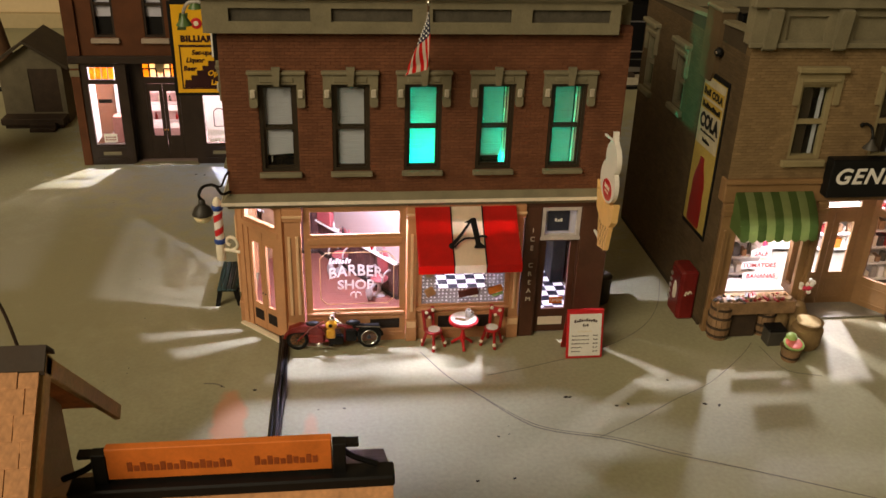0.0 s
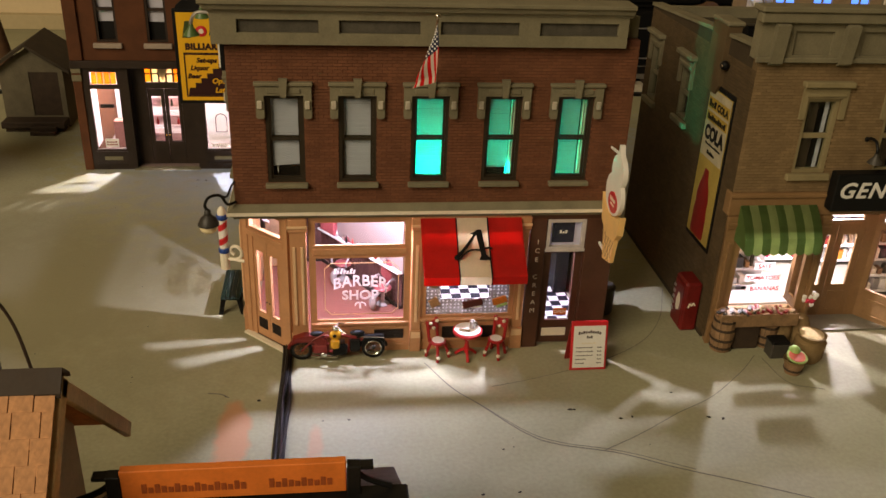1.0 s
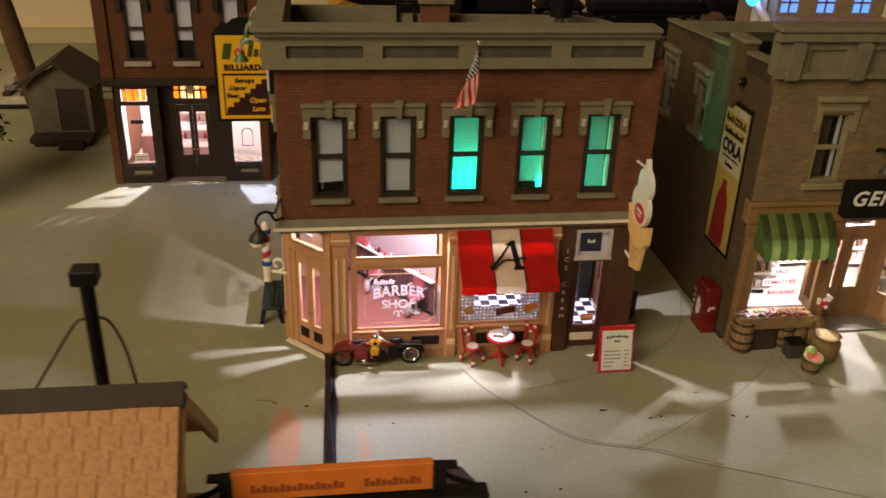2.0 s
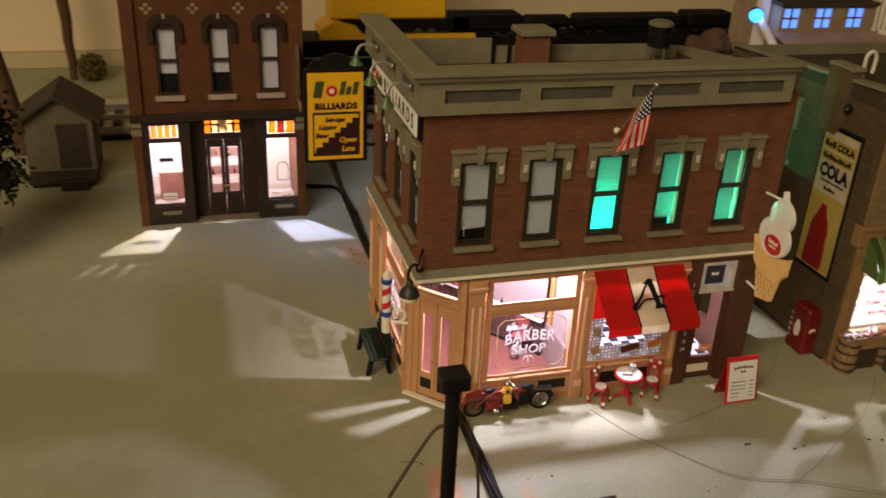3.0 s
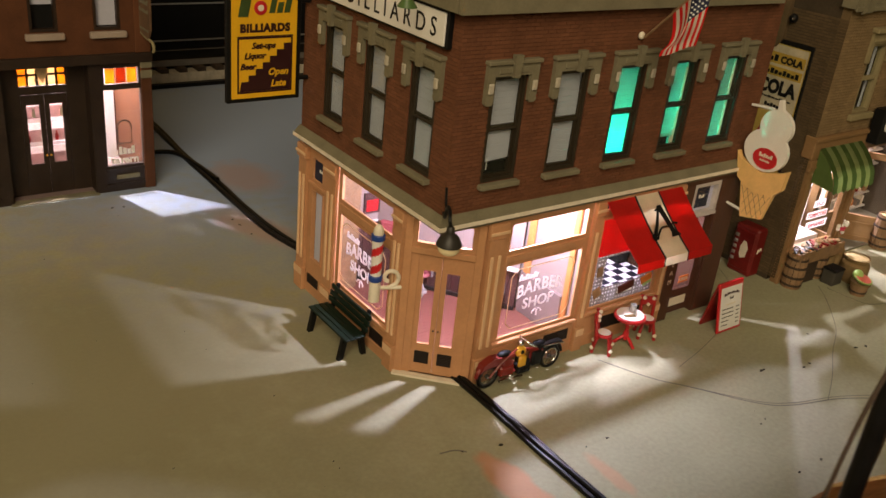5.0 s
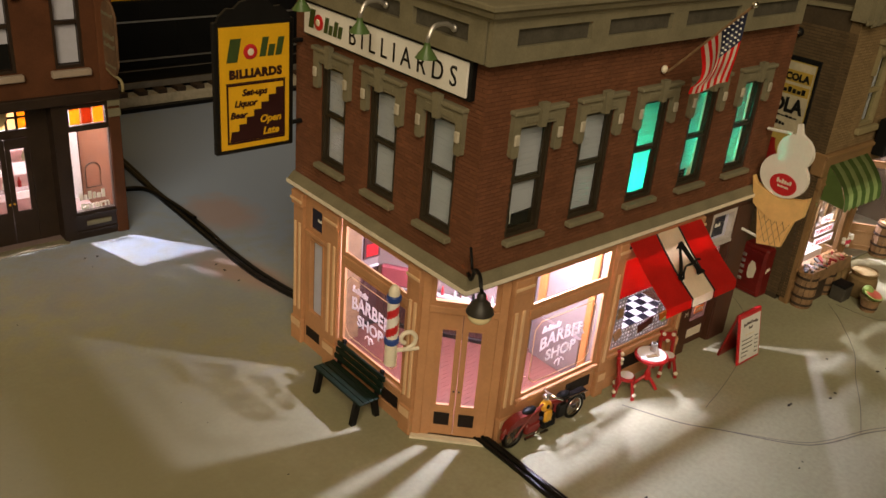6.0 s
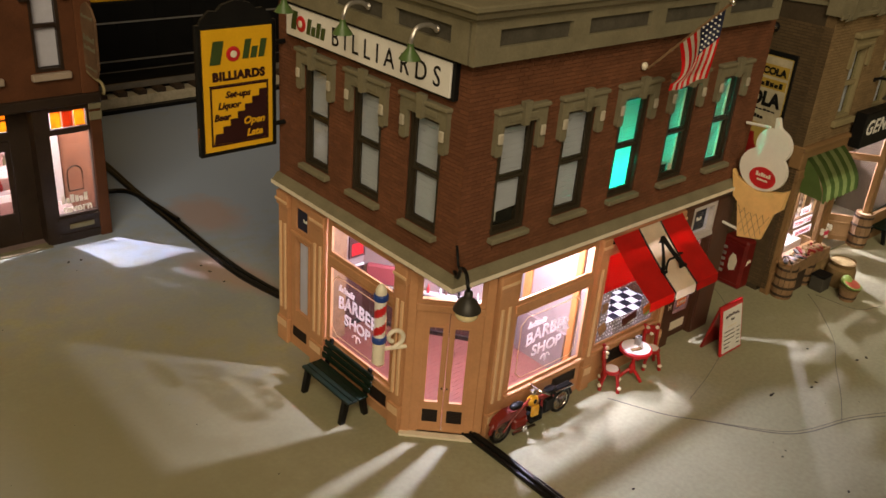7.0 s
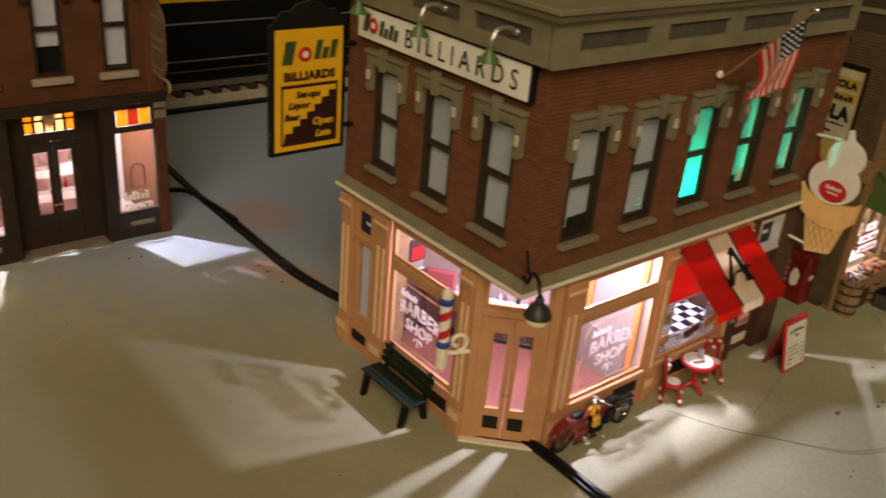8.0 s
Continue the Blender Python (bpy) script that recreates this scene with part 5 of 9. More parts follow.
def corner_lamp():
    g = thing("corner_lamp", (0, 0, 8.3), "black iron wall lamp with a cream globe", "lamp")
    bm = B()
    tube(bm, curve_pts([(0.05, 0.05, 8.45), (-0.3, -0.5, 8.55), (-0.55, -0.9, 9.15), (-0.95, -1.55, 9.35), (-1.12, -1.84, 9.1), (-1.05, -1.84, 8.85)], 6), 0.07, 8)
    tube(bm, curve_pts([(0.05, 0.05, 9.5), (-0.12, -0.2, 9.3), (-0.3, -0.5, 8.95), (-0.5, -0.85, 9.1)], 5), 0.05, 8)
    part("bracket", bm, BLACK, g, smooth=True)
    bm = B()
    lathe(bm, (-1.03, -1.82, 8.2), [(0.48, -0.06), (0.47, 0.0), (0.34, 0.26), (0.16, 0.42), (0.14, 0.62), (0.06, 0.7)], 20)
    part("shade", bm, LAMP_IRON, g, smooth=True)
    bm = B()
    ball(bm, (-1.03, -1.82, 8.02), 0.41, sz=0.72, seg=16)
    part("globe", bm, BULB_GLASS, g, smooth=True)


corner_lamp()


def barber_pole():
    p = thing("barber_pole", (-0.5, 2.8, 4.5), "red, white and blue barber pole on a scrolled bracket", "barber pole")
    c = (-1.04, 2.72, 0)
    bm = B()
    lathe(bm, (c[0], c[1], 3.5), [(0.14, 0.0), (0.24, 0.06), (0.24, 0.9), (0.22, 1.0)], 16)
    part("lower_post", bm, OFFWHITE, p, smooth=True)
    for z in (4.5, 6.35):
        bm = B()
        lathe(bm, (c[0], c[1], z), [(0.26, 0), (0.29, 0.05), (0.29, 0.22), (0.26, 0.27)], 16)
        part("blue_collar", bm, BLUE, p)
    bm = B()
    seg, rows = 24, 26
    g = [[bm.verts.new((c[0] + 0.23 * math.cos(2 * math.pi * k / seg), c[1] + 0.23 * math.sin(2 * math.pi * k / seg), 4.77 + 1.58 * r / rows)) for k in range(seg)] for r in range(rows + 1)]
    for r in range(rows):
        for k in range(seg):
            fc = bm.faces.new((g[r][k], g[r][(k + 1) % seg], g[r + 1][(k + 1) % seg], g[r + 1][k]))
            fc.material_index = 1 if ((k - r * 24 / 13) % 24) < 11 else 0
            fc.smooth = True
    part("striped_shaft", bm, [WHITE, RED], p, "red and white spiral stripes")
    bm = B()
    lathe(bm, (c[0], c[1], 6.62), [(0.22, 0), (0.22, 0.15), (0.15, 0.33), (0.05, 0.42)], 16)
    part("cap", bm, OFFWHITE, p, smooth=True)
    bm = B()
    q = Vector((1.04, -0.42)).normalized()
    tube(bm, [(c[0], c[1], 4.15), (c[0] + q.x * 1.12, c[1] + q.y * 1.12, 4.15)], 0.09, 8)
    tube(bm, [(c[0] + q.x * d, c[1] + q.y * d, z) for d, z in ((0.62 + 0.36 * math.cos(t) * (1 - t / 9), 4.62 + 0.36 * math.sin(t) * (1 - t / 9)) for t in (0.35 * k - 1.5 for k in range(18)))], 0.09, 8)
    part("scroll_bracket", bm, OFFWHITE, p, smooth=True)


barber_pole()


def bench(place, turn, label, n=4, big=1.0):
    b = thing("bench", (0, 0, 0), label, "bench", "street benches")
    w = 1.62
    for k in range(n):
        bm = B()
        bx(bm, -w, w, -0.56 + k * 0.25, -0.33 + k * 0.25, 0.98, 1.08, 0.025)
        part("seat_slat", bm, GREEN, b)
    for k in range(3):
        bm = B()
        bx(bm, -w, w, 0.42 + k * 0.07, 0.52 + k * 0.07, 1.16 + k * 0.27, 1.41 + k * 0.27, 0.025)
        part("back_slat", bm, GREEN, b)
    for s in (-1.3, 1.3):
        bm = B()
        for y0, y1 in ((-0.62, -0.42), (0.52, 0.34)):
            slab(bm, [(y0 - 0.11, 0.0), (y0 + 0.11, 0.0), (y1 + 0.13, 0.98), (y1 - 0.13, 0.98)], s - 0.1, s + 0.1, Matrix(((0, 1, 0, 0), (1, 0, 0, 0), (0, 0, 1, 0), (0, 0, 0, 1))))
        slab(bm, [(-0.56, 0.86), (0.5, 0.86), (0.54, 1.0), (-0.56, 0.98)], s - 0.1, s + 0.1, Matrix(((0, 1, 0, 0), (1, 0, 0, 0), (0, 0, 1, 0), (0, 0, 0, 1))))
        slab(bm, [(0.4, 0.98), (0.56, 0.98), (0.78, 2.05), (0.66, 2.05)], s - 0.08, s + 0.08, Matrix(((0, 1, 0, 0), (1, 0, 0, 0), (0, 0, 1, 0), (0, 0, 0, 1))))
        part("iron_leg", bm, BLACK, b)
    b.matrix_world = Matrix.LocRotScale((place[0] * CM, place[1] * CM, 0), Euler((0, 0, radians(turn))), (big, big, big))
    return b


bench((-1.02, 5.5), -90, "dark green slatted bench with black iron legs", big=1.05)
bench((38.6, -0.4), 0, "dark green slatted bench before the grocery")


def motorbike():
    b = thing("motorcycle", (5.0, -0.7, 0), "red and black toy motorcycle with yellow tank", "motorcycle")
    y = -0.62
    for x, r in ((3.15, 0.58), (6.75, 0.6)):
        bm = B()
        t = lambda a, q: (x + (r - 0.09) * math.cos(a) + 0.09 * math.cos(q) * math.cos(a), y + 0.09 * math.sin(q), r + 0.0 + ((r - 0.09) + 0.09 * math.cos(q)) * math.sin(a))
        n, k = 26, 8
        g = [[bm.verts.new(t(2 * math.pi * i / n, 2 * math.pi * j / k)) for j in range(k)] for i in range(n)]
        for i in range(n):
            for j in range(k):
                bm.faces.new((g[i][j], g[(i + 1) % n][j], g[(i + 1) % n][(j + 1) % k], g[i][(j + 1) % k]))
        w = part("wheel", bm, BLACK_RUBBER, b, smooth=True)
        bm = B()
        ring_r = r - 0.19
        tube(bm, [(x + ring_r * math.cos(2 * math.pi * i / 20), y - 0.03, r + ring_r * math.sin(2 * math.pi * i / 20)) for i in range(21)], 0.035, 6)
        part("rim", bm, CHROME if x > 5 else TIN, w)
        bm = B()
        for i in range(9):
            a = 2 * math.pi * i / 9
            tube(bm, [(x, y, r), (x + ring_r * math.cos(a), y, r + ring_r * math.sin(a))], 0.014, 4)
        bx(bm, x - 0.08, x + 0.08, y - 0.1, y + 0.1, r - 0.08, r + 0.08, 0.03)
        part("spokes", bm, TIN, w)
        bm = B()
        tube(bm, [(x + (r + 0.06) * math.cos(a), y, r + (r + 0.06) * math.sin(a)) for a in (math.pi * (0.05 + 0.9 * k / 10) for k in range(11))], 0.09, 6)
        part("mudguard", bm, BIKE_RED if x < 5 else BLACK, b, smooth=True)
    bm = B()
    tube(bm, [(3.3, y, 1.15), (4.4, y, 1.3), (5.3, y, 1.35), (6.2, y, 1.1)], 0.1, 8)
    tube(bm, [(4.3, y, 1.2), (4.5, y, 0.45), (5.5, y, 0.42), (5.6, y, 1.2)], 0.08, 8)
    bx(bm, 3.0, 4.2, y - 0.2, y + 0.2, 1.05, 1.3, 0.07)
    part("red_body", bm, BIKE_RED, b, "dark red bodywork", smooth=True)
    bm = B()
    ball(bm, (4.85, y - 0.05, 1.4), 0.3, sx=1.0, sy=0.7, sz=0.85, seg=16)
    bx(bm, 4.6, 5.05, y - 0.36, y - 0.18, 0.75, 1.3, 0.08)
    part("tank", bm, YELLOW_PLAS, b, "yellow tank and apron", smooth=True)
    bm = B()
    ball(bm, (4.82, y - 0.22, 1.45), 0.11, sy=0.5, seg=10)
    part("black_badge", bm, BLACK, b)
    bm = B()
    bx(bm, 4.7, 5.45, y - 0.25, y + 0.2, 0.3, 0.78, 0.07)
    for k in range(5):
        bx(bm, 4.85 + 0.1 * k, 4.9 + 0.1 * k, y - 0.28, y + 0.22, 0.5, 1.0)
    part("engine", bm, BLACK, b)
    bm = B()
    tube(bm, [(4.2, y - 0.25, 0.3), (4.9, y - 0.3, 0.28), (3.6, y - 0.3, 0.4)], 0.07, 8)
    ball(bm, (4.25, y - 0.32, 0.42), 0.17, sy=0.5, seg=10)
    part("exhaust", bm, CHROME, b, smooth=True)
    for x0, mt in ((3.95, BLACK), (5.95, BLACK)):
        bm = B()
        ball(bm, (x0, y, 1.5), 0.3, sx=1.25, sy=0.65, sz=0.45, seg=14)
        part("saddle", bm, mt, b, smooth=True)
    bm = B()
    tube(bm, curve_pts([(5.35, y - 0.5, 1.75), (5.05, y - 0.3, 1.9), (4.95, y, 1.95), (5.05, y + 0.3, 1.9), (5.35, y + 0.5, 1.75)], 5), 0.05, 6)
    ball(bm, (4.85, y, 1.78), 0.16, seg=10)
    part("handlebar", bm, CHROME, b, smooth=True)
    bm = B()
    bx(bm, 5.9, 7.3, y - 0.16, y + 0.16, 1.22, 1.36, 0.05)
    bx(bm, 5.55, 6.1, y - 0.2, y + 0.2, 0.45, 1.2, 0.08)
    part("black_rack", bm, BLACK, b)
    bm = B()
    tube(bm, [(6.1, y - 0.2, 1.38), (7.3, y - 0.2, 1.3)], 0.03, 6)
    part("chrome_strip", bm, CHROME, b)
    bm = B()
    slab(bm, [(2.62, 0.95), (2.75, 1.3), (3.3, 1.5), (4.1, 1.42), (4.45, 1.1), (4.1, 0.7), (3.85, 1.0), (3.4, 1.22), (2.95, 1.1)], y - 0.19, y + 0.19)
    bx(bm, 3.7, 4.5, y - 0.24, y + 0.24, 0.42, 0.95, 0.09)
    part("leg_shield", bm, BIKE_RED, b, "dark red leg shield")
    bm = B()
    tube(bm, [(3.15, y - 0.16, 0.58), (3.7, y - 0.18, 1.2), (4.5, y - 0.2, 1.72)], 0.05, 6)
    part("front_fork", bm, BIKE_RED, b)
    b.location.x -= 0.32 * CM


motorbike()


def cafe_set():
    t = thing("cafe_table", (11.2, -0.85, 0), "round red cafe table with white top", "table", "cafe furniture")
    c = (11.2, -0.85)
    bm = B()
    lathe(bm, (*c, 1.45), [(0.7, 0.0), (0.76, 0.05), (0.76, 0.16), (0.7, 0.2)], 26)
    top = part("tabletop", bm, RED, t, smooth=True)
    bm = B()
    lathe(bm, (*c, 1.65), [(0.66, 0.0), (0.66, 0.025)], 26)
    part("white_inlay", bm, WHITE, top)
    bm = B()
    lathe(bm, (*c, 0.28), [(0.1, 0), (0.16, 0.3), (0.08, 0.6), (0.16, 0.95), (0.2, 1.17)], 14)
    part("column", bm, RED, t, smooth=True)
    for k in range(3):
        a = 2 * math.pi * k / 3 - math.pi / 2
        bm = B()
        tube(bm, curve_pts([(c[0] + 0.05 * math.cos(a), c[1] + 0.05 * math.sin(a), 0.5), (c[0] + 0.35 * math.cos(a), c[1] + 0.35 * math.sin(a), 0.3), (c[0] + 0.6 * math.cos(a), c[1] + 0.6 * math.sin(a), 0.05)], 5), 0.08, 8)
        part("foot", bm, RED, t, smooth=True)
    bm = B()
    ball(bm, (c[0], c[1] - 0.12, 1.18), 0.1, seg=8)
    part("pale_knob", bm, OFFWHITE, t)
    mug = thing("mug", (c[0] + 0.25, c[1] + 0.12, 1.675), "small pale grey mug on the cafe table", "mug")
    bm = B()
    lathe(bm, (c[0] + 0.25, c[1] + 0.12, 1.675), [(0.14, 0), (0.15, 0.4), (0.1, 0.4), (0.09, 0.1)], 14)
    part("cup", bm, STEEL, mug, smooth=True)
    bm = B()
    tube(bm, [(c[0] + 0.38 + 0.12 * math.sin(a), c[1] + 0.12, 1.88 + 0.12 * math.cos(a)) for a in (0.3 * k for k in range(11))], 0.03, 6)
    part("grip", bm, STEEL, mug)
    pl = thing("menu_card", (c[0] - 0.2, c[1] - 0.1, 1.675), "folded pale card lying on the cafe table", "card")
    bm = B()
    bx(bm, -0.28, 0.28, -0.1, 0.1, 0, 0.04, 0.01, m=at(c[0] - 0.18, c[1] - 0.15, 1.676, 0, 0, -18))
    part("card", bm, BURLAP, pl)

    ch = thing("cafe_chair", (0, 0, 0), "red toy cafe chair with white round seat", "chair", "cafe furniture")
    bm = B()
    lathe(bm, (0, 0, 0.85), [(0.3, 0.0), (0.36, 0.04), (0.36, 0.14), (0.3, 0.18)], 18)
    st = part("seat", bm, CHAIR_PAINT, ch, smooth=True)
    bm = B()
    lathe(bm, (0, 0, 1.03), [(0.28, 0), (0.28, 0.03)], 18)
    part("white_pad", bm, WHITE, st)
    for sx in (-1, 1):
        for sy in (-1, 1):
            bm = B()
            tube(bm, [(sx * 0.22, sy * 0.22, 0.88), (sx * 0.3, sy * 0.32, 0.45), (sx * 0.36, sy * 0.38, 0.02)], 0.075, 8)
            part("leg", bm, CHAIR_PAINT, ch, smooth=True)
            bm = B()
            ball(bm, (sx * 0.34, sy * 0.4, 0.28), 0.1, seg=8)
            part("pale_knob", bm, OFFWHITE, ch)
    bm = B()
    for s in (-0.26, 0.26):
        tube(bm, [(s, 0.3, 0.9), (s * 1.05, 0.38, 1.5), (s * 1.1, 0.46, 2.05)], 0.08, 8)
    bx(bm, -0.34, 0.34, 0.36, 0.5, 1.5, 2.0, 0.08)
    part("backrest", bm, CHAIR_PAINT, ch)
    for x, z in ((-0.2, 1.95), (0.2, 1.95), (0.0, 1.6)):
        bm = B()
        ball(bm, (x, 0.32, z), 0.09, seg=8)
        part("pale_knob", bm, OFFWHITE, ch)
    ch.matrix_world = pose(0.0972, -0.0076, 0, 0, 0, 38) @ Matrix.Diagonal((1.12, 1.1, 0.98, 1))
    copy_thing(ch, pose(0.1272, -0.0074, 0, 0, 0, -35))


cafe_set()


def menu_board():
    b = thing("sandwich_board", (17.2, -1.8, 0), "red sandwich board with a white menu card", "sign")
    m = at(17.22, -2.36, 0, 10, 0, 0)
    bm = B()
    bx(bm, -0.94, 0.94, -0.06, 0.06, 0.0, 2.62, 0.03)
    fr = part("front_leaf", bm, RED, b, m=at(17.22, -2.36, 0, -11, 0, 0))
    bm = B()
    bx(bm, -0.94, 0.94, -0.06, 0.06, 0.0, 2.62, 0.03)
    part("back_leaf", bm, DARK_RED, b, m=at(17.22, -1.28, 0, 12, 0, 0))
    mm = at(17.22, -2.36, 0, -11, 0, 0)
    bm = B()
    bx(bm, -0.82, 0.82, -0.085, -0.06, 0.14, 2.38)
    part("card", bm, WHITE, fr, "white card", m=mm)
    t = mm @ at(0, -0.087, 0)
    bars("title_bars", -0.6, 0.6, 1.99, 0.16, 10, t, MAROON, fr, 0.008, 0.08)
    bars("crest", -0.16, 0.16, 1.72, 0.14, 3, t, SASH, fr, 0.008)
    bars("subtitle_bars", -0.4, 0.35, 1.42, 0.09, 10, t, OFFWHITE, fr, 0.008)
    for k, (w, n) in enumerate(((0.86, 12), (0.9, 13), (0.88, 12), (0.55, 8), (0.45, 6))):
        z = 1.2 - 0.21 * k
        bars("menu_line", -0.68, -0.68 + w, z, 0.06, n, t, SASH, fr, 0.008)
        bars("price_bars", 0.42, 0.66, z, 0.06, 3, t, SASH, fr, 0.008)


menu_board()


def roof_things():
    c = thing("chimney", (8.6, 10.2, 15.0), "square red brick chimney with a pale cap", "chimney")
    bm = B()
    bx(bm, 7.85, 9.35, 9.5, 10.9, 15.0, 16.95)
    part("shaft", bm, RED_BRICK, c)
    bm = B()
    bx(bm, 7.6, 9.6, 9.3, 11.1, 16.95, 17.3, 0.06)
    part("cap", bm, STONE, c)
    t = thing("water_tank", (15.6, 8.9, 15.0), "dark round roof tank on bright metal feet", "roof tank")
    bm = B()
    cyl(bm, (15.6, 8.9, 16.5), 0.62, 1.1, seg=26)
    part("drum", bm, LOCO, t, "matt black drum")
    for z in (16.45, 17.0):
        bm = B()
        lathe(bm, (15.6, 8.9, z), [(0.63, 0.0), (0.67, 0.03), (0.67, 0.1), (0.63, 0.13)], 26)
        part("hoop", bm, BLACK, t)
    bm = B()
    lathe(bm, (15.6, 8.9, 17.6), [(0.70, 0.0), (0.70, 0.14), (0.5, 0.26), (0.1, 0.3)], 26)
    part("lid", bm, ROOF_GREY, t, "olive lid")
    for k in range(4):
        a = math.pi / 2 * k + 0.75
        bm = B()
        tube(bm, [(15.6 + 0.22 * math.cos(a), 8.9 + 0.22 * math.sin(a), 16.5), (15.6 + 0.42 * math.cos(a), 8.9 + 0.42 * math.sin(a), 15.0)], 0.15, 10)
        part("foot", bm, CHROME, t)
    h = thing("roof_hatch_rail", (7.0, 11.0, 15.0), "small black roof rail", "rail")
    for x in (6.55, 7.5):
        bm = B()
        bx(bm, x - 0.08, x + 0.08, 10.75, 10.92, 15.0, 16.75)
        part("post", bm, BLACK, h)
    bm = B()
    bx(bm, 6.4, 7.65, 10.75, 10.92, 16.6, 16.75)
    part("top_bar", bm, BLACK, h)


roof_things()


def ice_bin():
    b = thing("waste_bin", (19.6, 3.4, 0), "dark round bin beside the brown wall", "bin")
    bm = B()
    lathe(bm, (19.6, 3.4, 0), [(0.5, 0), (0.56, 0.1), (0.6, 1.5), (0.62, 1.6), (0.5, 1.7)], 18)
    part("drum", bm, TIN, b, smooth=True)


ice_bin()

# ---------------------------------------------------------------- the grocery
GX, GY = 24.28, -0.08
GF, GSIDE = along(GX, GY, 1, 0), along(GX, 24.0, 0, -1)
GW = 17.0
G_BACK = 14.6            # rear of the grocery
G_REAR = 24.0 - G_BACK   # the same, along its side frame
grocery = thing("grocery_building", (33, 12, 0), "two-storey tan brick grocery with a recessed entry", "building")


PALE_STONE = mat("pale_olive_stone", (0.27, 0.225, 0.12), 0.75, 0.2, 110, 1300, 0.2, spec=0.2)


def stone_window(m, c, z0, z1, half, parent, stone=PALE_STONE, pane=True):
    mid = (z0 + z1) / 2
    bm = B()
    ring(bm, c - half, c + half, z0, z1, 0.16, 0.02, 0.4)
    bx(bm, c - half + 0.1, c + half - 0.1, 0.1, 0.25, mid - 0.12, mid + 0.12)
    w = part("window", bm, stone, parent, "sash window with a moulded hood", m=m)
    bm = B()
    bx(bm, c - half + 0.16, c + half - 0.16, 0.24, 0.255, z0 + 0.16, z1 - 0.16)
    part("pane", bm, DULL_GLASS, w, m=m).visible_shadow = False
    for s, wd in ((-0.18, 0.5), (0.5, 0.2)):
        bm = B()
        bx(bm, c + s - wd / 2, c + s + wd / 2, 0.42, 0.46, z0 + 0.1, z1 - 0.1)
        part("curtain", bm, DARK_WOOD if s < 0 else BLIND, w, m=m)
    bm = B()
    bx(bm, c - half - 0.28, c + half + 0.28, -0.25, 0.05, z0 - 0.36, z0 - 0.02, 0.04)
    part("window_sill", bm, stone, w, m=m)
    bm = B()
    slab(bm, [(c - half - 0.3, z1 - 1.0), (c - half - 0.02, z1 - 1.0), (c - half - 0.02, z1 + 0.02), (c + half + 0.02, z1 + 0.02), (c + half + 0.02, z1 - 1.0), (c + half + 0.3, z1 - 1.0), (c + half + 0.3, z1 + 0.6), (c - half - 0.3, z1 + 0.6)], -0.16, 0.02)
    bx(bm, c - half - 0.15, c + half + 0.15, -0.24, -0.16, z1 + 0.12, z1 + 0.3, 0.03)
    bx(bm, c - half - 0.42, c + half + 0.42, -0.4, 0.02, z1 + 0.6, z1 + 0.88, 0.05)
    part("hood", bm, stone, w, "moulded window hood", m=m)
    return w


G_WIN = (3.68, 7.9, 12.3)
G_SIDE = ((24 - 7.9, 10.0, 12.9), (24 - 13.0, 9.6, 12.9))


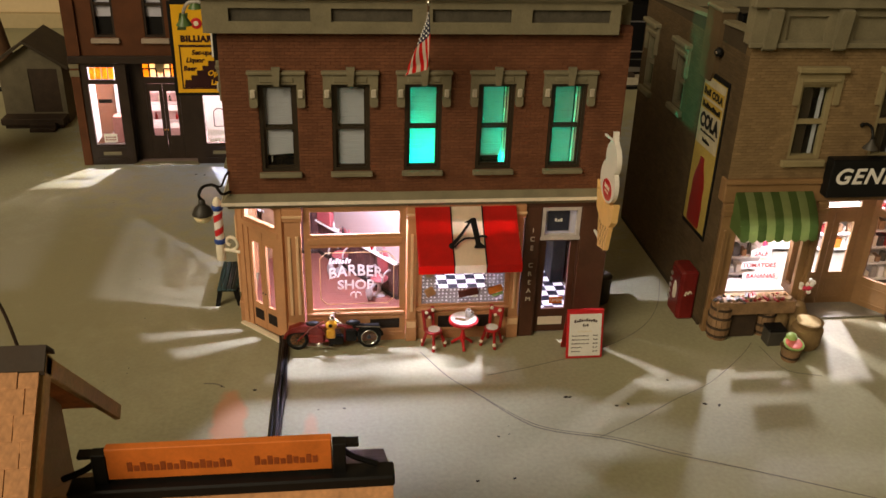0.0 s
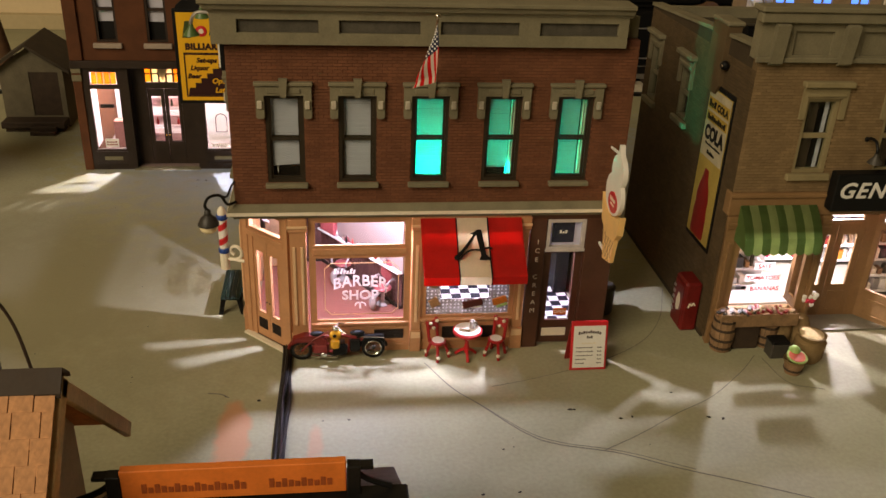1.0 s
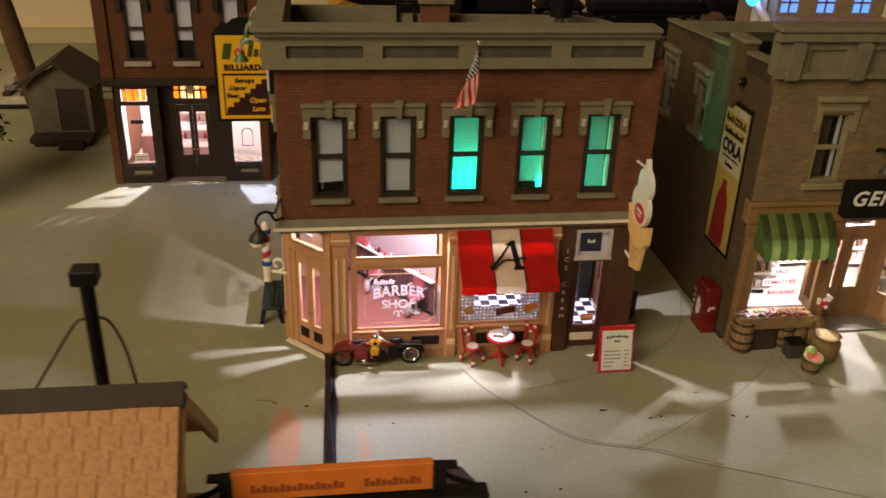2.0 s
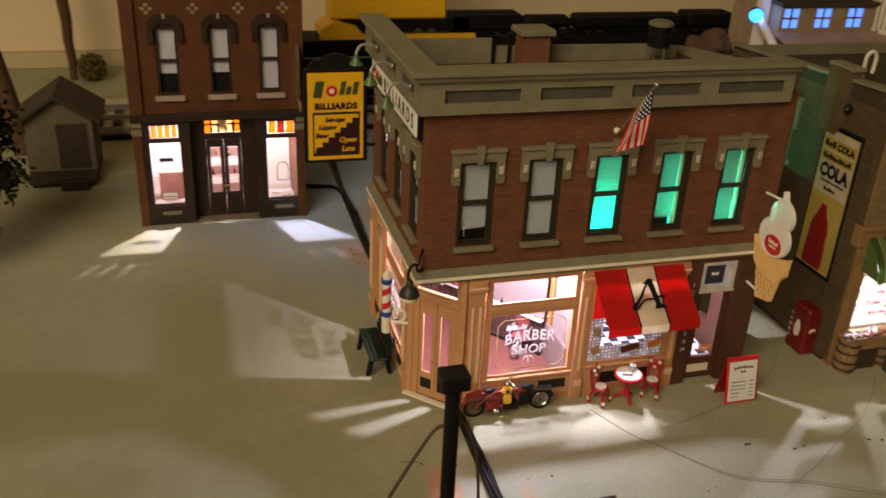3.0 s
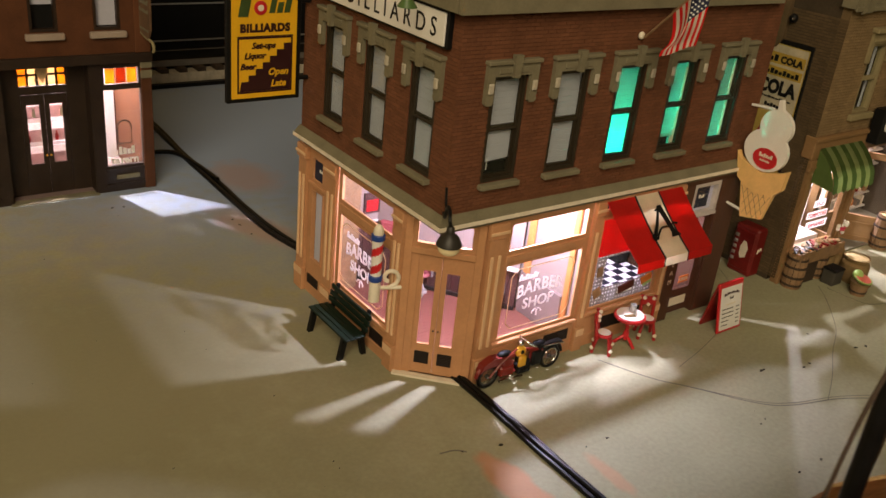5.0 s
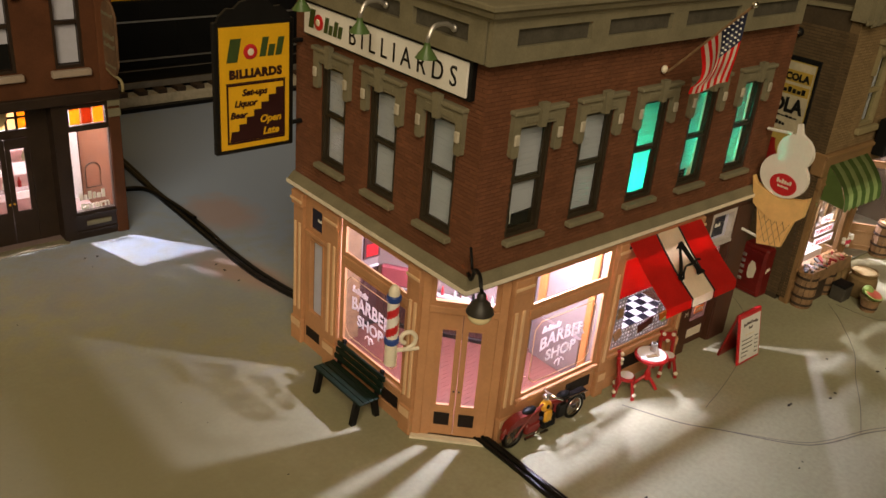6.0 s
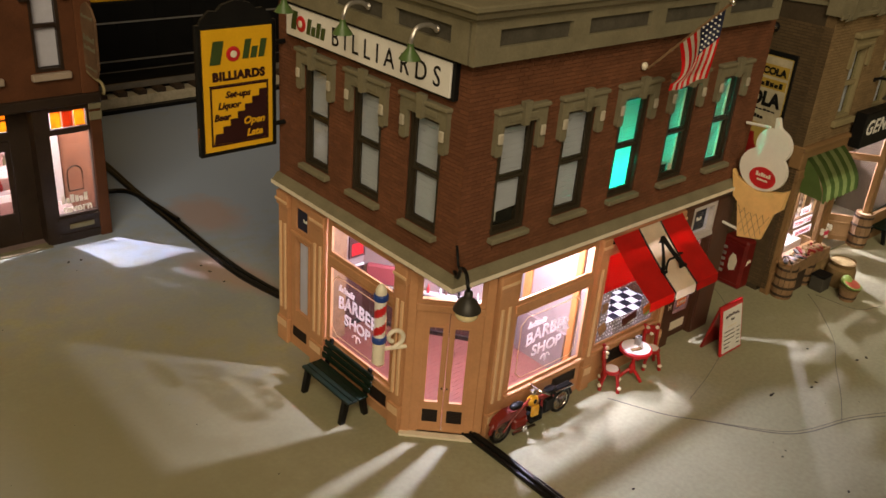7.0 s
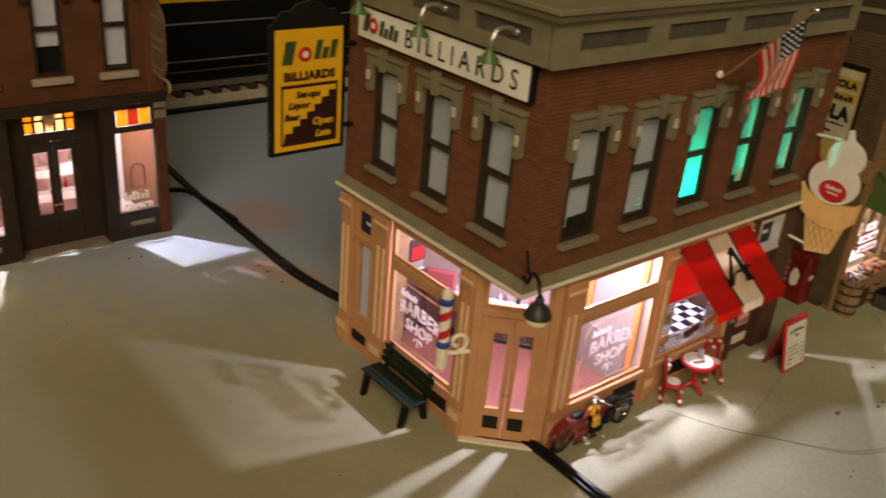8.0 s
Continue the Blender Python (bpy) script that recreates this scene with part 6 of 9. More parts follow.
def grocery_shell():
    holes = [(c - 0.85, c + 0.85, 9.75, 13.55) for c in G_WIN]
    bm = B()
    sheet(bm, 0, GW, 8.3, 15.45, holes, 0.0, 0.5)
    part("front_wall", bm, TAN_MORTAR, grocery, "tan brick wall", m=GF)
    shol = [(u - 0.75, u + 0.75, a, b) for u, a, b in G_SIDE]
    bm = B()
    sheet(bm, G_REAR, 24.0 - GY - 0.5, 0.0, 15.0, shol, 0.0, 0.5)
    slab(bm, [(G_REAR, 15.0), (24.0 - GY - 0.5, 15.0), (24.0 - GY - 0.5, 15.85)], 0.0, 0.5)
    part("side_wall", bm, SHADED_WALL, grocery, "tan brick side wall on the alley", m=GSIDE)
    bm = B()
    slab(bm, [(G_REAR, 15.01), (24.0 - GY - 0.5, 15.86), (24.0 - GY - 0.5, 16.04), (G_REAR, 15.19)], -0.12, 0.52)
    part("side_coping", bm, STONE, grocery, "olive sloping coping", m=GSIDE)
    for nm, box, mt in (("back_wall", (GX + 0.5, GX + GW, G_BACK - 0.5, G_BACK, 0, 15.0), STONE), ("far_wall", (GX + GW - 0.5, GX + GW, GY + 0.5, G_BACK - 0.5, 0, 15.0), SHADED_WALL), ("roof_deck", (GX + 0.5, GX + GW - 0.5, GY + 0.5, G_BACK - 0.5, 14.1, 14.4), ROOF_DARK), ("upper_floor", (GX + 0.5, GX + GW - 0.5, GY + 0.5, G_BACK - 0.5, 8.4, 8.6), INNER_WALL), ("grocery_floor", (GX + 0.5, GX + GW - 0.5, GY + 0.6, 12.0, 0.02, 0.12), mat("worn_grey_floor", (0.19, 0.18, 0.13), 0.7, 0.25, 150, 900, 0.1)), ("grocery_rear_partition", (GX + 0.5, GX + GW - 0.5, 12.0, 12.2, 0.02, 8.4), INNER_WHITE)):
        bm = B()
        bx(bm, *box)
        part(nm, bm, mt, grocery)
    args = (0.0, GW, 8.75, 15.4, holes, 0.0, 0.02, 0.46, 0.155, 0.024, (0.05, 2.2, 9.0, 14.8))
    _, whole = brickwork("front_brickwork", GF, args, TAN_BRICK, grocery, "tan brick courses")
    single_bricks(whole, GF, 0.0, 0.02, 0.46, 0.155, 0.024, TAN_BRICK, grocery)
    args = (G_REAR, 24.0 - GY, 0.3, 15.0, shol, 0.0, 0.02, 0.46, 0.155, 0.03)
    brickwork("side_brickwork", GSIDE, args, SHADED_BRICK, grocery, "tan brick courses coloured darker for the alley shade")
    for c in G_WIN:
        stone_window(GF, c, 9.75, 13.55, 0.85, grocery)
    for u, a, b in G_SIDE:
        stone_window(GSIDE, u, a, b, 0.75, grocery, STONE)
    # parapet with panels and brackets
    bm = B()
    sheet(bm, -0.25, GW, 15.45, 17.6, [(1.4, 3.3, 15.7, 16.8), (4.7, 7.9, 15.7, 16.8), (9.3, 12.4, 15.7, 16.8)], -0.3, -0.12)
    bx(bm, -0.25, GW, -0.12, 0.5, 15.45, 17.6)
    pp = part("parapet", bm, STONE, grocery, "moulded olive stone parapet", m=GF)
    for box in ((-0.35, GW, -0.42, -0.3, 15.35, 15.6, 0.04), (-0.5, GW, -0.62, -0.1, 17.2, 17.7, 0.06), (-0.6, GW, -0.75, 0.3, 17.7, 17.95, 0.05)):
        bm = B()
        bx(bm, *box)
        part("moulding", bm, STONE, pp, m=GF)
    for u in (0.6, 4.0, 8.6, 13.2):
        bm = B()
        slab(bm, [(0.3, 15.2), (0.55, 15.35), (0.75, 17.1), (0.3, 17.25)], -0.3, 0.3, GF @ Matrix(((0, 1, 0, u), (-1, 0, 0, 0), (0, 0, 1, 0), (0, 0, 0, 1))))
        part("bracket", bm, STONE, grocery)
    # belt over the shop front
    bm = B()
    bx(bm, -0.12, GW, -0.2, 0.5, 7.5, 8.72, 0.05)
    bx(bm, -0.2, GW, -0.32, -0.2, 8.5, 8.72, 0.04)
    part("belt_course", bm, GROCERY_WOOD, grocery, "brown painted belt course", m=GF)
    # display bay
    pilaster(GF, 0.05, 0.55, grocery, 1, GROCERY_WOOD, GROCERY_WOOD, 7.5, 1.4)
    bm = B()
    sheet(bm, 0.56, 5.1, 0.0, 7.5, [(1.0, 4.75, 1.85, 7.1)], 0.0, 0.25)
    bx(bm, 0.7, 5.0, -0.2, 0.0, 1.55, 1.8, 0.04)
    w = part("display_window", bm, GROCERY_WOOD, grocery, "brown display window", m=GF)
    bm = B()
    bx(bm, 1.0, 4.75, 0.1, 0.115, 1.85, 7.1)
    part("pane", bm, GLASS, w, m=GF).visible_shadow = False
    for body, u, z, wd, hh in (("SALE", 2.62, 4.28, 1.1, 0.42), ("TOMATOES", 2.64, 3.6, 1.98, 0.42), ("BANANAS", 2.84, 2.96, 2.05, 0.42)):
        bm = B()
        bx(bm, u - wd / 2, u + wd / 2, 0.06, 0.09, z, z + hh)
        part("paper_sign", bm, WHITE_FILM, w, "white paper sign", m=GF)
        text("lettering", body, 0.35, GF @ at(u, 0.055, z + 0.09), RED, w, 0.01, offset=0.008)
    pilaster(GF, 5.12, 5.5, grocery, 1, GROCERY_WOOD, GROCERY_WOOD, 7.5, 1.2)
    # recessed entry: left return, doors, slanted right return
    bm = B()
    sheet(bm, 0.0, 2.2, 0.0, 7.5, [(0.35, 1.85, 1.85, 7.1)], 0.0, 0.15)
    r = part("left_return", bm, GROCERY_WOOD, grocery, m=along(GX + 5.5, GY + 0.0, 0, 1))
    DO = along(GX + 5.5, GY + 2.2, 1, 0)
    bm = B()
    sheet(bm, 0.0, 4.3, 0.0, 7.5, [(0.6, 3.7, 0.05, 5.8), (0.8, 3.5, 6.1, 7.46)], 0.0, 0.2)
    fr = part("entry_frame", bm, GROCERY_WOOD, grocery, "brown double door frame", m=DO)
    bm = B()
    bx(bm, 0.8, 3.5, 0.1, 0.115, 6.15, 7.2)
    part("pane", bm, GLASS, fr, m=DO).visible_shadow = False
    bm = B()
    bx(bm, 0.95, 3.35, 0.2, 0.26, 6.3, 7.4)
    pc = part("shop_poster", bm, WHITE, fr, "white poster with red and blue writing", m=DO)
    bars("poster_bars", 1.5, 3.2, 6.55, 0.4, 6, DO @ at(0, 0.19, 0), PINK, fr)
    bars("poster_bars", 1.05, 1.4, 6.45, 0.55, 1, DO @ at(0, 0.19, 0), BLUE, fr)
    for a, b in ((0.6, 2.13), (2.17, 3.7)):
        bm = B()
        sheet(bm, a, b, 0.08, 5.78, [(a + 0.35, b - 0.35, 2.1, 5.2)], 0.04, 0.18)
        ring(bm, a + 0.25, b - 0.25, 0.45, 1.7, 0.08, 0.0, 0.04)
        d = part("door", bm, GROCERY_WOOD, grocery, "brown glazed door leaf", m=DO)
        bm = B()
        bx(bm, a + 0.35, b - 0.35, 0.1, 0.115, 2.1, 5.2)
        part("pane", bm, GLASS, d, m=DO).visible_shadow = False
    RR = along(GX + 9.8, GY + 2.2, 1.7, -2.2)
    rl = math.hypot(1.7, 2.2)
    bm = B()
    sheet(bm, 0.0, rl, 0.0, 7.5, [(0.3, rl - 0.3, 1.85, 5.6), (0.3, rl - 0.3, 6.0, 7.2)], 0.0, 0.2)
    ring(bm, 0.35, rl - 0.35, 0.35, 1.4, 0.1, -0.05, 0.0)
    rr = part("right_return", bm, GROCERY_WOOD, grocery, "slanted brown shop window", m=RR)
    for a, b in ((1.85, 5.6), (6.0, 7.2)):
        bm = B()
        bx(bm, 0.3, rl - 0.3, 0.1, 0.115, a, b)
        part("pane", bm, GLASS, rr, m=RR).visible_shadow = False
    bm = B()
    sheet(bm, 11.5, GW, 0.0, 7.5, [(12.1, 16.4, 1.85, 5.6), (12.1, 16.4, 6.0, 7.2)], 0.0, 0.25)
    rb = part("far_display_window", bm, GROCERY_WOOD, grocery, "brown display window", m=GF)
    for a, b in ((1.85, 5.6), (6.0, 7.2)):
        bm = B()
        bx(bm, 12.1, 16.4, 0.1, 0.115, a, b)
        part("pane", bm, GLASS, rb, m=GF).visible_shadow = False


grocery_shell()


def grocery_goods():
    rnd = random.Random(5)
    cols = (WHITE, OFFWHITE, STEEL, BARREL_WOOD, TIN, WHITE, OFFWHITE, STEEL, WOOD, ORANGE, PINK, DARK_RED)
    for x0, x1, y in ((25.18, 29.18, 3.6), (25.18, 29.18, 7.4), (30.58, 34.08, 8.8), (35.18, 40.9, 4.4), (35.18, 40.9, 8.4)):
        s = thing("goods_shelf", ((x0 + x1) / 2, y, 0.12), "white grocery shelf full of coloured goods", "shelf", "shelves in the grocery")
        bm = B()
        bx(bm, x0, x1, y + 0.55, y + 0.65, 0.12, 5.6)
        part("back_panel", bm, INNER_WHITE, s)
        for k in range(5):
            z = 0.4 + 1.05 * k
            bm = B()
            bx(bm, x0, x1, y - 0.3, y + 0.55, z, z + 0.1)
            part("shelf_board", bm, WHITE, s)
            x = x0 + 0.1
            while x < x1 - 0.5:
                w, h = rnd.uniform(0.22, 0.5), rnd.uniform(0.35, 0.8)
                bm = B()
                if rnd.random() < 0.35:
                    lathe(bm, (x + w / 2, y + 0.1, z + 0.1), [(w / 2, 0), (w / 2, h * 0.9), (w / 2.4, h)], 10)
                else:
                    bx(bm, x, x + w, y - 0.2, y + 0.4, z + 0.1, z + 0.1 + h, 0.02)
                part("box", bm, rnd.choice(cols), s)
                x += w + rnd.uniform(0.03, 0.12)
    bm = B()
    t = thing("display_ledge", (27.08, 1.3, 0.12), "white display ledge behind the window", "ledge")
    bx(bm, 25.18, 29.08, 0.7, 2.2, 0.12, 1.9, 0.04)
    part("ledge", bm, INNER_WHITE, t)


grocery_goods()


def green_awning():
    a = thing("awning", (27.4, 0.2, 7.9), "green striped canvas awning with a scalloped edge", "awning")
    u0, u1 = 0.45, 4.5
    n = 9
    for k in range(n):
        x0, x1 = u0 + (u1 - u0) * k / n, u0 + (u1 - u0) * (k + 1) / n
        bm = B()
        m_ = 4
        prof = [(-0.22, 8.1), (-0.65, 7.76), (-1.1, 7.28), (-1.42, 6.78), (-1.5, 6.5), (-1.56, 6.05)]
        rows = []
        for i, (y, z) in enumerate(prof):
            rows.append([bm.verts.new((x0 + (x1 - x0) * j / m_, y, z - (0.13 * math.sin(math.pi * j / m_) if i == len(prof) - 1 else 0) + (0.03 * math.sin(math.pi * j / m_) if 0 < i < 4 else 0))) for j in range(m_ + 1)])
        for p, q in zip(rows, rows[1:]):
            for j in range(m_):
                bm.faces.new((p[j], p[j + 1], q[j + 1], q[j]))
        bmesh.ops.solidify(bm, geom=bm.faces[:], thickness=0.04)
        part("canvas", bm, PALE_GREEN_CANVAS if k % 2 else GREEN_CANVAS, a, ("pale green" if k % 2 else "green") + " canvas strip", m=GF)
    for u in (u0 + 0.02, u1 - 0.02):
        bm = B()
        slab(bm, [(0.22, 8.05), (0.65, 7.72), (1.1, 7.24), (1.46, 6.5), (1.5, 6.1), (0.22, 6.2)], -0.015, 0.015, GF @ Matrix(((0, 1, 0, u), (-1, 0, 0, 0), (0, 0, 1, 0), (0, 0, 0, 1))))
        part("side_cheek", bm, GREEN_CANVAS, a)


green_awning()


def general_sign():
    s = thing("store_sign", (35.5, -0.2, 8.3), "black store signboard with white slanted capitals", "sign")
    m = along(GX, -0.62, 1, 0)
    bm = B()
    bx(bm, 4.85, 16.6, -0.35, 0.33, 7.98, 9.98, 0.05)
    part("board", bm, BLACK, s, m=m)
    text("lettering", "GENERAL", 1.14, m @ at(5.05, -0.36, 8.74), WHITE, s, 0.03, shear=0.22, offset=0.025, align="LEFT", space=1.14)
    for u in (6.4, 11.0):
        gooseneck(None, m @ at(u, 0.5, 11.5), TIN, BLACK, "black swan-neck lamp over the store sign", "lamps over the store sign")


general_sign()


def cola_sign():
    s = thing("cola_poster", (GX, 3.2, 4.8), "tall yellow cola poster with a red bottle", "sign")
    m = along(GX - 0.06, 4.3, 0, -1)
    bm = B()
    bx(bm, -0.1, 3.0, -0.04, 0.05, 4.6, 13.15, 0.02)
    part("backing", bm, BLACK, s, m=m)
    bm = B()
    bx(bm, 0.05, 2.85, -0.06, -0.04, 4.85, 12.9)
    part("paper", bm, mat("yellow_poster_paper", (0.42, 0.31, 0.07), 0.8, 0.25, 60, 700, 0.05), s, "faded yellow paper", m=m)
    mm = m @ at(0, -0.062, 0)
    white = mat("faded_white_paper", (0.44, 0.39, 0.27), 0.8, 0.3, 120, 900, 0.05)
    band = mat("faded_yellow_band", (0.40, 0.27, 0.04), 0.8)
    bm = B()
    sheet(bm, 0.1, 2.8, 9.3, 12.85, [], -0.01, 0.0)
    part("white_field", bm, white, s, m=mm)
    for z0, z1 in ((11.85, 12.45), (11.2, 11.7)):
        bm = B()
        bx(bm, 0.15, 2.75, -0.02, -0.01, z0, z1)
        part("band", bm, band, s, "yellow band", m=mm)
    text("lettering", "COLA", 0.5, mm @ at(1.95, -0.022, 11.95), BLACK, s, 0.01, offset=0.03)
    bars("small_bars", 0.25, 1.15, 11.97, 0.36, 3, mm @ at(0, -0.022, 0), BLACK, s)
    bars("small_bars", 0.3, 2.6, 11.3, 0.3, 9, mm @ at(0, -0.022, 0), BLACK, s)
    text("lettering", "COLA", 1.0, mm @ at(1.45, -0.022, 10.3), BLACK, s, 0.01, offset=0.055, stretch=0.86)
    bars("small_bars", 0.55, 2.5, 10.0, 0.12, 8, mm @ at(0, -0.022, 0), BLACK, s)
    bars("small_bars", 0.95, 1.9, 9.55, 0.22, 5, mm @ at(0, -0.022, 0), BLACK, s)
    bm = B()
    lathe(bm, (0, 0, 0), [(0.78, 0), (0.84, 0.2), (0.84, 1.3), (0.74, 1.9), (0.78, 2.4), (0.62, 3.0), (0.34, 3.55), (0.26, 3.95), (0.27, 4.05)], 16, m=mm @ at(1.35, -0.01, 4.95) @ Matrix.Diagonal((1, 0.06, 0.94, 1)))
    part("bottle", bm, DARK_RED, s, "dark red painted bottle")


cola_sign()


def cola_machine():
    c = thing("drinks_machine", (23.53, 2.1, 0), "dark red drinks machine against the alley wall", "drinks machine")
    bm = B()
    bx(bm, 23.3, 24.24, 0.98, 2.55, 0.0, 2.95, 0.12)
    part("cabinet", bm, MACHINE_RED, c)
    m = along(23.29, 2.5, 0, -1)
    bm = B()
    bx(bm, 0.12, 1.4, -0.05, 0.02, 0.3, 2.7, 0.04)
    part("door_panel", bm, MACHINE_RED, c, m=m)
    bm = B()
    slab(bm, [(0.75, 1.0), (1.05, 1.15), (1.1, 1.7), (0.95, 2.05), (0.75, 2.1), (0.6, 1.7), (0.62, 1.2)], -0.065, -0.05)
    part("white_badge", bm, OFFWHITE, c, "torn white badge", m=m)
    for k in range(5):
        bm = B()
        bx(bm, 0.14, 0.38, -0.12, -0.05, 0.75 + 0.36 * k, 0.95 + 0.36 * k, 0.03)
        part("bottle_slot", bm, STEEL, c, m=m)
    bm = B()
    tube(bm, curve_pts([(23.58, 0.97, 1.5), (23.63, 0.97, 1.75), (23.74, 0.97, 1.6), (23.82, 0.97, 1.78), (23.94, 0.97, 1.62)], 4), 0.04, 6)
    part("script_mark", bm, OFFWHITE, c)


cola_machine()


def barrel(x, y, h=2.0, r=0.62, label="small wooden barrel with dark hoops", top=BARREL_WOOD):
    b = thing("barrel", (x, y, 0), label, "barrel", "barrels at the grocery")
    n = 14
    for k in range(n):
        a0, a1 = 2 * math.pi * k / n + 0.02, 2 * math.pi * (k + 1) / n - 0.02
        bm = B()
        rows = []
        for t in (0, 0.25, 0.5, 0.75, 1.0):
            rr = r * (0.86 + 0.14 * math.sin(math.pi * t))
            rows.append([bm.verts.new((x + q * math.cos(a), y + q * math.sin(a), h * t)) for a, q in ((a0, rr), (a1, rr), (a1, rr - 0.07), (a0, rr - 0.07))])
        for p, q in zip(rows, rows[1:]):
            for j in range(4):
                bm.faces.new((p[j], p[(j + 1) % 4], q[(j + 1) % 4], q[j]))
        bm.faces.new(rows[0])
        bm.faces.new(rows[-1])
        part("stave", bm, BARREL_WOOD, b)
    for t in (0.12, 0.36, 0.66, 0.9):
        bm = B()
        rr = r * (0.86 + 0.14 * math.sin(math.pi * t)) + 0.015
        lathe(bm, (x, y, h * t - 0.06), [(rr - 0.02, 0), (rr + 0.02, 0.0), (rr + 0.02, 0.12), (rr - 0.02, 0.12)], 20)
        part("hoop", bm, DARK_WOOD, b)
    bm = B()
    cyl(bm, (x, y, h - 0.2), r * 0.82, 0.1, seg=16)
    part("head", bm, top, b)
    return b


def grocery_front():
    barrel(24.93, -0.75)
    barrel(27.53, -0.55, 1.9, 0.55)
    barrel(35.58, 0.0, 2.3, 0.62, "wooden barrel before the grocery door", GRAIN)
    c = thing("produce_stand", (26.18, -0.6, 0), "rough wooden produce stand with goods on top", "stand")
    bm = B()
    bx(bm, 25.48, 26.93, -0.95, 0.05, 0.0, 1.45, 0.06)
    part("crate", bm, DARK_WOOD, c)
    for k in range(3):
        bm = B()
        bx(bm, 24.48, 28.78, -1.15 + 0.42 * k, -0.78 + 0.42 * k, 1.98, 2.14, 0.03)
        part("plank", bm, WOOD, c)
    bm = B()
    bx(bm, 24.48, 28.78, -1.2, -1.1, 1.5, 2.25, 0.03)
    part("front_board", bm, BARREL_WOOD, c)
    rnd = random.Random(9)
    mats = (WHITE, STEEL, DARK_RED, OFFWHITE, GRAIN, CHROME, YELLOW_PLAS, ORANGE, WHITE)
    for k in range(26):
        x = 24.63 + 0.155 * k
        g = thing("produce", (x, -0.65, 2.14), "small heap of produce on the stand", "produce", "produce on the stand")
        bm = B()
        mt = (TIN, GREY_FLOOR, BARREL_WOOD)[k % 3] if k < 7 else ((DARK_RED, BURLAP, TIN)[k % 3] if k < 13 else (BURLAP, BARREL_WOOD, DARK_RED)[k % 3])
        bx(bm, -0.28, 0.28, -0.1, 0.1, 0, 0.12, 0.03, m=at(x, rnd.uniform(-0.95, -0.35), 2.15, 0, rnd.uniform(-12, 12), rnd.uniform(20, 110)))
        ball(bm, (x + rnd.uniform(-0.1, 0.1), rnd.uniform(-1.0, -0.3), 2.22), 0.09, seg=8)
        part("piece", bm, mt, g)
    b = thing("trunk", (27.58, -1.6, 0), "small black trunk on the ground", "trunk")
    bm = B()
    bx(bm, 27.18, 28.13, -2.0, -1.2, 0.0, 0.85, 0.05)
    part("body", bm, TIN, b)
    bm = B()
    bx(bm, 27.15, 28.16, -2.03, -1.17, 0.85, 1.0, 0.05)
    part("lid", bm, BLACK, b)
    for x, y, r, h, full in ((29.23, -1.95, 0.8, 1.5, True), (28.33, -0.6, 0.5, 1.6, False), (29.33, -0.55, 0.6, 1.85, False)):
        s = thing("sack", (x, y, 0), "open burlap sack of grain" if full else "closed lumpy burlap sack", "sack", "sacks at the grocery")
        bm = B()
        lathe(bm, (x, y, 0), [(r * 0.85, 0), (r * 1.02, 0.3), (r, 1.1), (r * 0.82, h - 0.25), (r * 0.95, h), (r * 0.8, h - 0.02)] if full else [(r * 0.85, 0), (r * 1.05, 0.4), (r, 1.0), (r * 0.6, h - 0.1), (r * 0.2, h)], 16)
        for v in bm.verts:
            v.co += Vector((noise.noise(v.co * 1.7), noise.noise(v.co * 1.9 + Vector((5, 0, 0))), noise.noise(v.co * 1.5) * 0.7)) * 0.12
            v.co.z = max(0.0, v.co.z)
        part("bag", bm, BURLAP, s, smooth=True)
        if full:
            bm = B()
            ball(bm, (x, y, h - 0.06), r * 0.86, sz=0.16, seg=16)
            part("grain", bm, GRAIN, s)
    k = thing("melon_basket", (27.83, -3.2, 0), "small basket with cut watermelon and green melon", "basket")
    bm = B()
    lathe(bm, (27.83, -3.2, 0), [(0.4, 0), (0.54, 0.8), (0.48, 0.8), (0.36, 0.08)], 18)
    part("basket", bm, BARREL_WOOD, k)
    for z, r in ((0.2, 0.435), (0.7, 0.525)):
        bm = B()
        lathe(bm, (27.83, -3.2, z), [(r, 0), (r + 0.04, 0.0), (r + 0.05, 0.1), (r, 0.1)], 18)
        part("band", bm, BURLAP if z > 0.5 else DARK_WOOD, k)
    bm = B()
    lathe(bm, (0, 0, 0), [(0.15, -0.24), (0.45, -0.04), (0.53, 0.1), (0.47, 0.11)], 20, m=at(27.83, -3.28, 0.92, 14, 0, 0))
    ml = part("cut_melon", bm, MELON, k, smooth=True)
    bm = B()
    lathe(bm, (0, 0, 0), [(0.47, 0.1), (0.42, 0.115)], 20, m=at(27.83, -3.28, 0.92, 14, 0, 0))
    part("rind", bm, GRAIN, ml, "pale rind")
    bm = B()
    lathe(bm, (0, 0, 0), [(0.42, 0.1), (0.42, 0.135)], 20, m=at(27.83, -3.28, 0.92, 14, 0, 0))
    part("flesh", bm, MELON_RED, ml)
    bm = B()
    ball(bm, (27.88, -2.9, 1.08), 0.3, seg=16)
    part("whole_melon", bm, MELON, k, smooth=True)
    f = thing("gumball_machine", (29.73, -0.1, 0), "small stand with pink and white sweets", "sweet stand")
    bm = B()
    cyl(bm, (29.73, -0.1, 0), 0.28, 0.1)
    cyl(bm, (29.73, -0.1, 0.1), 0.09, 2.0)
    part("post", bm, DARK_WOOD, f)
    bm = B()
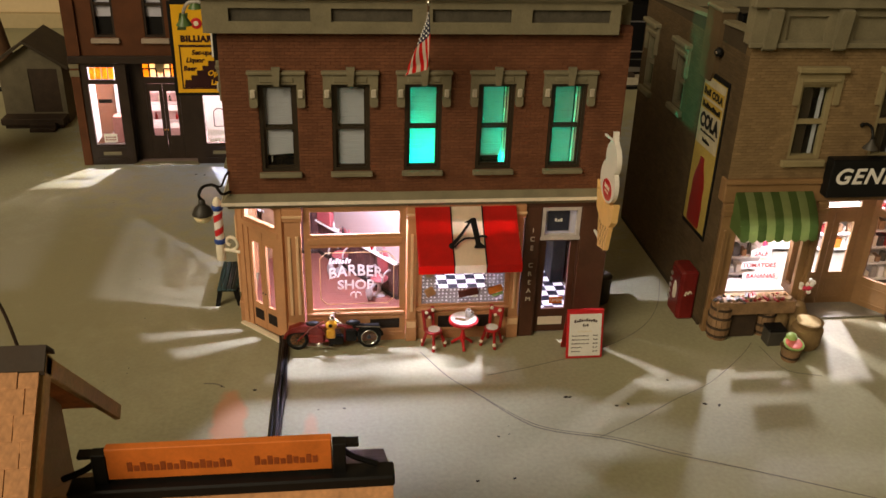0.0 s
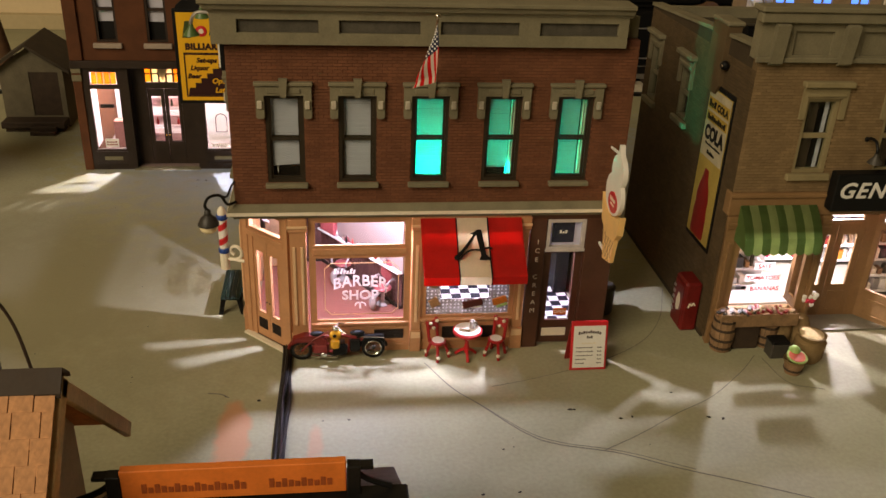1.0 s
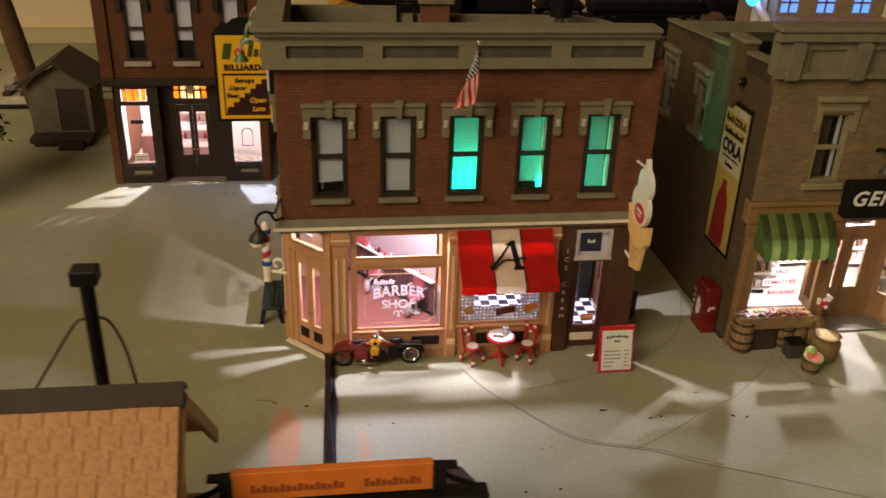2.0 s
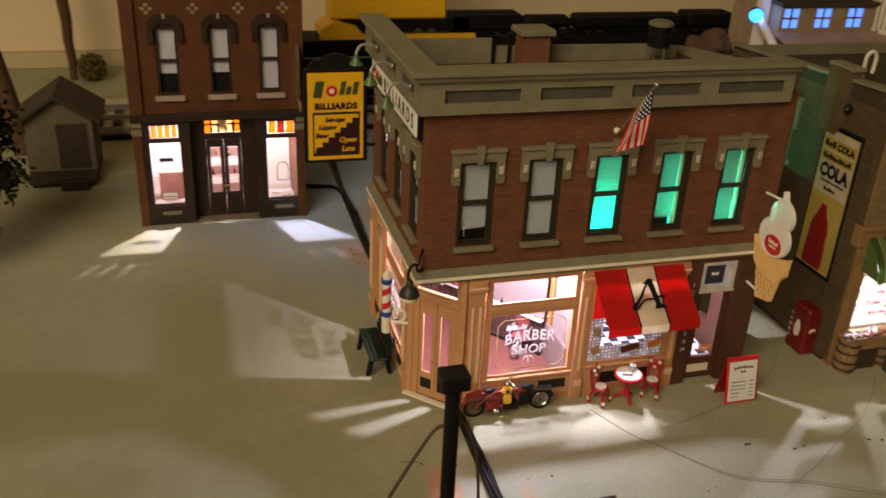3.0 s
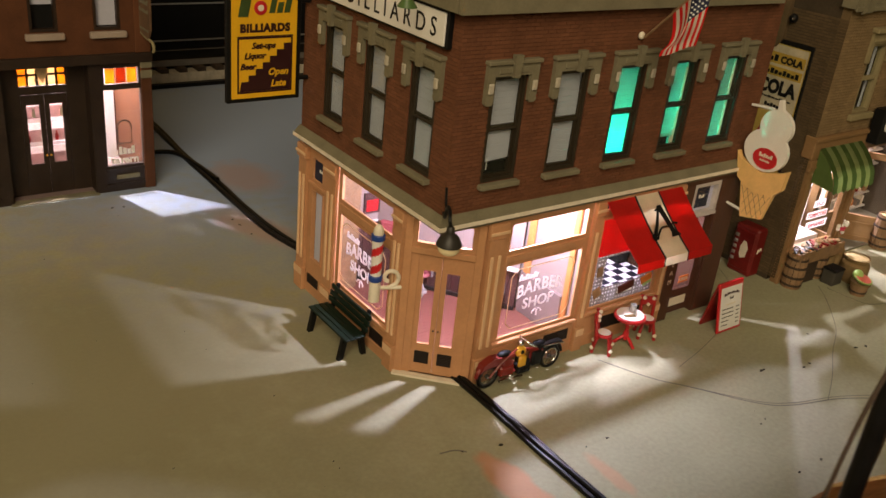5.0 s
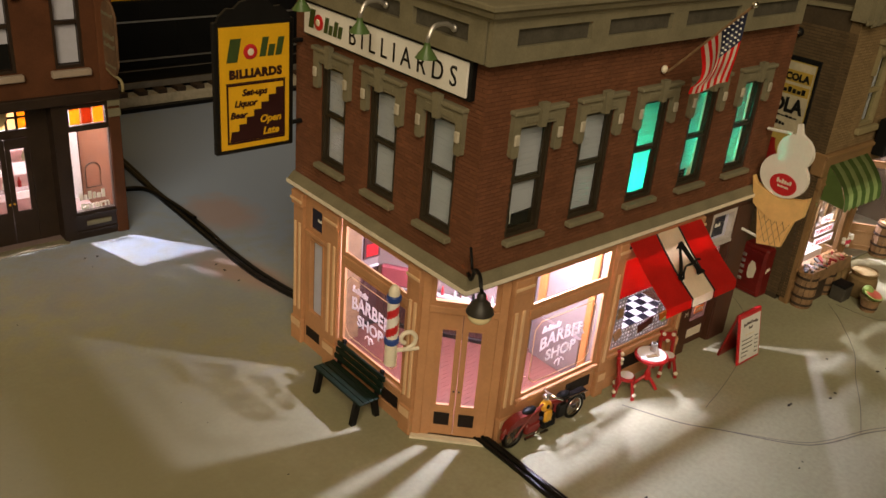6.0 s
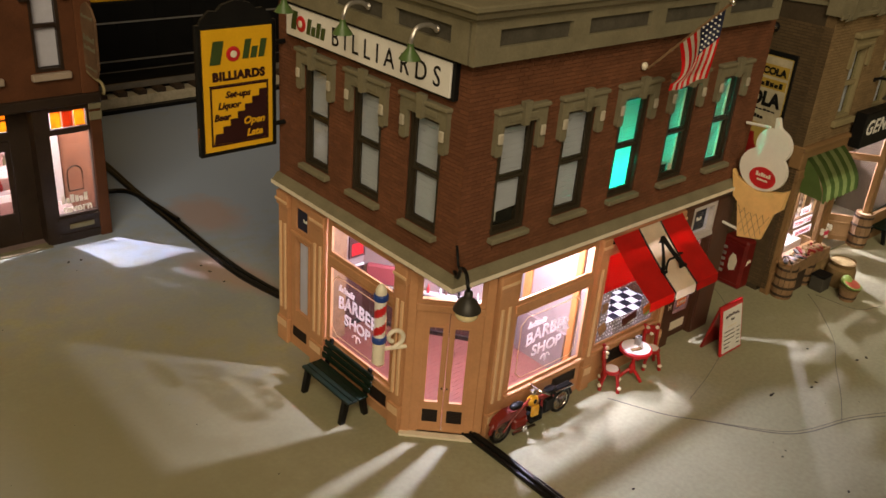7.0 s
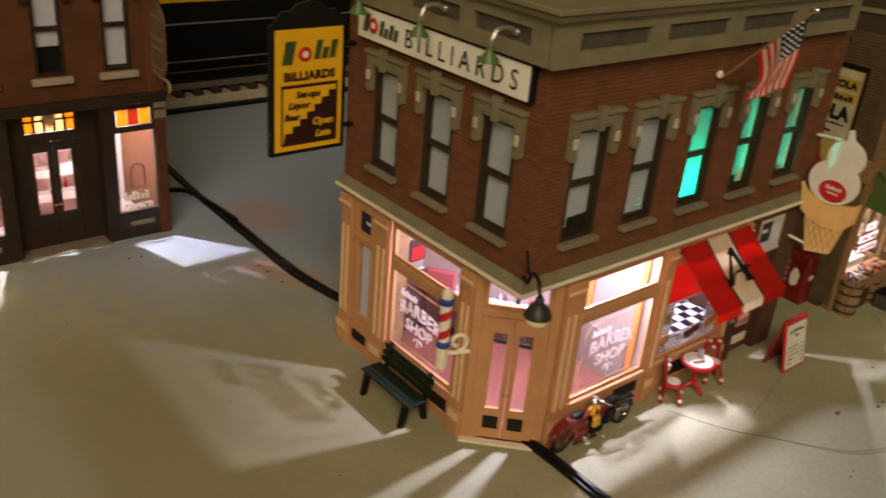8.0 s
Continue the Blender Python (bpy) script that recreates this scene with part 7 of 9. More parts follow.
    for i in range(16):
        ball(bm, (29.73 + rnd.uniform(-0.22, 0.22), -0.1 + rnd.uniform(-0.22, 0.22), 2.2 + rnd.uniform(0, 0.55)), 0.12, seg=8)
    part("sweets", bm, PINK, f)
    bm = B()
    for i in range(7):
        ball(bm, (29.73 + rnd.uniform(-0.34, 0.34), -0.25 + rnd.uniform(-0.2, 0.2), 2.2 + rnd.uniform(0, 0.8)), 0.13, seg=8)
    part("white_sweets", bm, WHITE, f)


grocery_front()
w = thing("wall_spotlight", (GX, 2.9, 14.4), "small black spotlight on the side wall", "lamp")
bm = B()
ball(bm, (GX - 0.25, 2.85, 14.35), 0.24, seg=14)
tube(bm, [(GX - 0.2, 2.85, 14.35), (GX + 0.05, 2.85, 14.35)], 0.08, 8)
part("head", bm, BLACK, w, smooth=True)
bm = B()
ball(bm, (GX - 0.42, 2.75, 14.35), 0.08, seg=8)
part("lens", bm, CHROME, w)


def grocery_roof():
    c = thing("chimney", (24.58, 4.1, 13.0), "brick chimney breast with a moulded cap on the side wall", "chimney")
    bm = B()
    slab(bm, [(3.5, 12.7), (4.7, 12.7), (5.0, 13.2), (5.0, 16.2), (3.2, 16.2), (3.2, 13.2)], GX - 0.24, GX + 0.5, Matrix(((0, 1, 0, 0), (1, 0, 0, 0), (0, 0, 1, 0), (0, 0, 0, 1))))
    part("shaft", bm, SHADED_BRICK, c)
    bm = B()
    bx(bm, GX - 0.3, GX + 0.62, 3.1, 5.1, 16.2, 16.42, 0.06)
    part("cap", bm, STONE, c)
    v = thing("roof_vent", (28.8, 7.6, 14.4), "white looped metal pipe on the roof", "vent")
    bm = B()
    x, y = 28.8, 7.5
    tube(bm, curve_pts([(x - 0.3, y, 14.4), (x - 0.3, y, 15.7), (x - 0.2, y, 16.05), (x + 0.05, y, 16.2), (x + 0.3, y, 16.05), (x + 0.4, y, 15.7), (x + 0.35, y, 14.9)], 5), 0.11, 10)
    part("pipe", bm, OFFWHITE, v, smooth=True)
    for x, y, h in ((25.7, 8.7, 0.75), (27.9, 8.6, 0.7)):
        d = thing("roof_box", (x, y, 14.4), "small dark box on the roof", "vent", "boxes on the roof")
        bm = B()
        bx(bm, x - 0.4, x + 0.4, y - 0.3, y + 0.3, 14.4, 14.4 + h, 0.06)
        part("housing", bm, LOCO, d)
        bm = B()
        bx(bm, x - 0.46, x + 0.46, y - 0.36, y + 0.36, 14.4 + h, 14.48 + h, 0.03)
        part("lid", bm, BLACK, d)


grocery_roof()

# ---------------------------------------------------------------- the tavern
TF = along(-13.85, 26.05, 1, 0)
TW = 11.8
tavern = thing("tavern_building", (-7.95, 31.4, 0), "narrow dark red brick tavern with lit windows", "building")


def tavern_build():
    tops = [(c - 0.72, c + 0.72, 9.6, 14.2) for c in (2.75, 6.2, 9.5)]
    bm = B()
    sheet(bm, 0, TW, 8.2, 18.5, tops, 0.0, 0.5)
    part("front_wall", bm, TAVERN_BRICK, tavern, m=TF)
    for u in (0, TW - 0.5):
        bm = B()
        bx(bm, u, u + 0.5, 0.5, 14, 0, 18.0)
        part("side_wall", bm, TAVERN_BRICK, tavern, m=TF)
    bm = B()
    bx(bm, 0.5, TW - 0.5, 13.5, 14.0, 0, 18.0)
    part("back_wall", bm, TAVERN_BRICK, tavern, m=TF)
    for nm, z in (("roof_deck", 17.0), ("ceiling_slab", 11.5)):
        bm = B()
        bx(bm, 0.5, TW - 0.5, 1.1 if z < 12 else 0.5, 13.5, z, z + 0.3)
        part(nm, bm, INNER_WALL if z < 12 else ROOF_GREY, tavern, m=TF)
    bm = B()
    bx(bm, 0.5, TW - 0.5, 0.5, 1.1, 8.3, 11.8)
    part("beam", bm, TAVERN_DARK, tavern, m=TF)
    for u in (0.0, TW - 0.9):
        bm = B()
        bx(bm, u, u + 0.9, -0.22, 0.0, 8.3, 18.2, 0.04)
        part("pilaster", bm, TAVERN_BRICK, tavern, m=TF)
    for k in range(4):
        bm = B()
        u = 1.7 + 2.93 * k
        for dx, dz in ((0, 0.25), (0, -0.25), (0.25, 0), (-0.25, 0)):
            bx(bm, u + dx - 0.13, u + dx + 0.13, -0.08, 0.02, 15.38 + dz - 0.1, 15.38 + dz + 0.1)
        part("star_tie", bm, PALE_STONE, tavern, m=TF)
    for c, st in zip((2.75, 6.2, 9.5), (1, 1, 0)):
        bm = B()
        ring(bm, c - 0.72, c + 0.72, 9.6, 14.2, 0.16, 0.05, 0.4)
        bx(bm, c - 0.6, c + 0.6, 0.1, 0.3, 11.8, 12.0)
        w = part("window", bm, TAVERN_DARK, tavern, "dark sash window", m=TF)
        bm = B()
        bx(bm, c - 0.56, c + 0.56, 0.36, 0.4, 11.0 if st else 9.8, 14.1)
        part("blind", bm, BLIND, w, m=TF)
        bm = B()
        bx(bm, c - 0.58, c + 0.58, 0.42, 0.46, 9.7, 14.1)
        part("dark_room", bm, BLACK, w, m=TF)
        bm = B()
        bx(bm, c - 0.98, c + 0.98, -0.28, 0.05, 9.2, 9.55, 0.04)
        part("window_sill", bm, mat("pinkish_grey_sill", (0.36, 0.29, 0.23)), w, "pale pinkish stone sill", m=TF)
        bm = B()
        slab(bm, [(c - 1.15, 13.2), (c - 0.76, 13.2), (c - 0.76, 14.1), (c - 0.5, 14.4), (c + 0.5, 14.4), (c + 0.76, 14.1), (c + 0.76, 13.2), (c + 1.15, 13.2), (c + 1.1, 14.5), (c + 0.6, 14.95), (c - 0.6, 14.95), (c - 1.1, 14.5)], -0.25, 0.03)
        part("hood", bm, TAVERN_DARK, w, "dark arched hood", m=TF)
        bm = B()
        bx(bm, c - 0.11, c + 0.11, -0.35, -0.2, 14.75, 15.1, 0.03)
        part("keystone", bm, PALE_STONE, w, m=TF)
    # shop front
    L0, L1, R0, R1 = 1.05, 3.1, 9.05, 11.15
    bm = B()
    bx(bm, -0.05, TW + 0.05, -0.3, 0.3, 7.75, 8.3, 0.05)
    part("fascia", bm, TAVERN_DARK, tavern, m=TF)
    for u0, u1 in ((0.0, 3.65), (8.45, TW)):
        g0, g1 = (L0, L1) if u0 == 0 else (R0, R1)
        bm = B()
        sheet(bm, u0 + 0.62, u1 - 0.0 if u0 == 0 else u1 - 0.62, 0.0, 7.75, [(g0, g1, 1.6, 6.2), (g0 + 0.08, g1 - 0.08, 6.5, 7.45)], 0.0, 0.3) if u0 == 0 else sheet(bm, u0, u1 - 0.62, 0.0, 7.75, [(g0, g1, 1.6, 6.2), (g0 + 0.08, g1 - 0.08, 6.5, 7.45)], 0.0, 0.3)
        bx(bm, g0 - 0.1, g1 + 0.1, -0.1, 0.0, 0.35, 0.5)
        bx(bm, g0 - 0.1, g1 + 0.1, -0.1, 0.0, 1.3, 1.45)
        w = part("shop_window", bm, TAVERN_DARK, tavern, "black tavern window", m=TF)
        bm = B()
        bx(bm, g0, g1, 0.1, 0.12, 1.6, 6.2)
        part("pane", bm, GLASS, w, m=TF).visible_shadow = False
        bm = B()
        bx(bm, g0 + 0.45, g1 - 0.3, -0.13, -0.05, 0.78, 1.05, 0.02)
        part("pale_panel", bm, STONE, w, m=TF)
        n = 4 if u0 == 0 else 3
        for k in range(n):
            a = g0 + 0.12 + (g1 - g0 - 0.24) * k / n
            bm = B()
            bx(bm, a + 0.05, a + (g1 - g0 - 0.24) / n - 0.05, 0.12, 0.16, 6.55, 7.4)
            part("stained_pane", bm, (AMBER, RED_AMBER)[k % 2] if u0 else AMBER, w, "amber stained glass", m=TF)
    for u0, u1 in ((0.0, 0.62), (TW - 0.62, TW)):
        bm = B()
        bx(bm, u0, u1, -0.12, 0.3, 0.0, 7.75, 0.03)
        p = part("pier", bm, TAVERN_BRICK, tavern, m=TF)
        for z in (7.0, 7.6):
            bm = B()
            bx(bm, u0 - 0.03, u1 + 0.03, -0.2, -0.1, z - 0.2, z + 0.25, 0.02)
            part("pale_block", bm, STONE, p, m=TF)
    # recessed door
    for u, a in ((3.65, 0.0), (8.3, 0.0)):
        bm = B()
        bx(bm, u, u + 0.15, 0.0, 1.0, 0.0, 7.75)
        part("recess_cheek", bm, TAVERN_DARK, tavern, m=TF)
    bm = B()
    sheet(bm, 3.8, 8.3, 0.0, 8.3, [(4.85, 7.3, 0.1, 6.0), (4.75, 7.4, 6.45, 7.75)], 0.9, 1.1)
    fr = part("door_frame", bm, TAVERN_DARK, tavern, m=TF)
    for i in range(5):
        for j in range(2):
            bm = B()
            a = 4.8 + 0.51 * i
            bx(bm, a + 0.04, a + 0.47, 0.95, 0.99, 6.5 + 0.62 * j, 7.05 + 0.62 * j)
            part("stained_pane", bm, PALE_AMBER if 0 < i < 4 else AMBER, fr, "amber stained glass", m=TF)
    bm = B()
    for i in range(6):
        bx(bm, 4.72 + 0.51 * i, 4.84 + 0.51 * i, 0.92, 1.02, 6.45, 7.75)
    bx(bm, 4.75, 7.4, 0.925, 1.015, 7.04, 7.14)
    part("glazing_bars", bm, TAVERN_DARK, fr, m=TF)
    bm = B()
    slab(bm, [(6.07, 6.6), (6.35, 7.1), (6.45, 7.6), (5.7, 7.6), (5.8, 7.1)], 0.86, 0.94)
    part("crest", bm, GRAIN, fr, "small gilt crest", m=TF)
    for a, b in ((4.87, 6.06), (6.09, 7.28)):
        bm = B()
        sheet(bm, a, b, 0.1, 5.95, [(a + 0.25, b - 0.25, 1.9, 5.4)], 0.93, 1.05)
        d = part("door", bm, TAVERN_DARK, tavern, "dark glazed tavern door leaf", m=TF)
        bm = B()
        bx(bm, a + 0.25, b - 0.25, 0.98, 1.0, 1.9, 5.4)
        part("pane", bm, GLASS, d, m=TF).visible_shadow = False
        bm = B()
        ball(bm, (b - 0.1 if a < 5 else a + 0.1, 0.9, 2.4), 0.06, seg=8)
        part("knob", bm, YELLOW_PLAS, d, m=TF)
    bm = B()
    slab(bm, [(3.6, -0.25), (8.45, -0.25), (8.2, 0.95), (3.85, 0.95)], 0.0, 0.08, TF @ Matrix(((1, 0, 0, 0), (0, 0, 1, 0), (0, 1, 0, 0), (0, 0, 0, 1))))
    part("doorstep", bm, STONE, tavern)
    # inside
    bm = B()
    bx(bm, 0.5, TW - 0.5, 0.35, 9.5, 0.02, 0.1)
    part("tavern_floor", bm, GREY_FLOOR, tavern, m=TF)
    bm = B()
    bx(bm, 0.5, TW - 0.5, 9.5, 9.6, 0.02, 11.5)
    part("rear_partition", bm, INNER_WHITE, tavern, m=TF)
    # unseen divider added so each bulb lights only its own window
    bm = B()
    bx(bm, 6.0, 6.1, 2.0, 9.5, 0.1, 11.5)
    part("middle_partition", bm, INNER_WALL, tavern, m=TF)
    for k in range(9):
        bm = B()
        bx(bm, 4.3, 7.85, 1.9, 1.93, 0.1 + 0.7 * k, 0.1 + 0.7 * k + (0.42 if k % 2 else 0.68))
        part("bar_screen", bm, WHITE_FILM if k % 2 else RED_FILM, tavern, "backlit bar shelves screen", m=TF)
    for k in range(9):
        bm = B()
        lathe(bm, (4.5 + 0.38 * k, 1.75, 2.98 + 1.44 * (k % 2)), [(0.1, 0), (0.1, 0.3), (0.04, 0.42), (0.04, 0.55)], 8)
        part("bottle", bm, (WHITE, CHROME, RED, OFFWHITE)[k % 4], tavern, m=TF)
    for a, b in ((4.2, 4.3), (7.85, 7.95)):
        bm = B()
        bx(bm, a, b, 1.1, 2.0, 0.1, 8.0)
        part("screen_side", bm, WAINSCOT, tavern, m=TF)
    bm = B()
    bx(bm, 4.2, 7.95, 1.1, 2.0, 6.4, 6.5)
    part("screen_top", bm, WAINSCOT, tavern, m=TF)
    bm = B()
    bx(bm, 1.3, 4.0, 4.5, 5.4, 0.1, 2.3, 0.05)
    part("bar_counter", bm, mat("pinkish_wood", (0.34, 0.16, 0.13), 0.5), tavern, m=TF)
    bm = B()
    bx(bm, 0.52, 0.6, 1.8, 3.6, 1.0, 7.0, 0.02)
    part("inner_wall", bm, INNER_WHITE, tavern, m=TF)
    bm = B()
    pts = [(9.75, 2.9), (10.55, 2.9), (10.55, 3.9)] + [(10.15 + 0.4 * math.cos(a), 3.9 + 0.4 * math.sin(a)) for a in (math.pi * k / 8 for k in range(1, 8))] + [(9.75, 3.9)]
    tube(bm, [(x, 0.16, z) for x, z in pts + pts[:1]], 0.035, 6)
    part("arch_outline", bm, TAVERN_DARK, tavern, m=TF)
    bm = B()
    bx(bm, 8.4, 11.2, 5.4, 5.5, 0.1, 11.4)
    part("pale_screen", bm, WHITE, tavern, m=TF)
    bars("script_bars", 9.25, 10.7, 2.25, 0.5, 6, TF @ at(0, 0.08, 0), WHITE, tavern)
    text("lettering", "tavern", 0.62, TF @ at(10.1, 0.07, 1.72), WHITE, tavern, 0.01, offset=0.02)
    bm = B()
    bx(bm, 1.65, 2.6, 0.07, 0.09, 1.75, 2.4)
    part("paper_sign", bm, WHITE, tavern, m=TF)
    bars("paper_bars", 1.75, 2.5, 2.1, 0.1, 6, TF @ at(0, 0.065, 0), DARK_RED, tavern)
    bars("paper_bars", 1.75, 2.5, 1.9, 0.1, 6, TF @ at(0, 0.065, 0), DARK_RED, tavern)
    bm = B()
    bx(bm, 1.6, 2.55, 0.2, 0.26, 4.72, 5.0, 0.02)
    part("hanging_board", bm, BLACK, tavern, "small black board hung in the window", m=TF)
    # the projecting board near the corner, with its scroll
    turn = TF @ along(TW - 0.55, 0.0, 0, -1)
    oval = [(0.35, 9.4), (1.55, 9.4), (1.9, 9.9), (1.95, 12.4), (1.6, 12.9), (1.0, 13.15), (0.45, 12.9), (0.15, 12.4), (0.15, 9.9)]
    bm = B()
    slab(bm, oval, -0.06, 0.06, turn)
    sb = part("side_sign", bm, mat("weathered_sign_board", (0.15, 0.085, 0.045), 0.8, 0.5, 90, 900, 0.25), tavern, "weathered brown projecting board")
    for z, h in ((12.35, 0.16), (11.2, 0.3), (10.75, 0.22), (9.75, 0.14)):
        bars("script_bars", 0.35, 1.75, z, h, 6, turn @ at(0, -0.07, 0), STONE, sb, shear=0.3)
    bm = B()
    tube(bm, curve_pts([(0.3, 0, 9.5), (1.2, 0, 9.35), (2.05, 0, 9.3), (2.3, 0, 9.0), (2.2, 0, 8.8)], 5), 0.08, 8)
    bm.transform(turn)
    part("sign_scroll", bm, PALE_STONE, tavern, "pale curled bracket")


tavern_build()

# ---------------------------------------------------------------- behind the street
def shed():
    s = thing("shed", (-19.9, 38.5, 0), "small grey board shed with a dark pitched roof", "shed")
    x0, x1, y0, y1 = -22.4, -17.4, 35.9, 41.0
    cx = (x0 + x1) / 2
    for nm, box in (("side_wall", (x0, x0 + 0.2, y0 + 0.2, y1, 0.0, 5.0)), ("side_wall", (x1 - 0.2, x1, y0 + 0.2, y1, 0.0, 5.0)), ("back_wall", (x0 + 0.2, x1 - 0.2, y1 - 0.2, y1, 0.0, 5.0))):
        bm = B()
        bx(bm, *box)
        part(nm, bm, SHED_WALL, s)
    bm = B()
    sheet(bm, x0, x1, 0.9, 5.0, [(-20.1, -17.8, 1.0, 4.7)], y0, y0 + 0.2)
    slab(bm, [(x0, 5.0), (x1, 5.0), (cx, 6.75)], y0, y0 + 0.2)
    part("front_wall", bm, SHED_WALL, s)
    bm = B()
    bx(bm, -20.08, -17.82, y0 + 0.08, y0 + 0.16, 0.9, 4.68)
    part("door", bm, DARK_WOOD, s)
    for sg in (-1, 1):
        bm = B()
        slab(bm, [(cx, 7.15), (cx, 6.88), (cx + sg * 3.2, 4.72), (cx + sg * 3.2, 5.0)], y0 - 0.7, y1 + 0.3)
        part("roof_slope", bm, SHED_ROOF, s)
    for nm, box in (("porch_deck", (x0, x1, y0 - 1.5, y0 + 0.1, 0.35, 0.9, 0.05)), ("porch_base", (x0 + 0.2, x1 - 0.2, y0 - 1.2, y0, 0.0, 0.35)), ("step", (-20.0, -18.0, y0 - 1.9, y0 - 1.5, 0.0, 0.6, 0.04)), ("step", (-20.0, -18.0, y0 - 2.3, y0 - 1.9, 0.0, 0.3, 0.04))):
        bm = B()
        bx(bm, *box)
        part(nm, bm, DARK_WOOD, s)


shed()


def track(y, x0, x1, z=0.0, ties=True):
    t = thing("railway_track", ((x0 + x1) / 2, y, z), "model railway track with pale rails on ties", "track", "railway tracks")
    for dy in (-1.6, 1.6):
        bm = B()
        bx(bm, x0, x1, y + dy - 0.14, y + dy + 0.14, z + 0.35, z + 0.8)
        part("rail", bm, mat("dull_rail", (0.22, 0.20, 0.17), 0.5, metal=0.4), t)
    n = int((x1 - x0) / 1.6)
    bm = B()
    bx(bm, 0, 0.7, -2.6, 2.6, 0, 0.35)
    bm.transform(Matrix.Scale(CM, 4))
    me = bpy.data.meshes.new("tie")
    bm.to_mesh(me)
    bm.free()
    me.materials.append(DARK_WOOD)
    for k in range(n):
        link("tie", me, t).matrix_basis = Matrix.Translation(Vector((x0 + 1.6 * k, y, z)) * CM)


def girder(x0, x1, y, z, h):
    g = thing("railway_girder", ((x0 + x1) / 2, y, z), "long black girder of a raised track with thin pale flanges", "girder")
    bm = B()
    bx(bm, x0, x1, y, y + 5.0, z, z + h, 0.1)
    part("web", bm, LOCO, g)
    bm = B()
    bx(bm, x0, x1, 47.62, y, z, z + 0.78)
    part("footing", bm, LOCO, g)
    for zz in (1.3, 4.45):
        bm = B()
        bx(bm, x0 + 0.3, x1 - 0.3, y - 0.14, y, z + zz, z + zz + 0.13, 0.02)
        part("flange", bm, STEEL, g, "thin pale flange")
    for k in range(int((x1 - x0) / 3.2)):
        bm = B()
        bx(bm, x0 + 1 + 3.2 * k, x0 + 1.12 + 3.2 * k, y - 0.06, y, z + 0.1, z + h - 0.1)
        part("stiffener", bm, LOCO, g)


def freight_car(x0, x1, y, z, top, bev, label):
    e = thing("freight_car", ((x0 + x1) / 2, y, z), label, "railway car", "railway cars")
    bm = B()
    bx(bm, x0, x1, y, y + 3.2, z + 0.5, top, bev)
    part("body", bm, LOCO, e)
    bm = B()
    bx(bm, x0 + 0.6, x1 - 0.6, y + 1.2, y + 2.0, top, top + 0.1, 0.03)
    part("roof_walk", bm, LOCO, e)
    bm = B()
    bx(bm, x0 + 0.2, x1 - 0.2, y + 0.3, y + 2.9, z + 0.25, z + 0.5)
    part("underframe", bm, LOCO, e)
    for x in (x0 + 1.2, x0 + 2.6, x1 - 2.6, x1 - 1.2):
        bm = B()
        lathe(bm, (0, 0, 0), [(0.36, 0), (0.42, 0.06), (0.42, 0.16), (0.36, 0.25)], 16, m=at(x, y + 0.6, z + 0.42, 90, 0, 0))
        part("wheel", bm, TIN, e)


bm = B()
slab(bm, [(-2.1, 0.0), (7.5, 0.0), (6.9, 1.0), (-1.9, 1.0)], -30, 110, Matrix(((0, 1, 0, 0), (1, 0, 0, 48.2), (0, 0, 1, 0), (0, 0, 0, 1))))
tagged(part("roadbed", bm, BALLAST), "pale ballasted railway roadbed", "roadbed", kind="structure")
bm = B()
bx(bm, -30, 110, 45.5, 46.05, 0.0, 0.3)
tagged(part("trim", bm, BLACK), "black strip along the roadbed", "trim", kind="structure")
track(48.9, -28, 105, 1.0)
GIRDER_TOP = 7.15
girder(-0.8, 50.0, 51.6, 1.0, GIRDER_TOP - 1.0)
freight_car(16.6, 24.4, 52.9, GIRDER_TOP, 9.25, 0.2, "black freight car with a flat roof on the raised track")
freight_car(24.9, 30.4, 52.9, GIRDER_TOP, 8.8, 0.6, "black freight car with rounded ends on the raised track")
freight_car(30.9, 43.6, 52.9, GIRDER_TOP, 8.9, 0.3, "black freight car with a flat roof on the raised track")
freight_car(44.0, 49.8, 52.9, GIRDER_TOP, 9.15, 0.3, "black freight car with a flat roof on the raised track")


def yellow_engine():
    e = thing("yellow_locomotive", (10, 54, GIRDER_TOP), "bright yellow locomotive with a black underframe on the raised track", "locomotive")
    bm = B()
    bx(bm, 4.0, 15.9, 52.6, 56.0, 9.0, 16.5, 0.2)
    part("body", bm, YELLOW, e, "bright yellow body")
    bm = B()
    bx(bm, 4.6, 15.3, 53.0, 55.6, 16.5, 17.0, 0.2)
    part("roof", bm, YELLOW, e)
    bm = B()
    bx(bm, 4.2, 18.4, 52.9, 55.8, 7.7, 9.0)
    part("underframe", bm, LOCO, e)
    bm = B()
    bx(bm, 2.9, 18.9, 51.9, 52.5, GIRDER_TOP, 7.6, 0.04)
    part("walkway_edge", bm, YELLOW, e, "yellow walkway edge")
    bm = B()
    slab(bm, [(2.9, 7.6), (7.2, 7.6), (6.6, 8.4), (4.4, 9.0), (3.0, 8.2)], 52.0, 56.0)
    part("pilot", bm, YELLOW, e)
    for x in (8.2, 9.6, 13.0, 14.4):
        bm = B()
        lathe(bm, (0, 0, 0), [(0.36, 0), (0.42, 0.06), (0.42, 0.16), (0.36, 0.25)], 16, m=at(x, 52.85, GIRDER_TOP + 0.5, 90, 0, 0))
        part("wheel", bm, TIN, e)


yellow_engine()


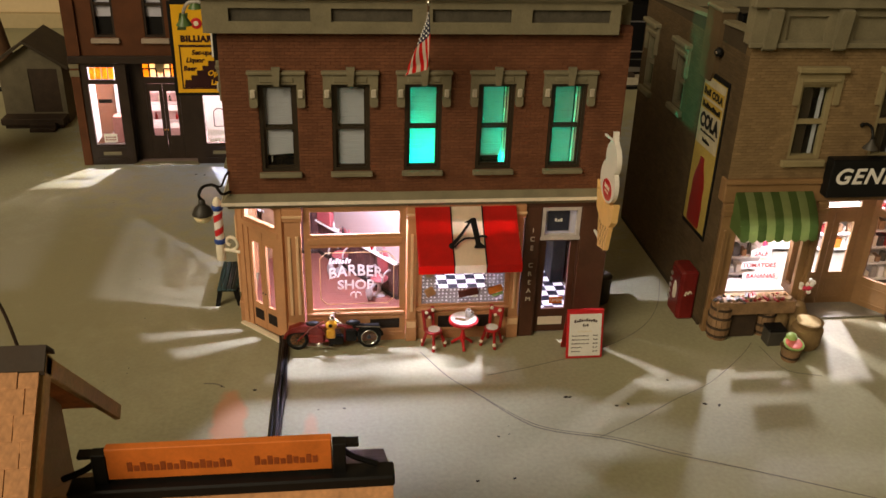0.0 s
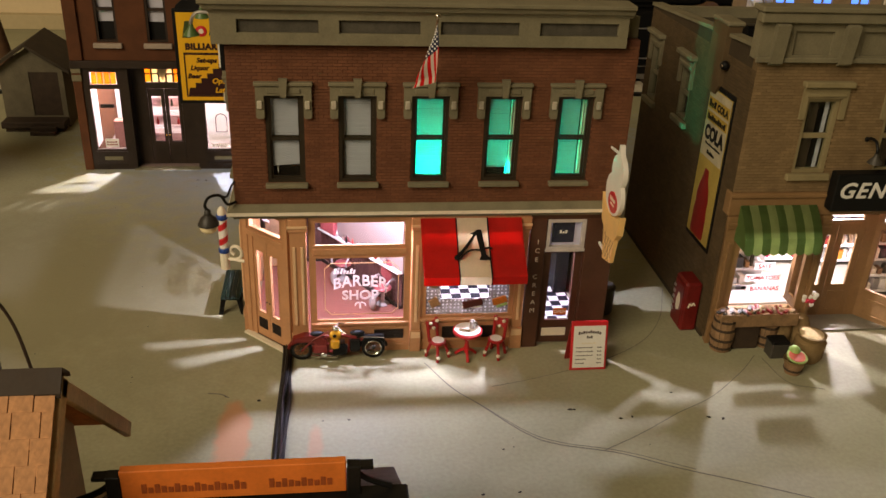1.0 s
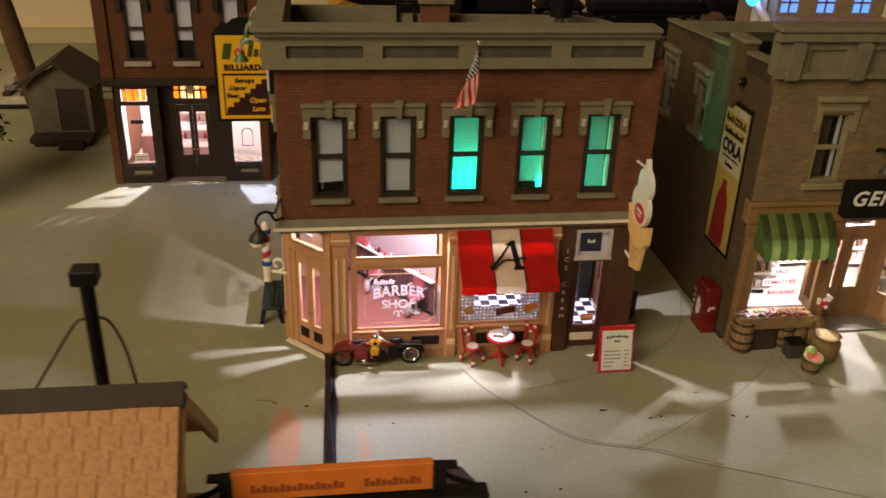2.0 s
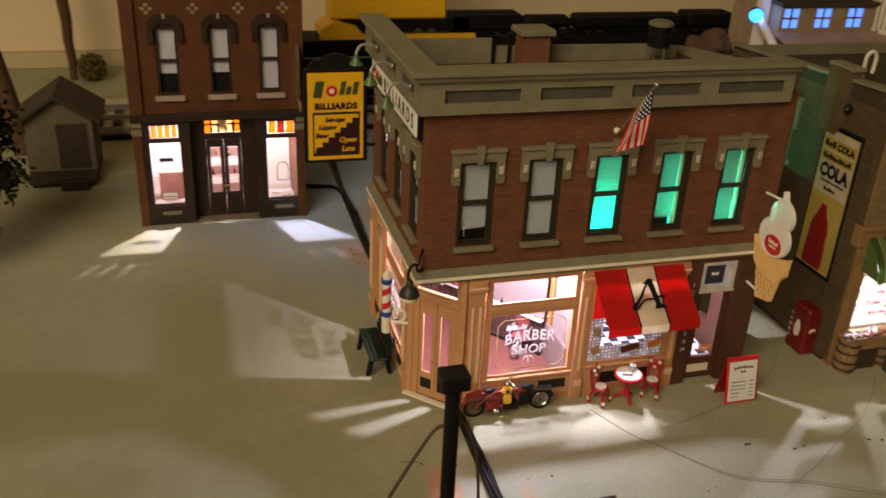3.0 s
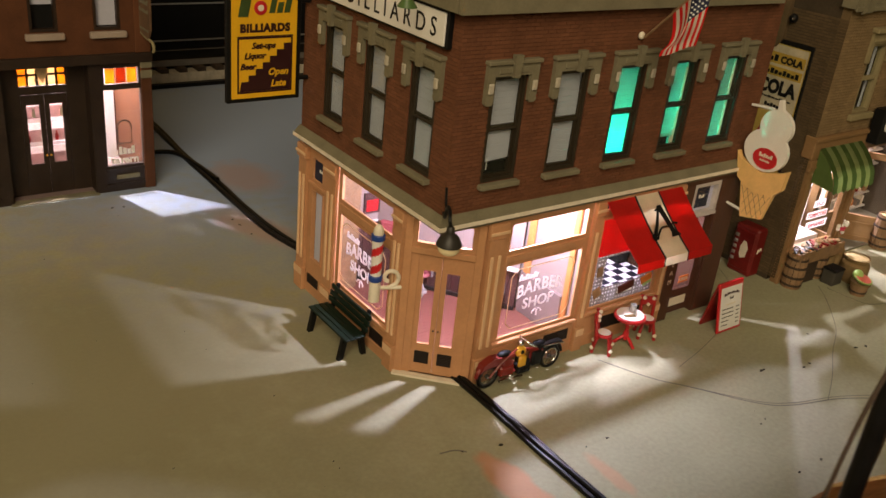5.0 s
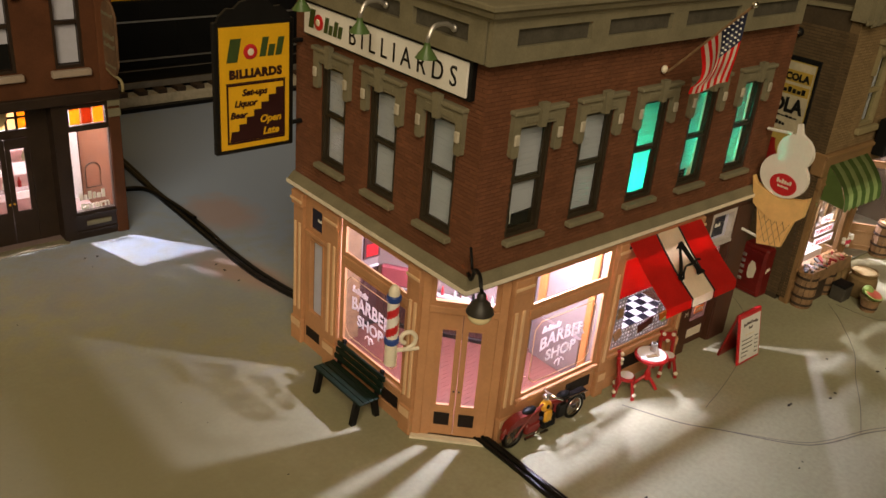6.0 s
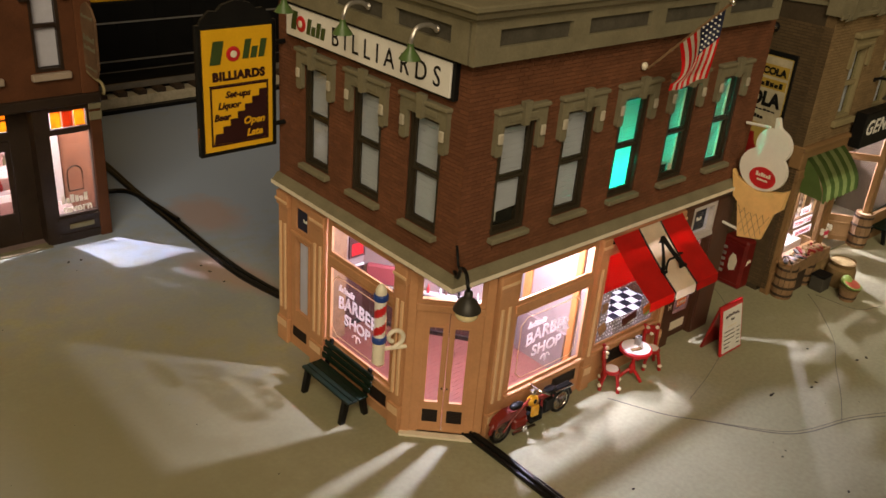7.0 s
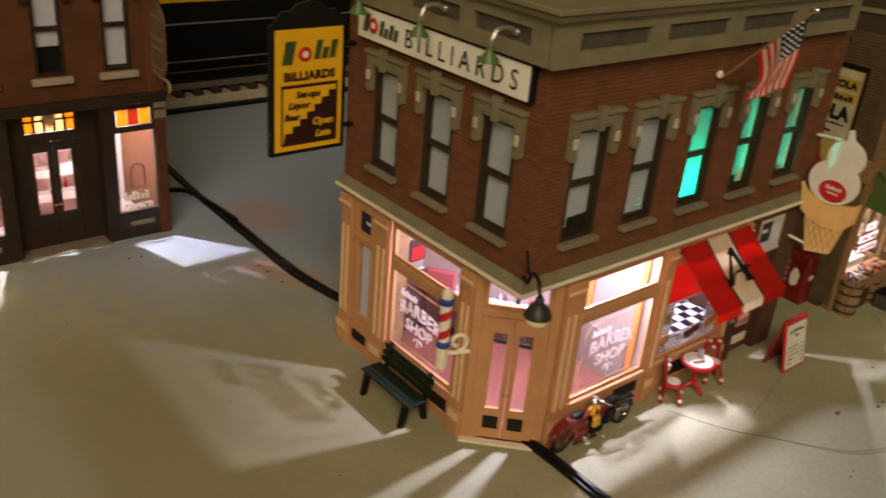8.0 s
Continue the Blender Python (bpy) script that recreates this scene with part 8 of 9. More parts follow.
def blue_house():
    h = thing("lit_house", (48, 38, 0), "tan house with small blue-lit windows", "building")
    wall = mat("tan_house_wall", (0.34, 0.25, 0.15), 0.8)
    m = along(41.8, 34.2, 1, 0)
    wins = [(x - 0.85, x + 0.85, 11.6, 13.35) for x in (1.2, 4.6, 8.0)]
    bm = B()
    sheet(bm, 0, 10.6, 0, 13.6, wins, 0, 0.4)
    part("front_wall", bm, wall, h, m=m)
    glow = glow_mat("blue_lit_pane", (0.10, 0.26, 1.0), 1.6)
    for a, b, c, d in wins:
        bm = B()
        bx(bm, a, b, 0.25, 0.3, c, d)
        w = part("window", bm, glow, h, "blue-lit pane", m=m)
        bm = B()
        bx(bm, (a + b) / 2 - 0.09, (a + b) / 2 + 0.09, 0.1, 0.2, c, d)
        part("glazing_bar", bm, wall, w, m=m)
        bm = B()
        bx(bm, a, b, 0.1, 0.2, (c + d) / 2 - 0.09, (c + d) / 2 + 0.09)
        part("glazing_bar", bm, wall, w, m=m)
    for nm, box, mt in (("side_wall", (0, 0.4, 0.4, 7.6, 0, 13.6), wall), ("side_wall", (10.2, 10.6, 0.4, 7.6, 0, 13.6), wall), ("back_wall", (0.4, 10.2, 7.2, 7.6, 0, 13.6), wall), ("roof", (-0.3, 10.9, -0.4, 8.0, 13.62, 13.95), ROOF_DARK), ("upper_storey", (0.6, 10.0, 1.2, 7.0, 13.95, 19.0), wall)):
        bm = B()
        bx(bm, *box)
        part(nm, bm, mt, h, m=m)
    bm = B()
    slab(bm, [(-0.1, 11.35), (-0.1, 11.1), (-3.4, 10.2), (-3.4, 10.45)], -0.4, 11.0, m @ Matrix(((0, 1, 0, 0), (1, 0, 0, 0), (0, 0, 1, 0), (0, 0, 0, 1))))
    part("porch_roof", bm, mat("dusty_pink_roof", (0.36, 0.24, 0.17), 0.9, 0.3, 80, 700, 0.2), h, "dusty pinkish porch roof", m=None)
    bm = B()
    bx(bm, -0.2, 10.8, -3.2, -2.8, 0, 10.2)
    part("porch_wall", bm, wall, h, m=m)
    bm = B()
    bx(bm, -0.2, 10.8, -3.4, -0.02, 9.2, 9.4)
    part("porch_ceiling", bm, wall, h, m=m)
    b = thing("blue_lamp", (41.5, 34.0, 9.9), "small bright blue lamp on a pale bracket", "lamp")
    bm = B()
    ball(bm, (40.0, 35.3, 12.6), 0.62, seg=16)
    part("bulb", bm, glow_mat("blue_bulb_glow", (0.02, 0.22, 1.0), 6.0), b)
    bm = B()
    lathe(bm, (0, 0, 0), [(0.2, 0.3), (0.62, -0.15), (0.7, -0.5), (0.66, -0.5), (0.55, -0.12), (0.16, 0.22)], 18, m=at(39.9, 35.5, 13.0, 0, -30, 0))
    part("shade", bm, TIN, b, smooth=True)
    bm = B()
    tube(bm, [(40.25, 35.1, 12.2), (41.0, 34.7, 11.2), (41.6, 34.3, 10.2), (41.75, 33.9, 9.4)], 0.42, 12)
    part("arm", bm, OFFWHITE, b, smooth=True)
    bm = B()
    bx(bm, 40.6, 41.6, 35.6, 36.4, 0, 18.0, 0.05)
    part("corner_post", bm, OFFWHITE, b)
    r = thing("water_tower", (53.6, 34.5, 0), "pale ribbed round-bottomed tank catching blue light", "water tower")
    bm = B()
    lathe(bm, (53.6, 34.5, 9.8), [(0.05, 0.0), (0.7, 0.15), (1.3, 0.6), (1.7, 1.2), (1.85, 1.9), (1.85, 7.0), (0.2, 8.4)], 32)
    part("bowl", bm, OFFWHITE, r, smooth=True)
    for k in range(28):
        bm = B()
        a = 2 * math.pi * k / 28
        bx(bm, -0.06, 0.06, -0.05, 0.05, 11.6, 16.8, m=at(53.6 + 1.88 * math.cos(a), 34.5 + 1.88 * math.sin(a), 0, 0, 0, math.degrees(a)))
        part("rib", bm, STONE, r)
    for k in range(4):
        a = math.pi / 2 * k + 0.5
        bm = B()
        tube(bm, [(53.6 + 2.0 * math.cos(a), 34.5 + 2.0 * math.sin(a), 0), (53.6 + 1.7 * math.cos(a), 34.5 + 1.7 * math.sin(a), 12.0)], 0.12, 8)
        part("leg", bm, TIN, r)
    r = thing("red_post", (57.6, 35.5, 0), "thick dark red post behind the grocery", "post")
    bm = B()
    bx(bm, 56.5, 58.9, 34.8, 36.2, 0, 19, 0.08)
    part("shaft", bm, DARK_RED, r)
    r = thing("brush_heap", (37.6, 37, 0), "rough brown heap beside the track", "heap")
    bm = B()
    for k in range(9):
        rr = random.Random(k)
        ball(bm, (37.4 + rr.uniform(-1.6, 1.4), 37.3 + rr.uniform(-1, 1), rr.uniform(6, 9.8)), rr.uniform(1.0, 1.7), seg=14)
        ball(bm, (37.4 + rr.uniform(-2, 1.8), 37.3 + rr.uniform(-1, 1), rr.uniform(1, 6)), rr.uniform(1.8, 2.6), seg=14)
    for v in bm.verts:
        v.co += Vector((noise.noise(v.co * 0.8), noise.noise(v.co * 0.9 + Vector((3, 0, 0))), noise.noise(v.co * 0.7))) * 0.7 + Vector((noise.noise(v.co * 3.1), noise.noise(v.co * 2.9), noise.noise(v.co * 3.3))) * 0.25
        v.co.z = max(0, v.co.z)
    part("brush", bm, STICK, r)


blue_house()


def tree(x, y, h):
    t = thing("tree", (x, y, 0), "dark green model tree on a round base", "tree")
    rnd = random.Random(3)
    bm = B()
    lathe(bm, (x, y, 0), [(1.5, 0), (1.5, 0.15), (0.9, 0.4), (0.55, 0.7)], 18)
    part("base_disc", bm, BARK, t)
    bm = B()
    trunk = curve_pts([(x, y, 0.5), (x + 0.15, y, 3), (x - 0.1, y + 0.1, 6.5), (x + 0.1, y, h * 0.85)], 5)
    tube(bm, trunk, 0.5, 8, 0.1)
    part("trunk", bm, BARK, t)
    tips = []
    for k in range(40):
        z = rnd.uniform(1.6, h * 0.85)
        a, r = rnd.uniform(0, 6.283), (1.0 - abs(z / h - 0.45)) * rnd.uniform(2.2, 4.0)
        tip = Vector((x + r * math.cos(a), y + r * math.sin(a), z + rnd.uniform(0.5, 1.8)))
        bm = B()
        tube(bm, [(x, y, z - 0.8), (x + 0.5 * r * math.cos(a), y + 0.5 * r * math.sin(a), z + 0.2), tip], 0.13, 5, 0.04)
        part("limb", bm, BARK, t)
        tips.append((tip, r))
    verts, faces = [], []
    for k in range(11000):
        tip, r = rnd.choice(tips)
        c = Vector((x, y, tip.z)).lerp(tip, rnd.uniform(0.35, 1.1)) + Vector((rnd.gauss(0, 0.55), rnd.gauss(0, 0.55), rnd.gauss(0, 0.5)))
        s = rnd.uniform(0.14, 0.32)
        e = Euler((rnd.uniform(0, 6.3), rnd.uniform(0, 6.3), rnd.uniform(0, 6.3))).to_matrix()
        i = len(verts)
        verts += [(c + e @ Vector(q) * s) * CM for q in ((-1, 0, 0), (0, -0.6, 0.1), (1, 0, 0), (0, 0.6, 0.1))]
        faces.append((i, i + 1, i + 2, i + 3))
    me = bpy.data.meshes.new("crown")
    me.from_pydata(verts, [], faces)
    me.materials.append(LEAF)
    ob = link("crown", me, t, "crown of small dark leaves")
    ob["kind"] = "stuff"


tree(-24.4, 21.8, 13.2)


def stick(name, a, b, r0, r1, label):
    s = thing(name, a, label, "post")
    bm = B()
    rnd = random.Random(int(a[0]))
    pts = [Vector(a).lerp(Vector(b), k / 8) + Vector((rnd.uniform(-0.15, 0.15), rnd.uniform(-0.15, 0.15), 0)) for k in range(9)]
    tube(bm, pts, r0, 10, r1)
    part("shaft", bm, STICK, s, smooth=True)


def shrub(x, y, w):
    t = thing("shrub", (x, y, 0), "small round yellow-olive shrub behind the shed", "shrub")
    rnd = random.Random(8)
    bm = B()
    for k in range(6):
        a = k * 1.05
        tube(bm, [(x, y, 0), (x + 0.4 * w * math.cos(a), y + 0.4 * w * math.sin(a), 0.7 * w), (x + 0.7 * w * math.cos(a), y + 0.7 * w * math.sin(a), 1.2 * w)], 0.09, 5, 0.04)
    part("stems", bm, BARK, t)
    verts, faces = [], []
    for k in range(1500):
        d = Vector((rnd.gauss(0, 1), rnd.gauss(0, 1), rnd.gauss(0, 1))).normalized() * w * rnd.uniform(0.5, 1.05)
        c, e = Vector((x, y, w * 0.95)) + d, Euler((rnd.uniform(0, 6.3), rnd.uniform(0, 6.3), rnd.uniform(0, 6.3))).to_matrix()
        i, q = len(verts), rnd.uniform(0.12, 0.26)
        verts += [(c + e @ Vector(p) * q) * CM for p in ((-1, 0, 0), (0, -0.6, 0.1), (1, 0, 0), (0, 0.6, 0.1))]
        faces.append((i, i + 1, i + 2, i + 3))
    me = bpy.data.meshes.new("crown")
    me.from_pydata(verts, [], faces)
    me.materials.append(mat("olive_shrub_leaf", (0.16, 0.13, 0.04), 0.9, 0.4, 200, 1200, 0.2, spec=0.08))
    link("crown", me, t)


shrub(-19.9, 66.0, 1.5)
stick("leaning_post", (-23.9, 43.2, 0.0), (-27.4, 44.5, 20.5), 0.95, 0.85, "leaning brown wooden post")
stick("pointed_stick", (-21.8, 66.5, 0.0), (-22.2, 66.2, 17.0), 0.4, 0.85, "dark tapered stick behind the shed")
bm = B()
bx(bm, -200, 200, 71.8, 73.0, 0.0, 1.7, 0.05)
tagged(part("baseboard", bm, mat("olive_skirting", (0.50, 0.41, 0.24), 0.9, 0.12, 10, 200, 0.05)), "darker beige base strip of the room wall", "baseboard", kind="structure")

# ---------------------------------------------------------------- the depot in the foreground
RX, RY, RZ = -1.43, -21.98, 13.85
EAVE_B, EAVE_F, ZE = -17.2, -26.9, 9.0
depot = thing("depot_building", (-14, -22, 0), "depot with a brown shingled gable roof", "building")


def depot_build():
    x0 = -34.0
    for nm, ye in (("front_slope", EAVE_F), ("back_slope", EAVE_B)):
        d = Vector((0, ye - RY, ZE - RZ))
        up = Vector((0, -d.z, d.y)).normalized()
        if up.z < 0:
            up = -up
        bm = B()
        o = Vector((0, RY, RZ - 0.12))
        q = o + d
        v = [bm.verts.new(p) for p in ((x0, *o[1:]), (RX, *o[1:]), (RX, *q[1:]), (x0, *q[1:]))]
        bm.faces.new(v)
        bmesh.ops.solidify(bm, geom=bm.faces[:], thickness=0.14)
        part(nm, bm, SHINGLE, depot, "wooden roof slope")
        bm = B()
        dn = d.normalized()
        m = Matrix(((0, 0, 1, RX - 0.1), (dn.y, up.y, 0, RY), (dn.z, up.z, 0, RZ), (0, 0, 0, 1)))
        bx(bm, 0.0, d.length + 0.05, -0.47, -0.03, -0.02, 0.16, 0.03, m=m)
        part("barge_board", bm, mat("weathered_yellow_board", (0.74, 0.53, 0.28), 0.7, 0.3, 100, 900, 0.2), depot, "weathered yellowish barge board")
    bm = B()
    for s in (-1, 1):
        slab(bm, [(0.0, RZ + 0.2), (s * 0.42, RZ - 0.2), (s * 0.42, RZ - 0.32), (0.0, RZ + 0.05)], x0, RX + 0.08, Matrix(((0, 1, 0, 0), (1, 0, 0, RY), (0, 0, 1, 0), (0, 0, 0, 1))))
    part("ridge_cap", bm, mat("dark_brown_ridge", (0.035, 0.022, 0.013), 0.7), depot, "dark brown ridge cap")
    bm = B()
    slab(bm, [(-24.2, 0), (-19.95, 0), (-19.95, 11.0), (RY, RZ - 0.45), (-24.2, 11.0)], x0, RX - 0.6, Matrix(((0, 1, 0, 0), (1, 0, 0, 0), (0, 0, 1, 0), (0, 0, 0, 1))))
    part("depot_wall", bm, mat("depot_siding", (0.62, 0.47, 0.28), 0.8, 0.2, 80, 900, 0.2), depot, "beige depot walls")
    # stove pipe with guy wires on the back slope
    zb = RZ - (-18.69 - RY) * (RZ - ZE) / (EAVE_B - RY)
    bm = B()
    cyl(bm, (-4.19, -18.69, zb - 0.3), 0.19, 15.12 - zb + 0.3, seg=14)
    pp = part("stove_pipe", bm, BLACK, depot, "black stove pipe")
    bm = B()
    bx(bm, -4.54, -3.84, -18.99, -18.39, 15.1, 15.54, 0.04)
    part("pipe_cap", bm, BLACK, pp)
    for pts in ([(-4.19, -18.69, 13.95), (-4.6, -18.7, 13.9), (-5.3, -18.8, 12.9), (-6.1, -19.0, 11.7), (-6.6, -19.1, 11.2)], [(-4.19, -18.69, 14.0), (-3.8, -18.67, 13.9), (-3.5, -18.62, 13.1), (-3.33, -18.57, 11.9), (-3.25, -18.5, 10.8)]):
        bm = B()
        tube(bm, curve_pts(pts, 5), 0.045, 6)
        part("guy_wire", bm, DARK_WOOD, pp)
    # the lower wing carries the orange sign on its ridge
    wy, wz = -22.4, 10.35
    bm = B()
    slab(bm, [(wy - 3.2, 0), (wy + 3.2, 0), (wy + 3.2, wz - 2.2), (wy, wz - 0.2), (wy - 3.2, wz - 2.2)], RX - 0.7, 5.6, Matrix(((0, 1, 0, 0), (1, 0, 0, 0), (0, 0, 1, 0), (0, 0, 0, 1))))
    part("wing_walls", bm, mat("depot_siding", (0.62, 0.47, 0.28)), depot)
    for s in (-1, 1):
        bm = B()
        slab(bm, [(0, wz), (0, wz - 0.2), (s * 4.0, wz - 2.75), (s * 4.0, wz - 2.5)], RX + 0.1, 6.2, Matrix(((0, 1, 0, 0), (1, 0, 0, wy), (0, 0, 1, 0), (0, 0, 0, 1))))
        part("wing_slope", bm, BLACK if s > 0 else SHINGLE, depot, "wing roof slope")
    bm = B()
    bx(bm, RX + 0.12, 6.25, wy - 0.3, wy + 0.3, wz - 0.2, wz + 0.12, 0.05)
    part("wing_ridge", bm, BLACK, depot, "black ridge beam")


depot_build()


def depot_sign():
    s = thing("depot_sign", (1.8, -22.4, 10.4), "orange depot sign between two black posts", "sign")
    m = at(0.34, -22.28, 0.05)
    bm = B()
    bx(bm, -0.75, 4.42, -0.12, 0.12, 10.5, 11.38, 0.02)
    part("board", bm, ORANGE_SIGN, s, m=m)
    bars("worn_lettering", -0.3, 2.1, 10.74, 0.26, 16, m @ at(0, -0.121, 0), SIGN_WORN, s, 0.012)
    bars("worn_lettering", 2.6, 4.1, 10.74, 0.26, 10, m @ at(0, -0.121, 0), SIGN_WORN, s, 0.012)
    for x, sg in ((-0.9, -1), (4.6, 1)):
        bm = B()
        bx(bm, x - 0.16, x + 0.16, -0.16, 0.16, 10.35, 11.25, 0.02)
        bx(bm, x - 0.16 + (0 if sg > 0 else -0.3), x + 0.16 + (0.3 if sg > 0 else 0), -0.13, 0.13, 11.14, 11.24)
        p = part("post", bm, BLACK, s, m=m)
        bm = B()
        tube(bm, curve_pts([(x, 0, 11.05), (x + sg * 0.35, 0, 10.75), (x + sg * 0.9, 0, 10.5)], 5), 0.08, 6)
        part("brace", bm, BLACK, p, m=m)


depot_sign()

# ---------------------------------------------------------------- cables, pencil lines and crumbs
def cable(name, pts, r, label, parent=None):
    bm = B()
    tube(bm, curve_pts(pts, 7), r, 8)
    if parent is None:
        c = thing(name, pts[0], label, "cable", "cables on the board")
        part("jacket", bm, BLACK_RUBBER, c, smooth=True)
        return c
    return part("strand", bm, BLACK_RUBBER, parent, smooth=True)


front = thing("cable_bundle", (2.1, -4, 0), "bundle of thin black cables running from the shop corner", "cable", "cables on the board")
for pts in ([(1.75, 1.2, 0.12), (1.95, 0.4, 0.12), (1.98, -2, 0.12), (1.9, -5, 0.12), (1.85, -9, 0.12), (1.75, -15, 0.12), (1.7, -19, 0.12)],
            [(1.9, 1.1, 0.12), (2.2, 0.3, 0.12), (2.24, -2, 0.12), (2.3, -4, 0.12), (2.2, -7, 0.12), (2.15, -11, 0.12), (2.1, -19, 0.12)],
            [(1.8, 1.15, 0.3), (2.1, 0.35, 0.26), (2.12, -2.2, 0.28), (2.02, -4.5, 0.26), (2.08, -8, 0.26), (2.0, -12, 0.26), (1.9, -19, 0.26)]):
    cable("strand", pts, 0.12, "", front)
back = thing("cable_bundle", (1.4, 24, 0), "black cables snaking behind the corner shop", "cable", "cables on the board")
for pts in ([(2.2, 12.9, 0.12), (1.7, 14.5, 0.12), (1.2, 17.5, 0.12), (1.15, 21, 0.12), (1.2, 26, 0.12), (1.25, 30, 0.12), (1.45, 36, 0.12), (1.6, 47, 0.12)],
            [(2.4, 12.9, 0.12), (1.95, 14.5, 0.12), (1.55, 17.5, 0.12), (1.45, 21, 0.12), (1.55, 25, 0.12), (1.4, 30, 0.12), (1.7, 36, 0.12), (1.85, 47, 0.12)],
            [(1.5, 25, 0.3), (1.3, 28, 0.28), (0.9, 30.6, 0.2), (-0.4, 31.4, 0.14), (-1.7, 31.5, 0.2)]):
    cable("strand", pts, 0.15, "", back)


def line(pts, w, label):
    t = thing("pencil_mark", (*pts[0], 0.004), label, "mark", "pencil marks on the board")
    bm = B()
    ps = curve_pts([(x, y, 0) for x, y in pts], 12)
    for p, q in zip(ps, ps[1:]):
        d = (q - p).normalized()
        k = Vector((-d.y, d.x, 0)) * w / 2
        lo, hi = Vector((0, 0, 0.004)), Vector((0, 0, 0.012))
        vs = [bm.verts.new(c) for c in (p - k + lo, q - k + lo, q + k + lo, p + k + lo, p - k + hi, q - k + hi, q + k + hi, p + k + hi)]
        for f in ((0, 3, 2, 1), (4, 5, 6, 7), (0, 1, 5, 4), (2, 3, 7, 6), (1, 2, 6, 5), (3, 0, 4, 7)):
            bm.faces.new([vs[i] for i in f])
    part("stroke", bm, PENCIL, t)


line([(9.0, -1.3), (10.15, -3.57), (11.3, -5.0), (13.0, -7.2), (14.3, -8.1), (16.9, -8.9), (19.1, -10.0), (21.3, -10.95), (23.4, -11.9), (27, -13.6)], 0.05, "long dark curved pencil line on the board")
line([(11.0, -4.6), (13.1, -7.1), (14.5, -8.0), (17.1, -8.8), (20.0, -10.2)], 0.03, "second stroke beside the long pencil line")
line([(16.3, -8.7), (18.4, -7.6), (20.6, -6.24), (22.85, -5.0), (25.3, -2.9), (26.5, -1.6)], 0.028, "thin curved pencil line")
line([(12.1, -3.56), (14.8, -2.85), (18.1, -1.66), (20.9, 0.1), (22.7, 2.45), (24.0, 5.7)], 0.028, "thin curved pencil line towards the alley")
line([(26.8, -1.9), (27.2, -4.1), (28.8, -4.8)], 0.035, "short dark pencil stroke")
line([(-1.5, -3.3), (-0.9, -3.4), (-0.5, -3.7)], 0.07, "short scratch on the board")


def crumbs():
    rnd = random.Random(11)
    places = [(0.92, -4.04, 2.0), (5.08, -5.77, 1.4), (3.91, -5.77, 0.9), (15.51, -5.66, 2.0), (15.7, -5.66, 1.5), (17.73, -6.48, 1.6), (18.32, -6.39, 1.4), (21.98, -6.66, 1.8), (22.61, -6.83, 1.8),
              (11.83, -8.32, 1.0), (-4.77, 23.6, 1.6), (0.2, -0.06, 0.9), (0.13, 19.61, 1.6), (0.2, 18.78, 1.8), (-5.4, 23.69, 1.6), (0.3, 17.41, 1.4), (20.84, -4.61, 1.2), (10.48, -11.13, 1.4), (12.03, -11.09, 1.4), (-0.67, -3.62, 1.0)]
    places += [(rnd.uniform(-14, 27), rnd.uniform(-12, 26), rnd.uniform(0.3, 0.8)) for _ in range(34)]
    for x, y, s in places:
        if -0.5 < x < 19 and -0.5 < y < 13:
            continue
        bm = B()
        r = 0.045 * s
        bmesh.ops.create_icosphere(bm, subdivisions=1, radius=r, matrix=Matrix.Translation((x, y, r * 0.4)) @ pose(0, 0, 0, 0, 0, rnd.uniform(0, 180)) @ Matrix.Diagonal((1.5, 0.8, 0.45, 1)))
        for v in bm.verts:
            v.co.x += rnd.uniform(-0.3, 0.3) * r
            v.co.z = max(0.0, v.co.z)
        c = part("crumb", bm, CRUMB)
        tagged(c, "tiny dark crumb lying on the board", "crumb", "crumbs on the board")


crumbs()


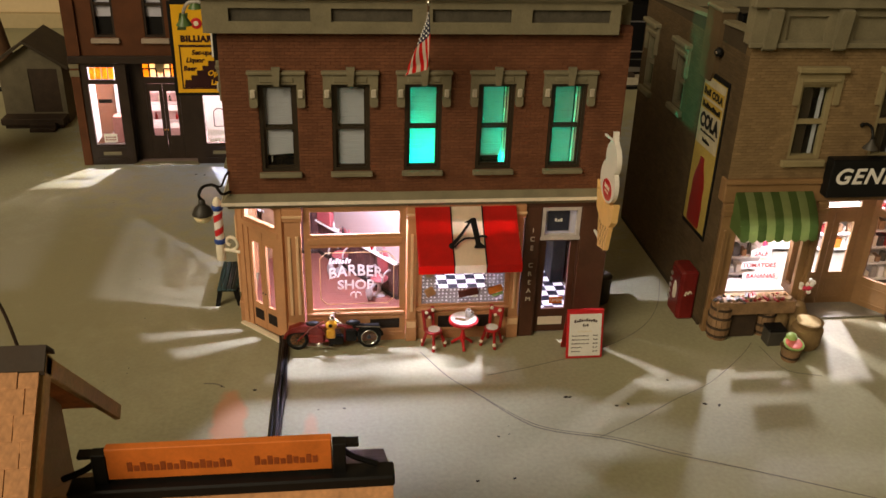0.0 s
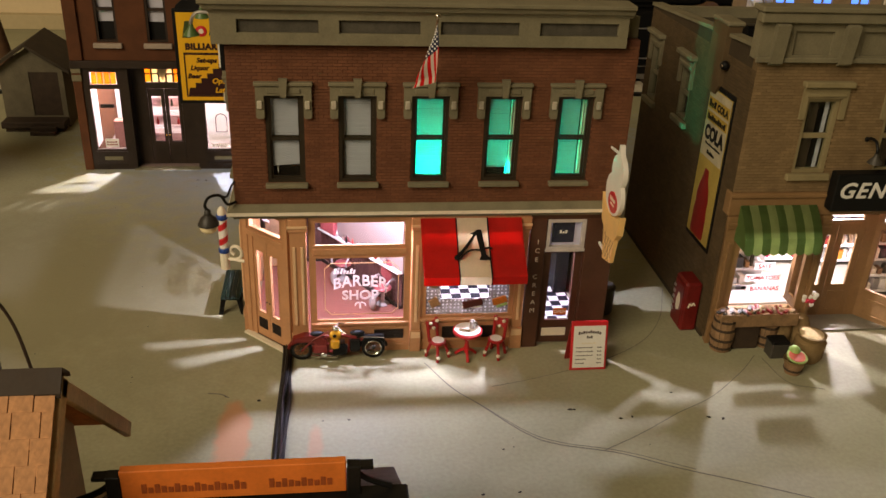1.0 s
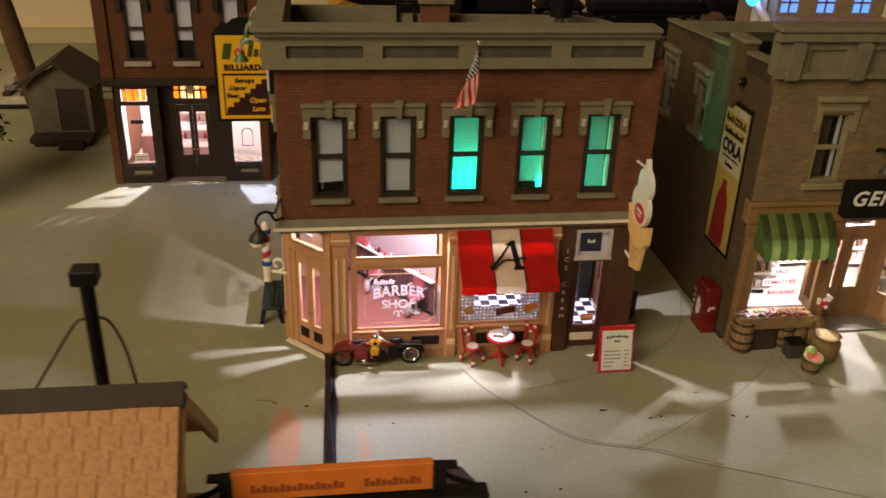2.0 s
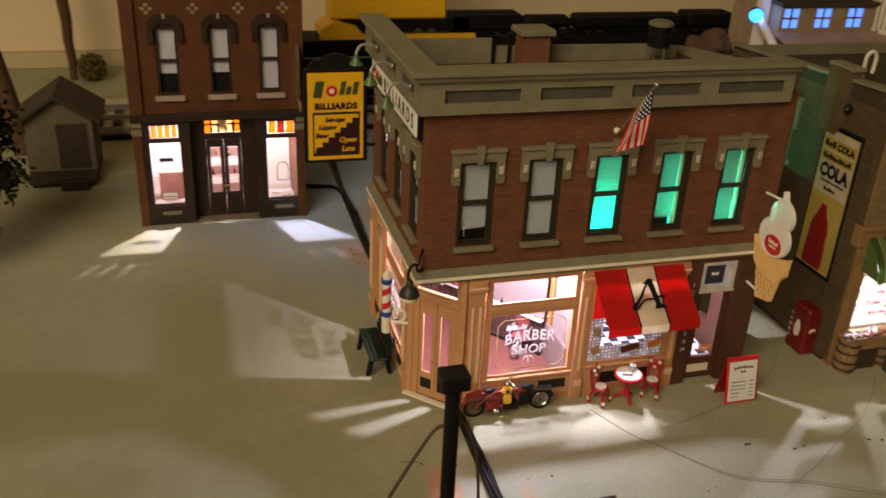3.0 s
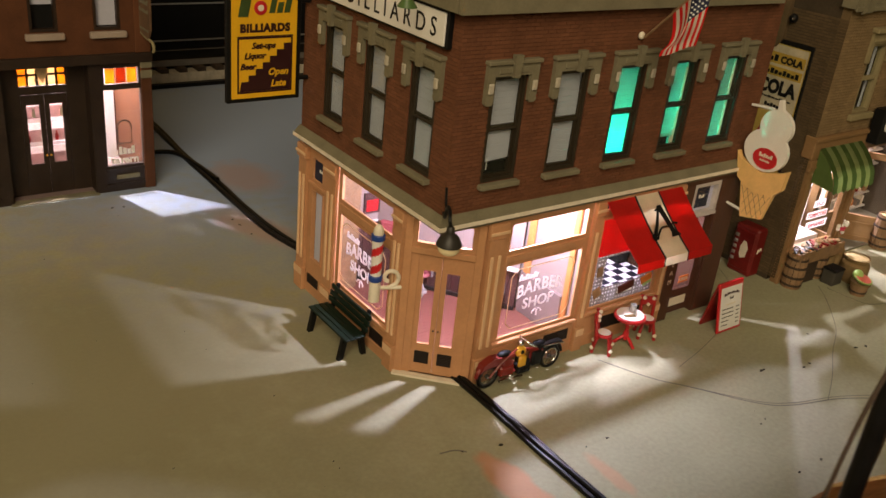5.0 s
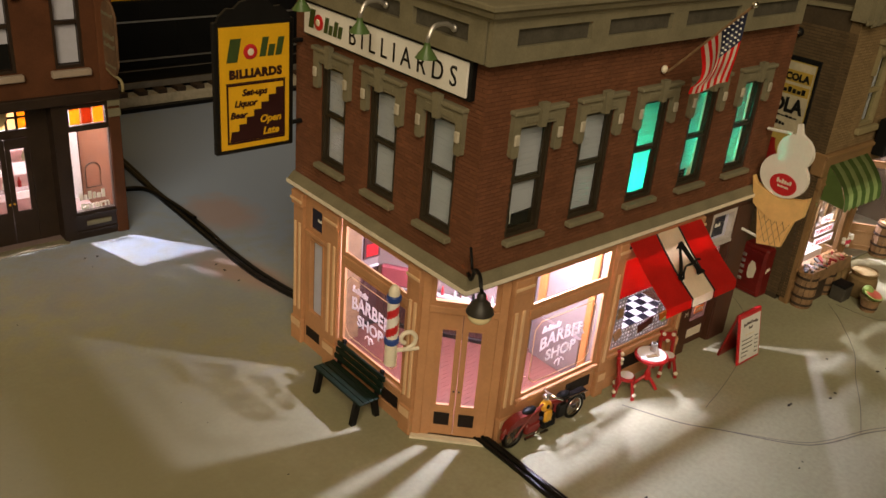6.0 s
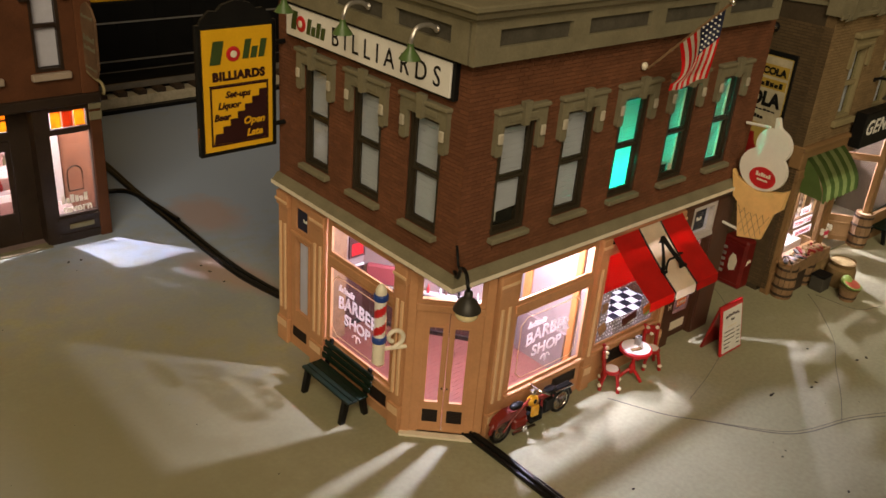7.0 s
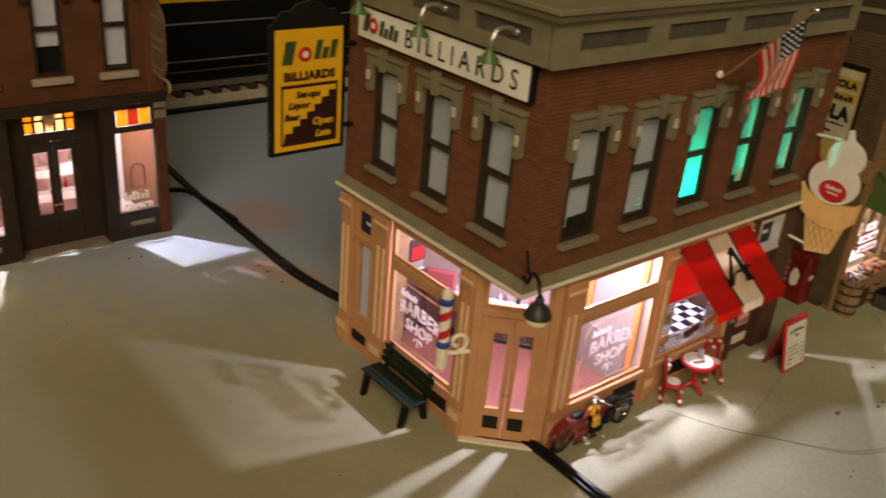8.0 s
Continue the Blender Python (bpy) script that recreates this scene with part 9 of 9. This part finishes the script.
# ---------------------------------------------------------------- single pieces, last
def shingles():
    rnd = random.Random(2)
    d = Vector((0, EAVE_F - RY, ZE - RZ))
    dn = d.normalized()
    up = Vector((0, dn.z, -dn.y))
    if up.z < 0:
        up = -up
    meshes = []
    for w in (0.42, 0.50, 0.58, 0.24):
        bm = B()
        bx(bm, -w / 2, w / 2, 0.0, 0.8, 0.0, 0.03, 0.008)
        bm.transform(Matrix.Scale(CM, 4))
        me = bpy.data.meshes.new("shingle")
        bm.to_mesh(me)
        bm.free()
        me.materials.append(SHINGLE)
        meshes.append((w, me))
    rows = 16
    n = 0
    for r in range(rows):
        x = RX - 0.02
        short = r % 2 == 1
        while x > -11.0 and n < 300:
            w, me = meshes[3] if short else rnd.choice(meshes[:3])
            short = False
            o = Vector((x - w / 2, RY, RZ)) + dn * (0.25 + 0.56 * r) + up * (0.1 + rnd.uniform(0, 0.02))
            ob = link("shingle", me, depot)
            ax = Vector((1, 0, 0))
            yy = dn
            zz = ax.cross(yy)
            if zz.z < 0:
                ax = -ax
                zz = ax.cross(yy)
            tilt = Matrix.Rotation(radians(-2.0), 4, "X")
            mm = Matrix(((ax.x, yy.x, zz.x, o.x * CM), (ax.y, yy.y, zz.y, o.y * CM), (ax.z, yy.z, zz.z, o.z * CM), (0, 0, 0, 1)))
            ob.matrix_basis = mm @ tilt
            x -= w + 0.018
            n += 1


shingles()


def lay_loose():
    for whole, m, y, proud, bl, bh, gap, material, parent in LOOSE:
        me = bpy.data.meshes.new("brick")
        p, h = bl - gap, bh - gap
        v = [(0, 0, 0), (p, 0, 0), (p, 0, h), (0, 0, h), (0.01, -proud, 0.01), (p - 0.01, -proud, 0.01), (p - 0.01, -proud, h - 0.01), (0.01, -proud, h - 0.01)]
        me.from_pydata([Vector(q) * CM for q in v], [], [(4, 5, 6, 7), (0, 1, 5, 4), (3, 7, 6, 2), (0, 4, 7, 3), (1, 2, 6, 5), (0, 3, 2, 1)])
        me.materials.append(material)
        for u, z in whole[:300]:
            ob = link("brick", me, parent)
            k = m @ at(u, y + random.uniform(0.0, 0.008), z)
            ob.matrix_basis = Matrix.LocRotScale(k.translation * CM, k.to_quaternion(), None)


lay_loose()
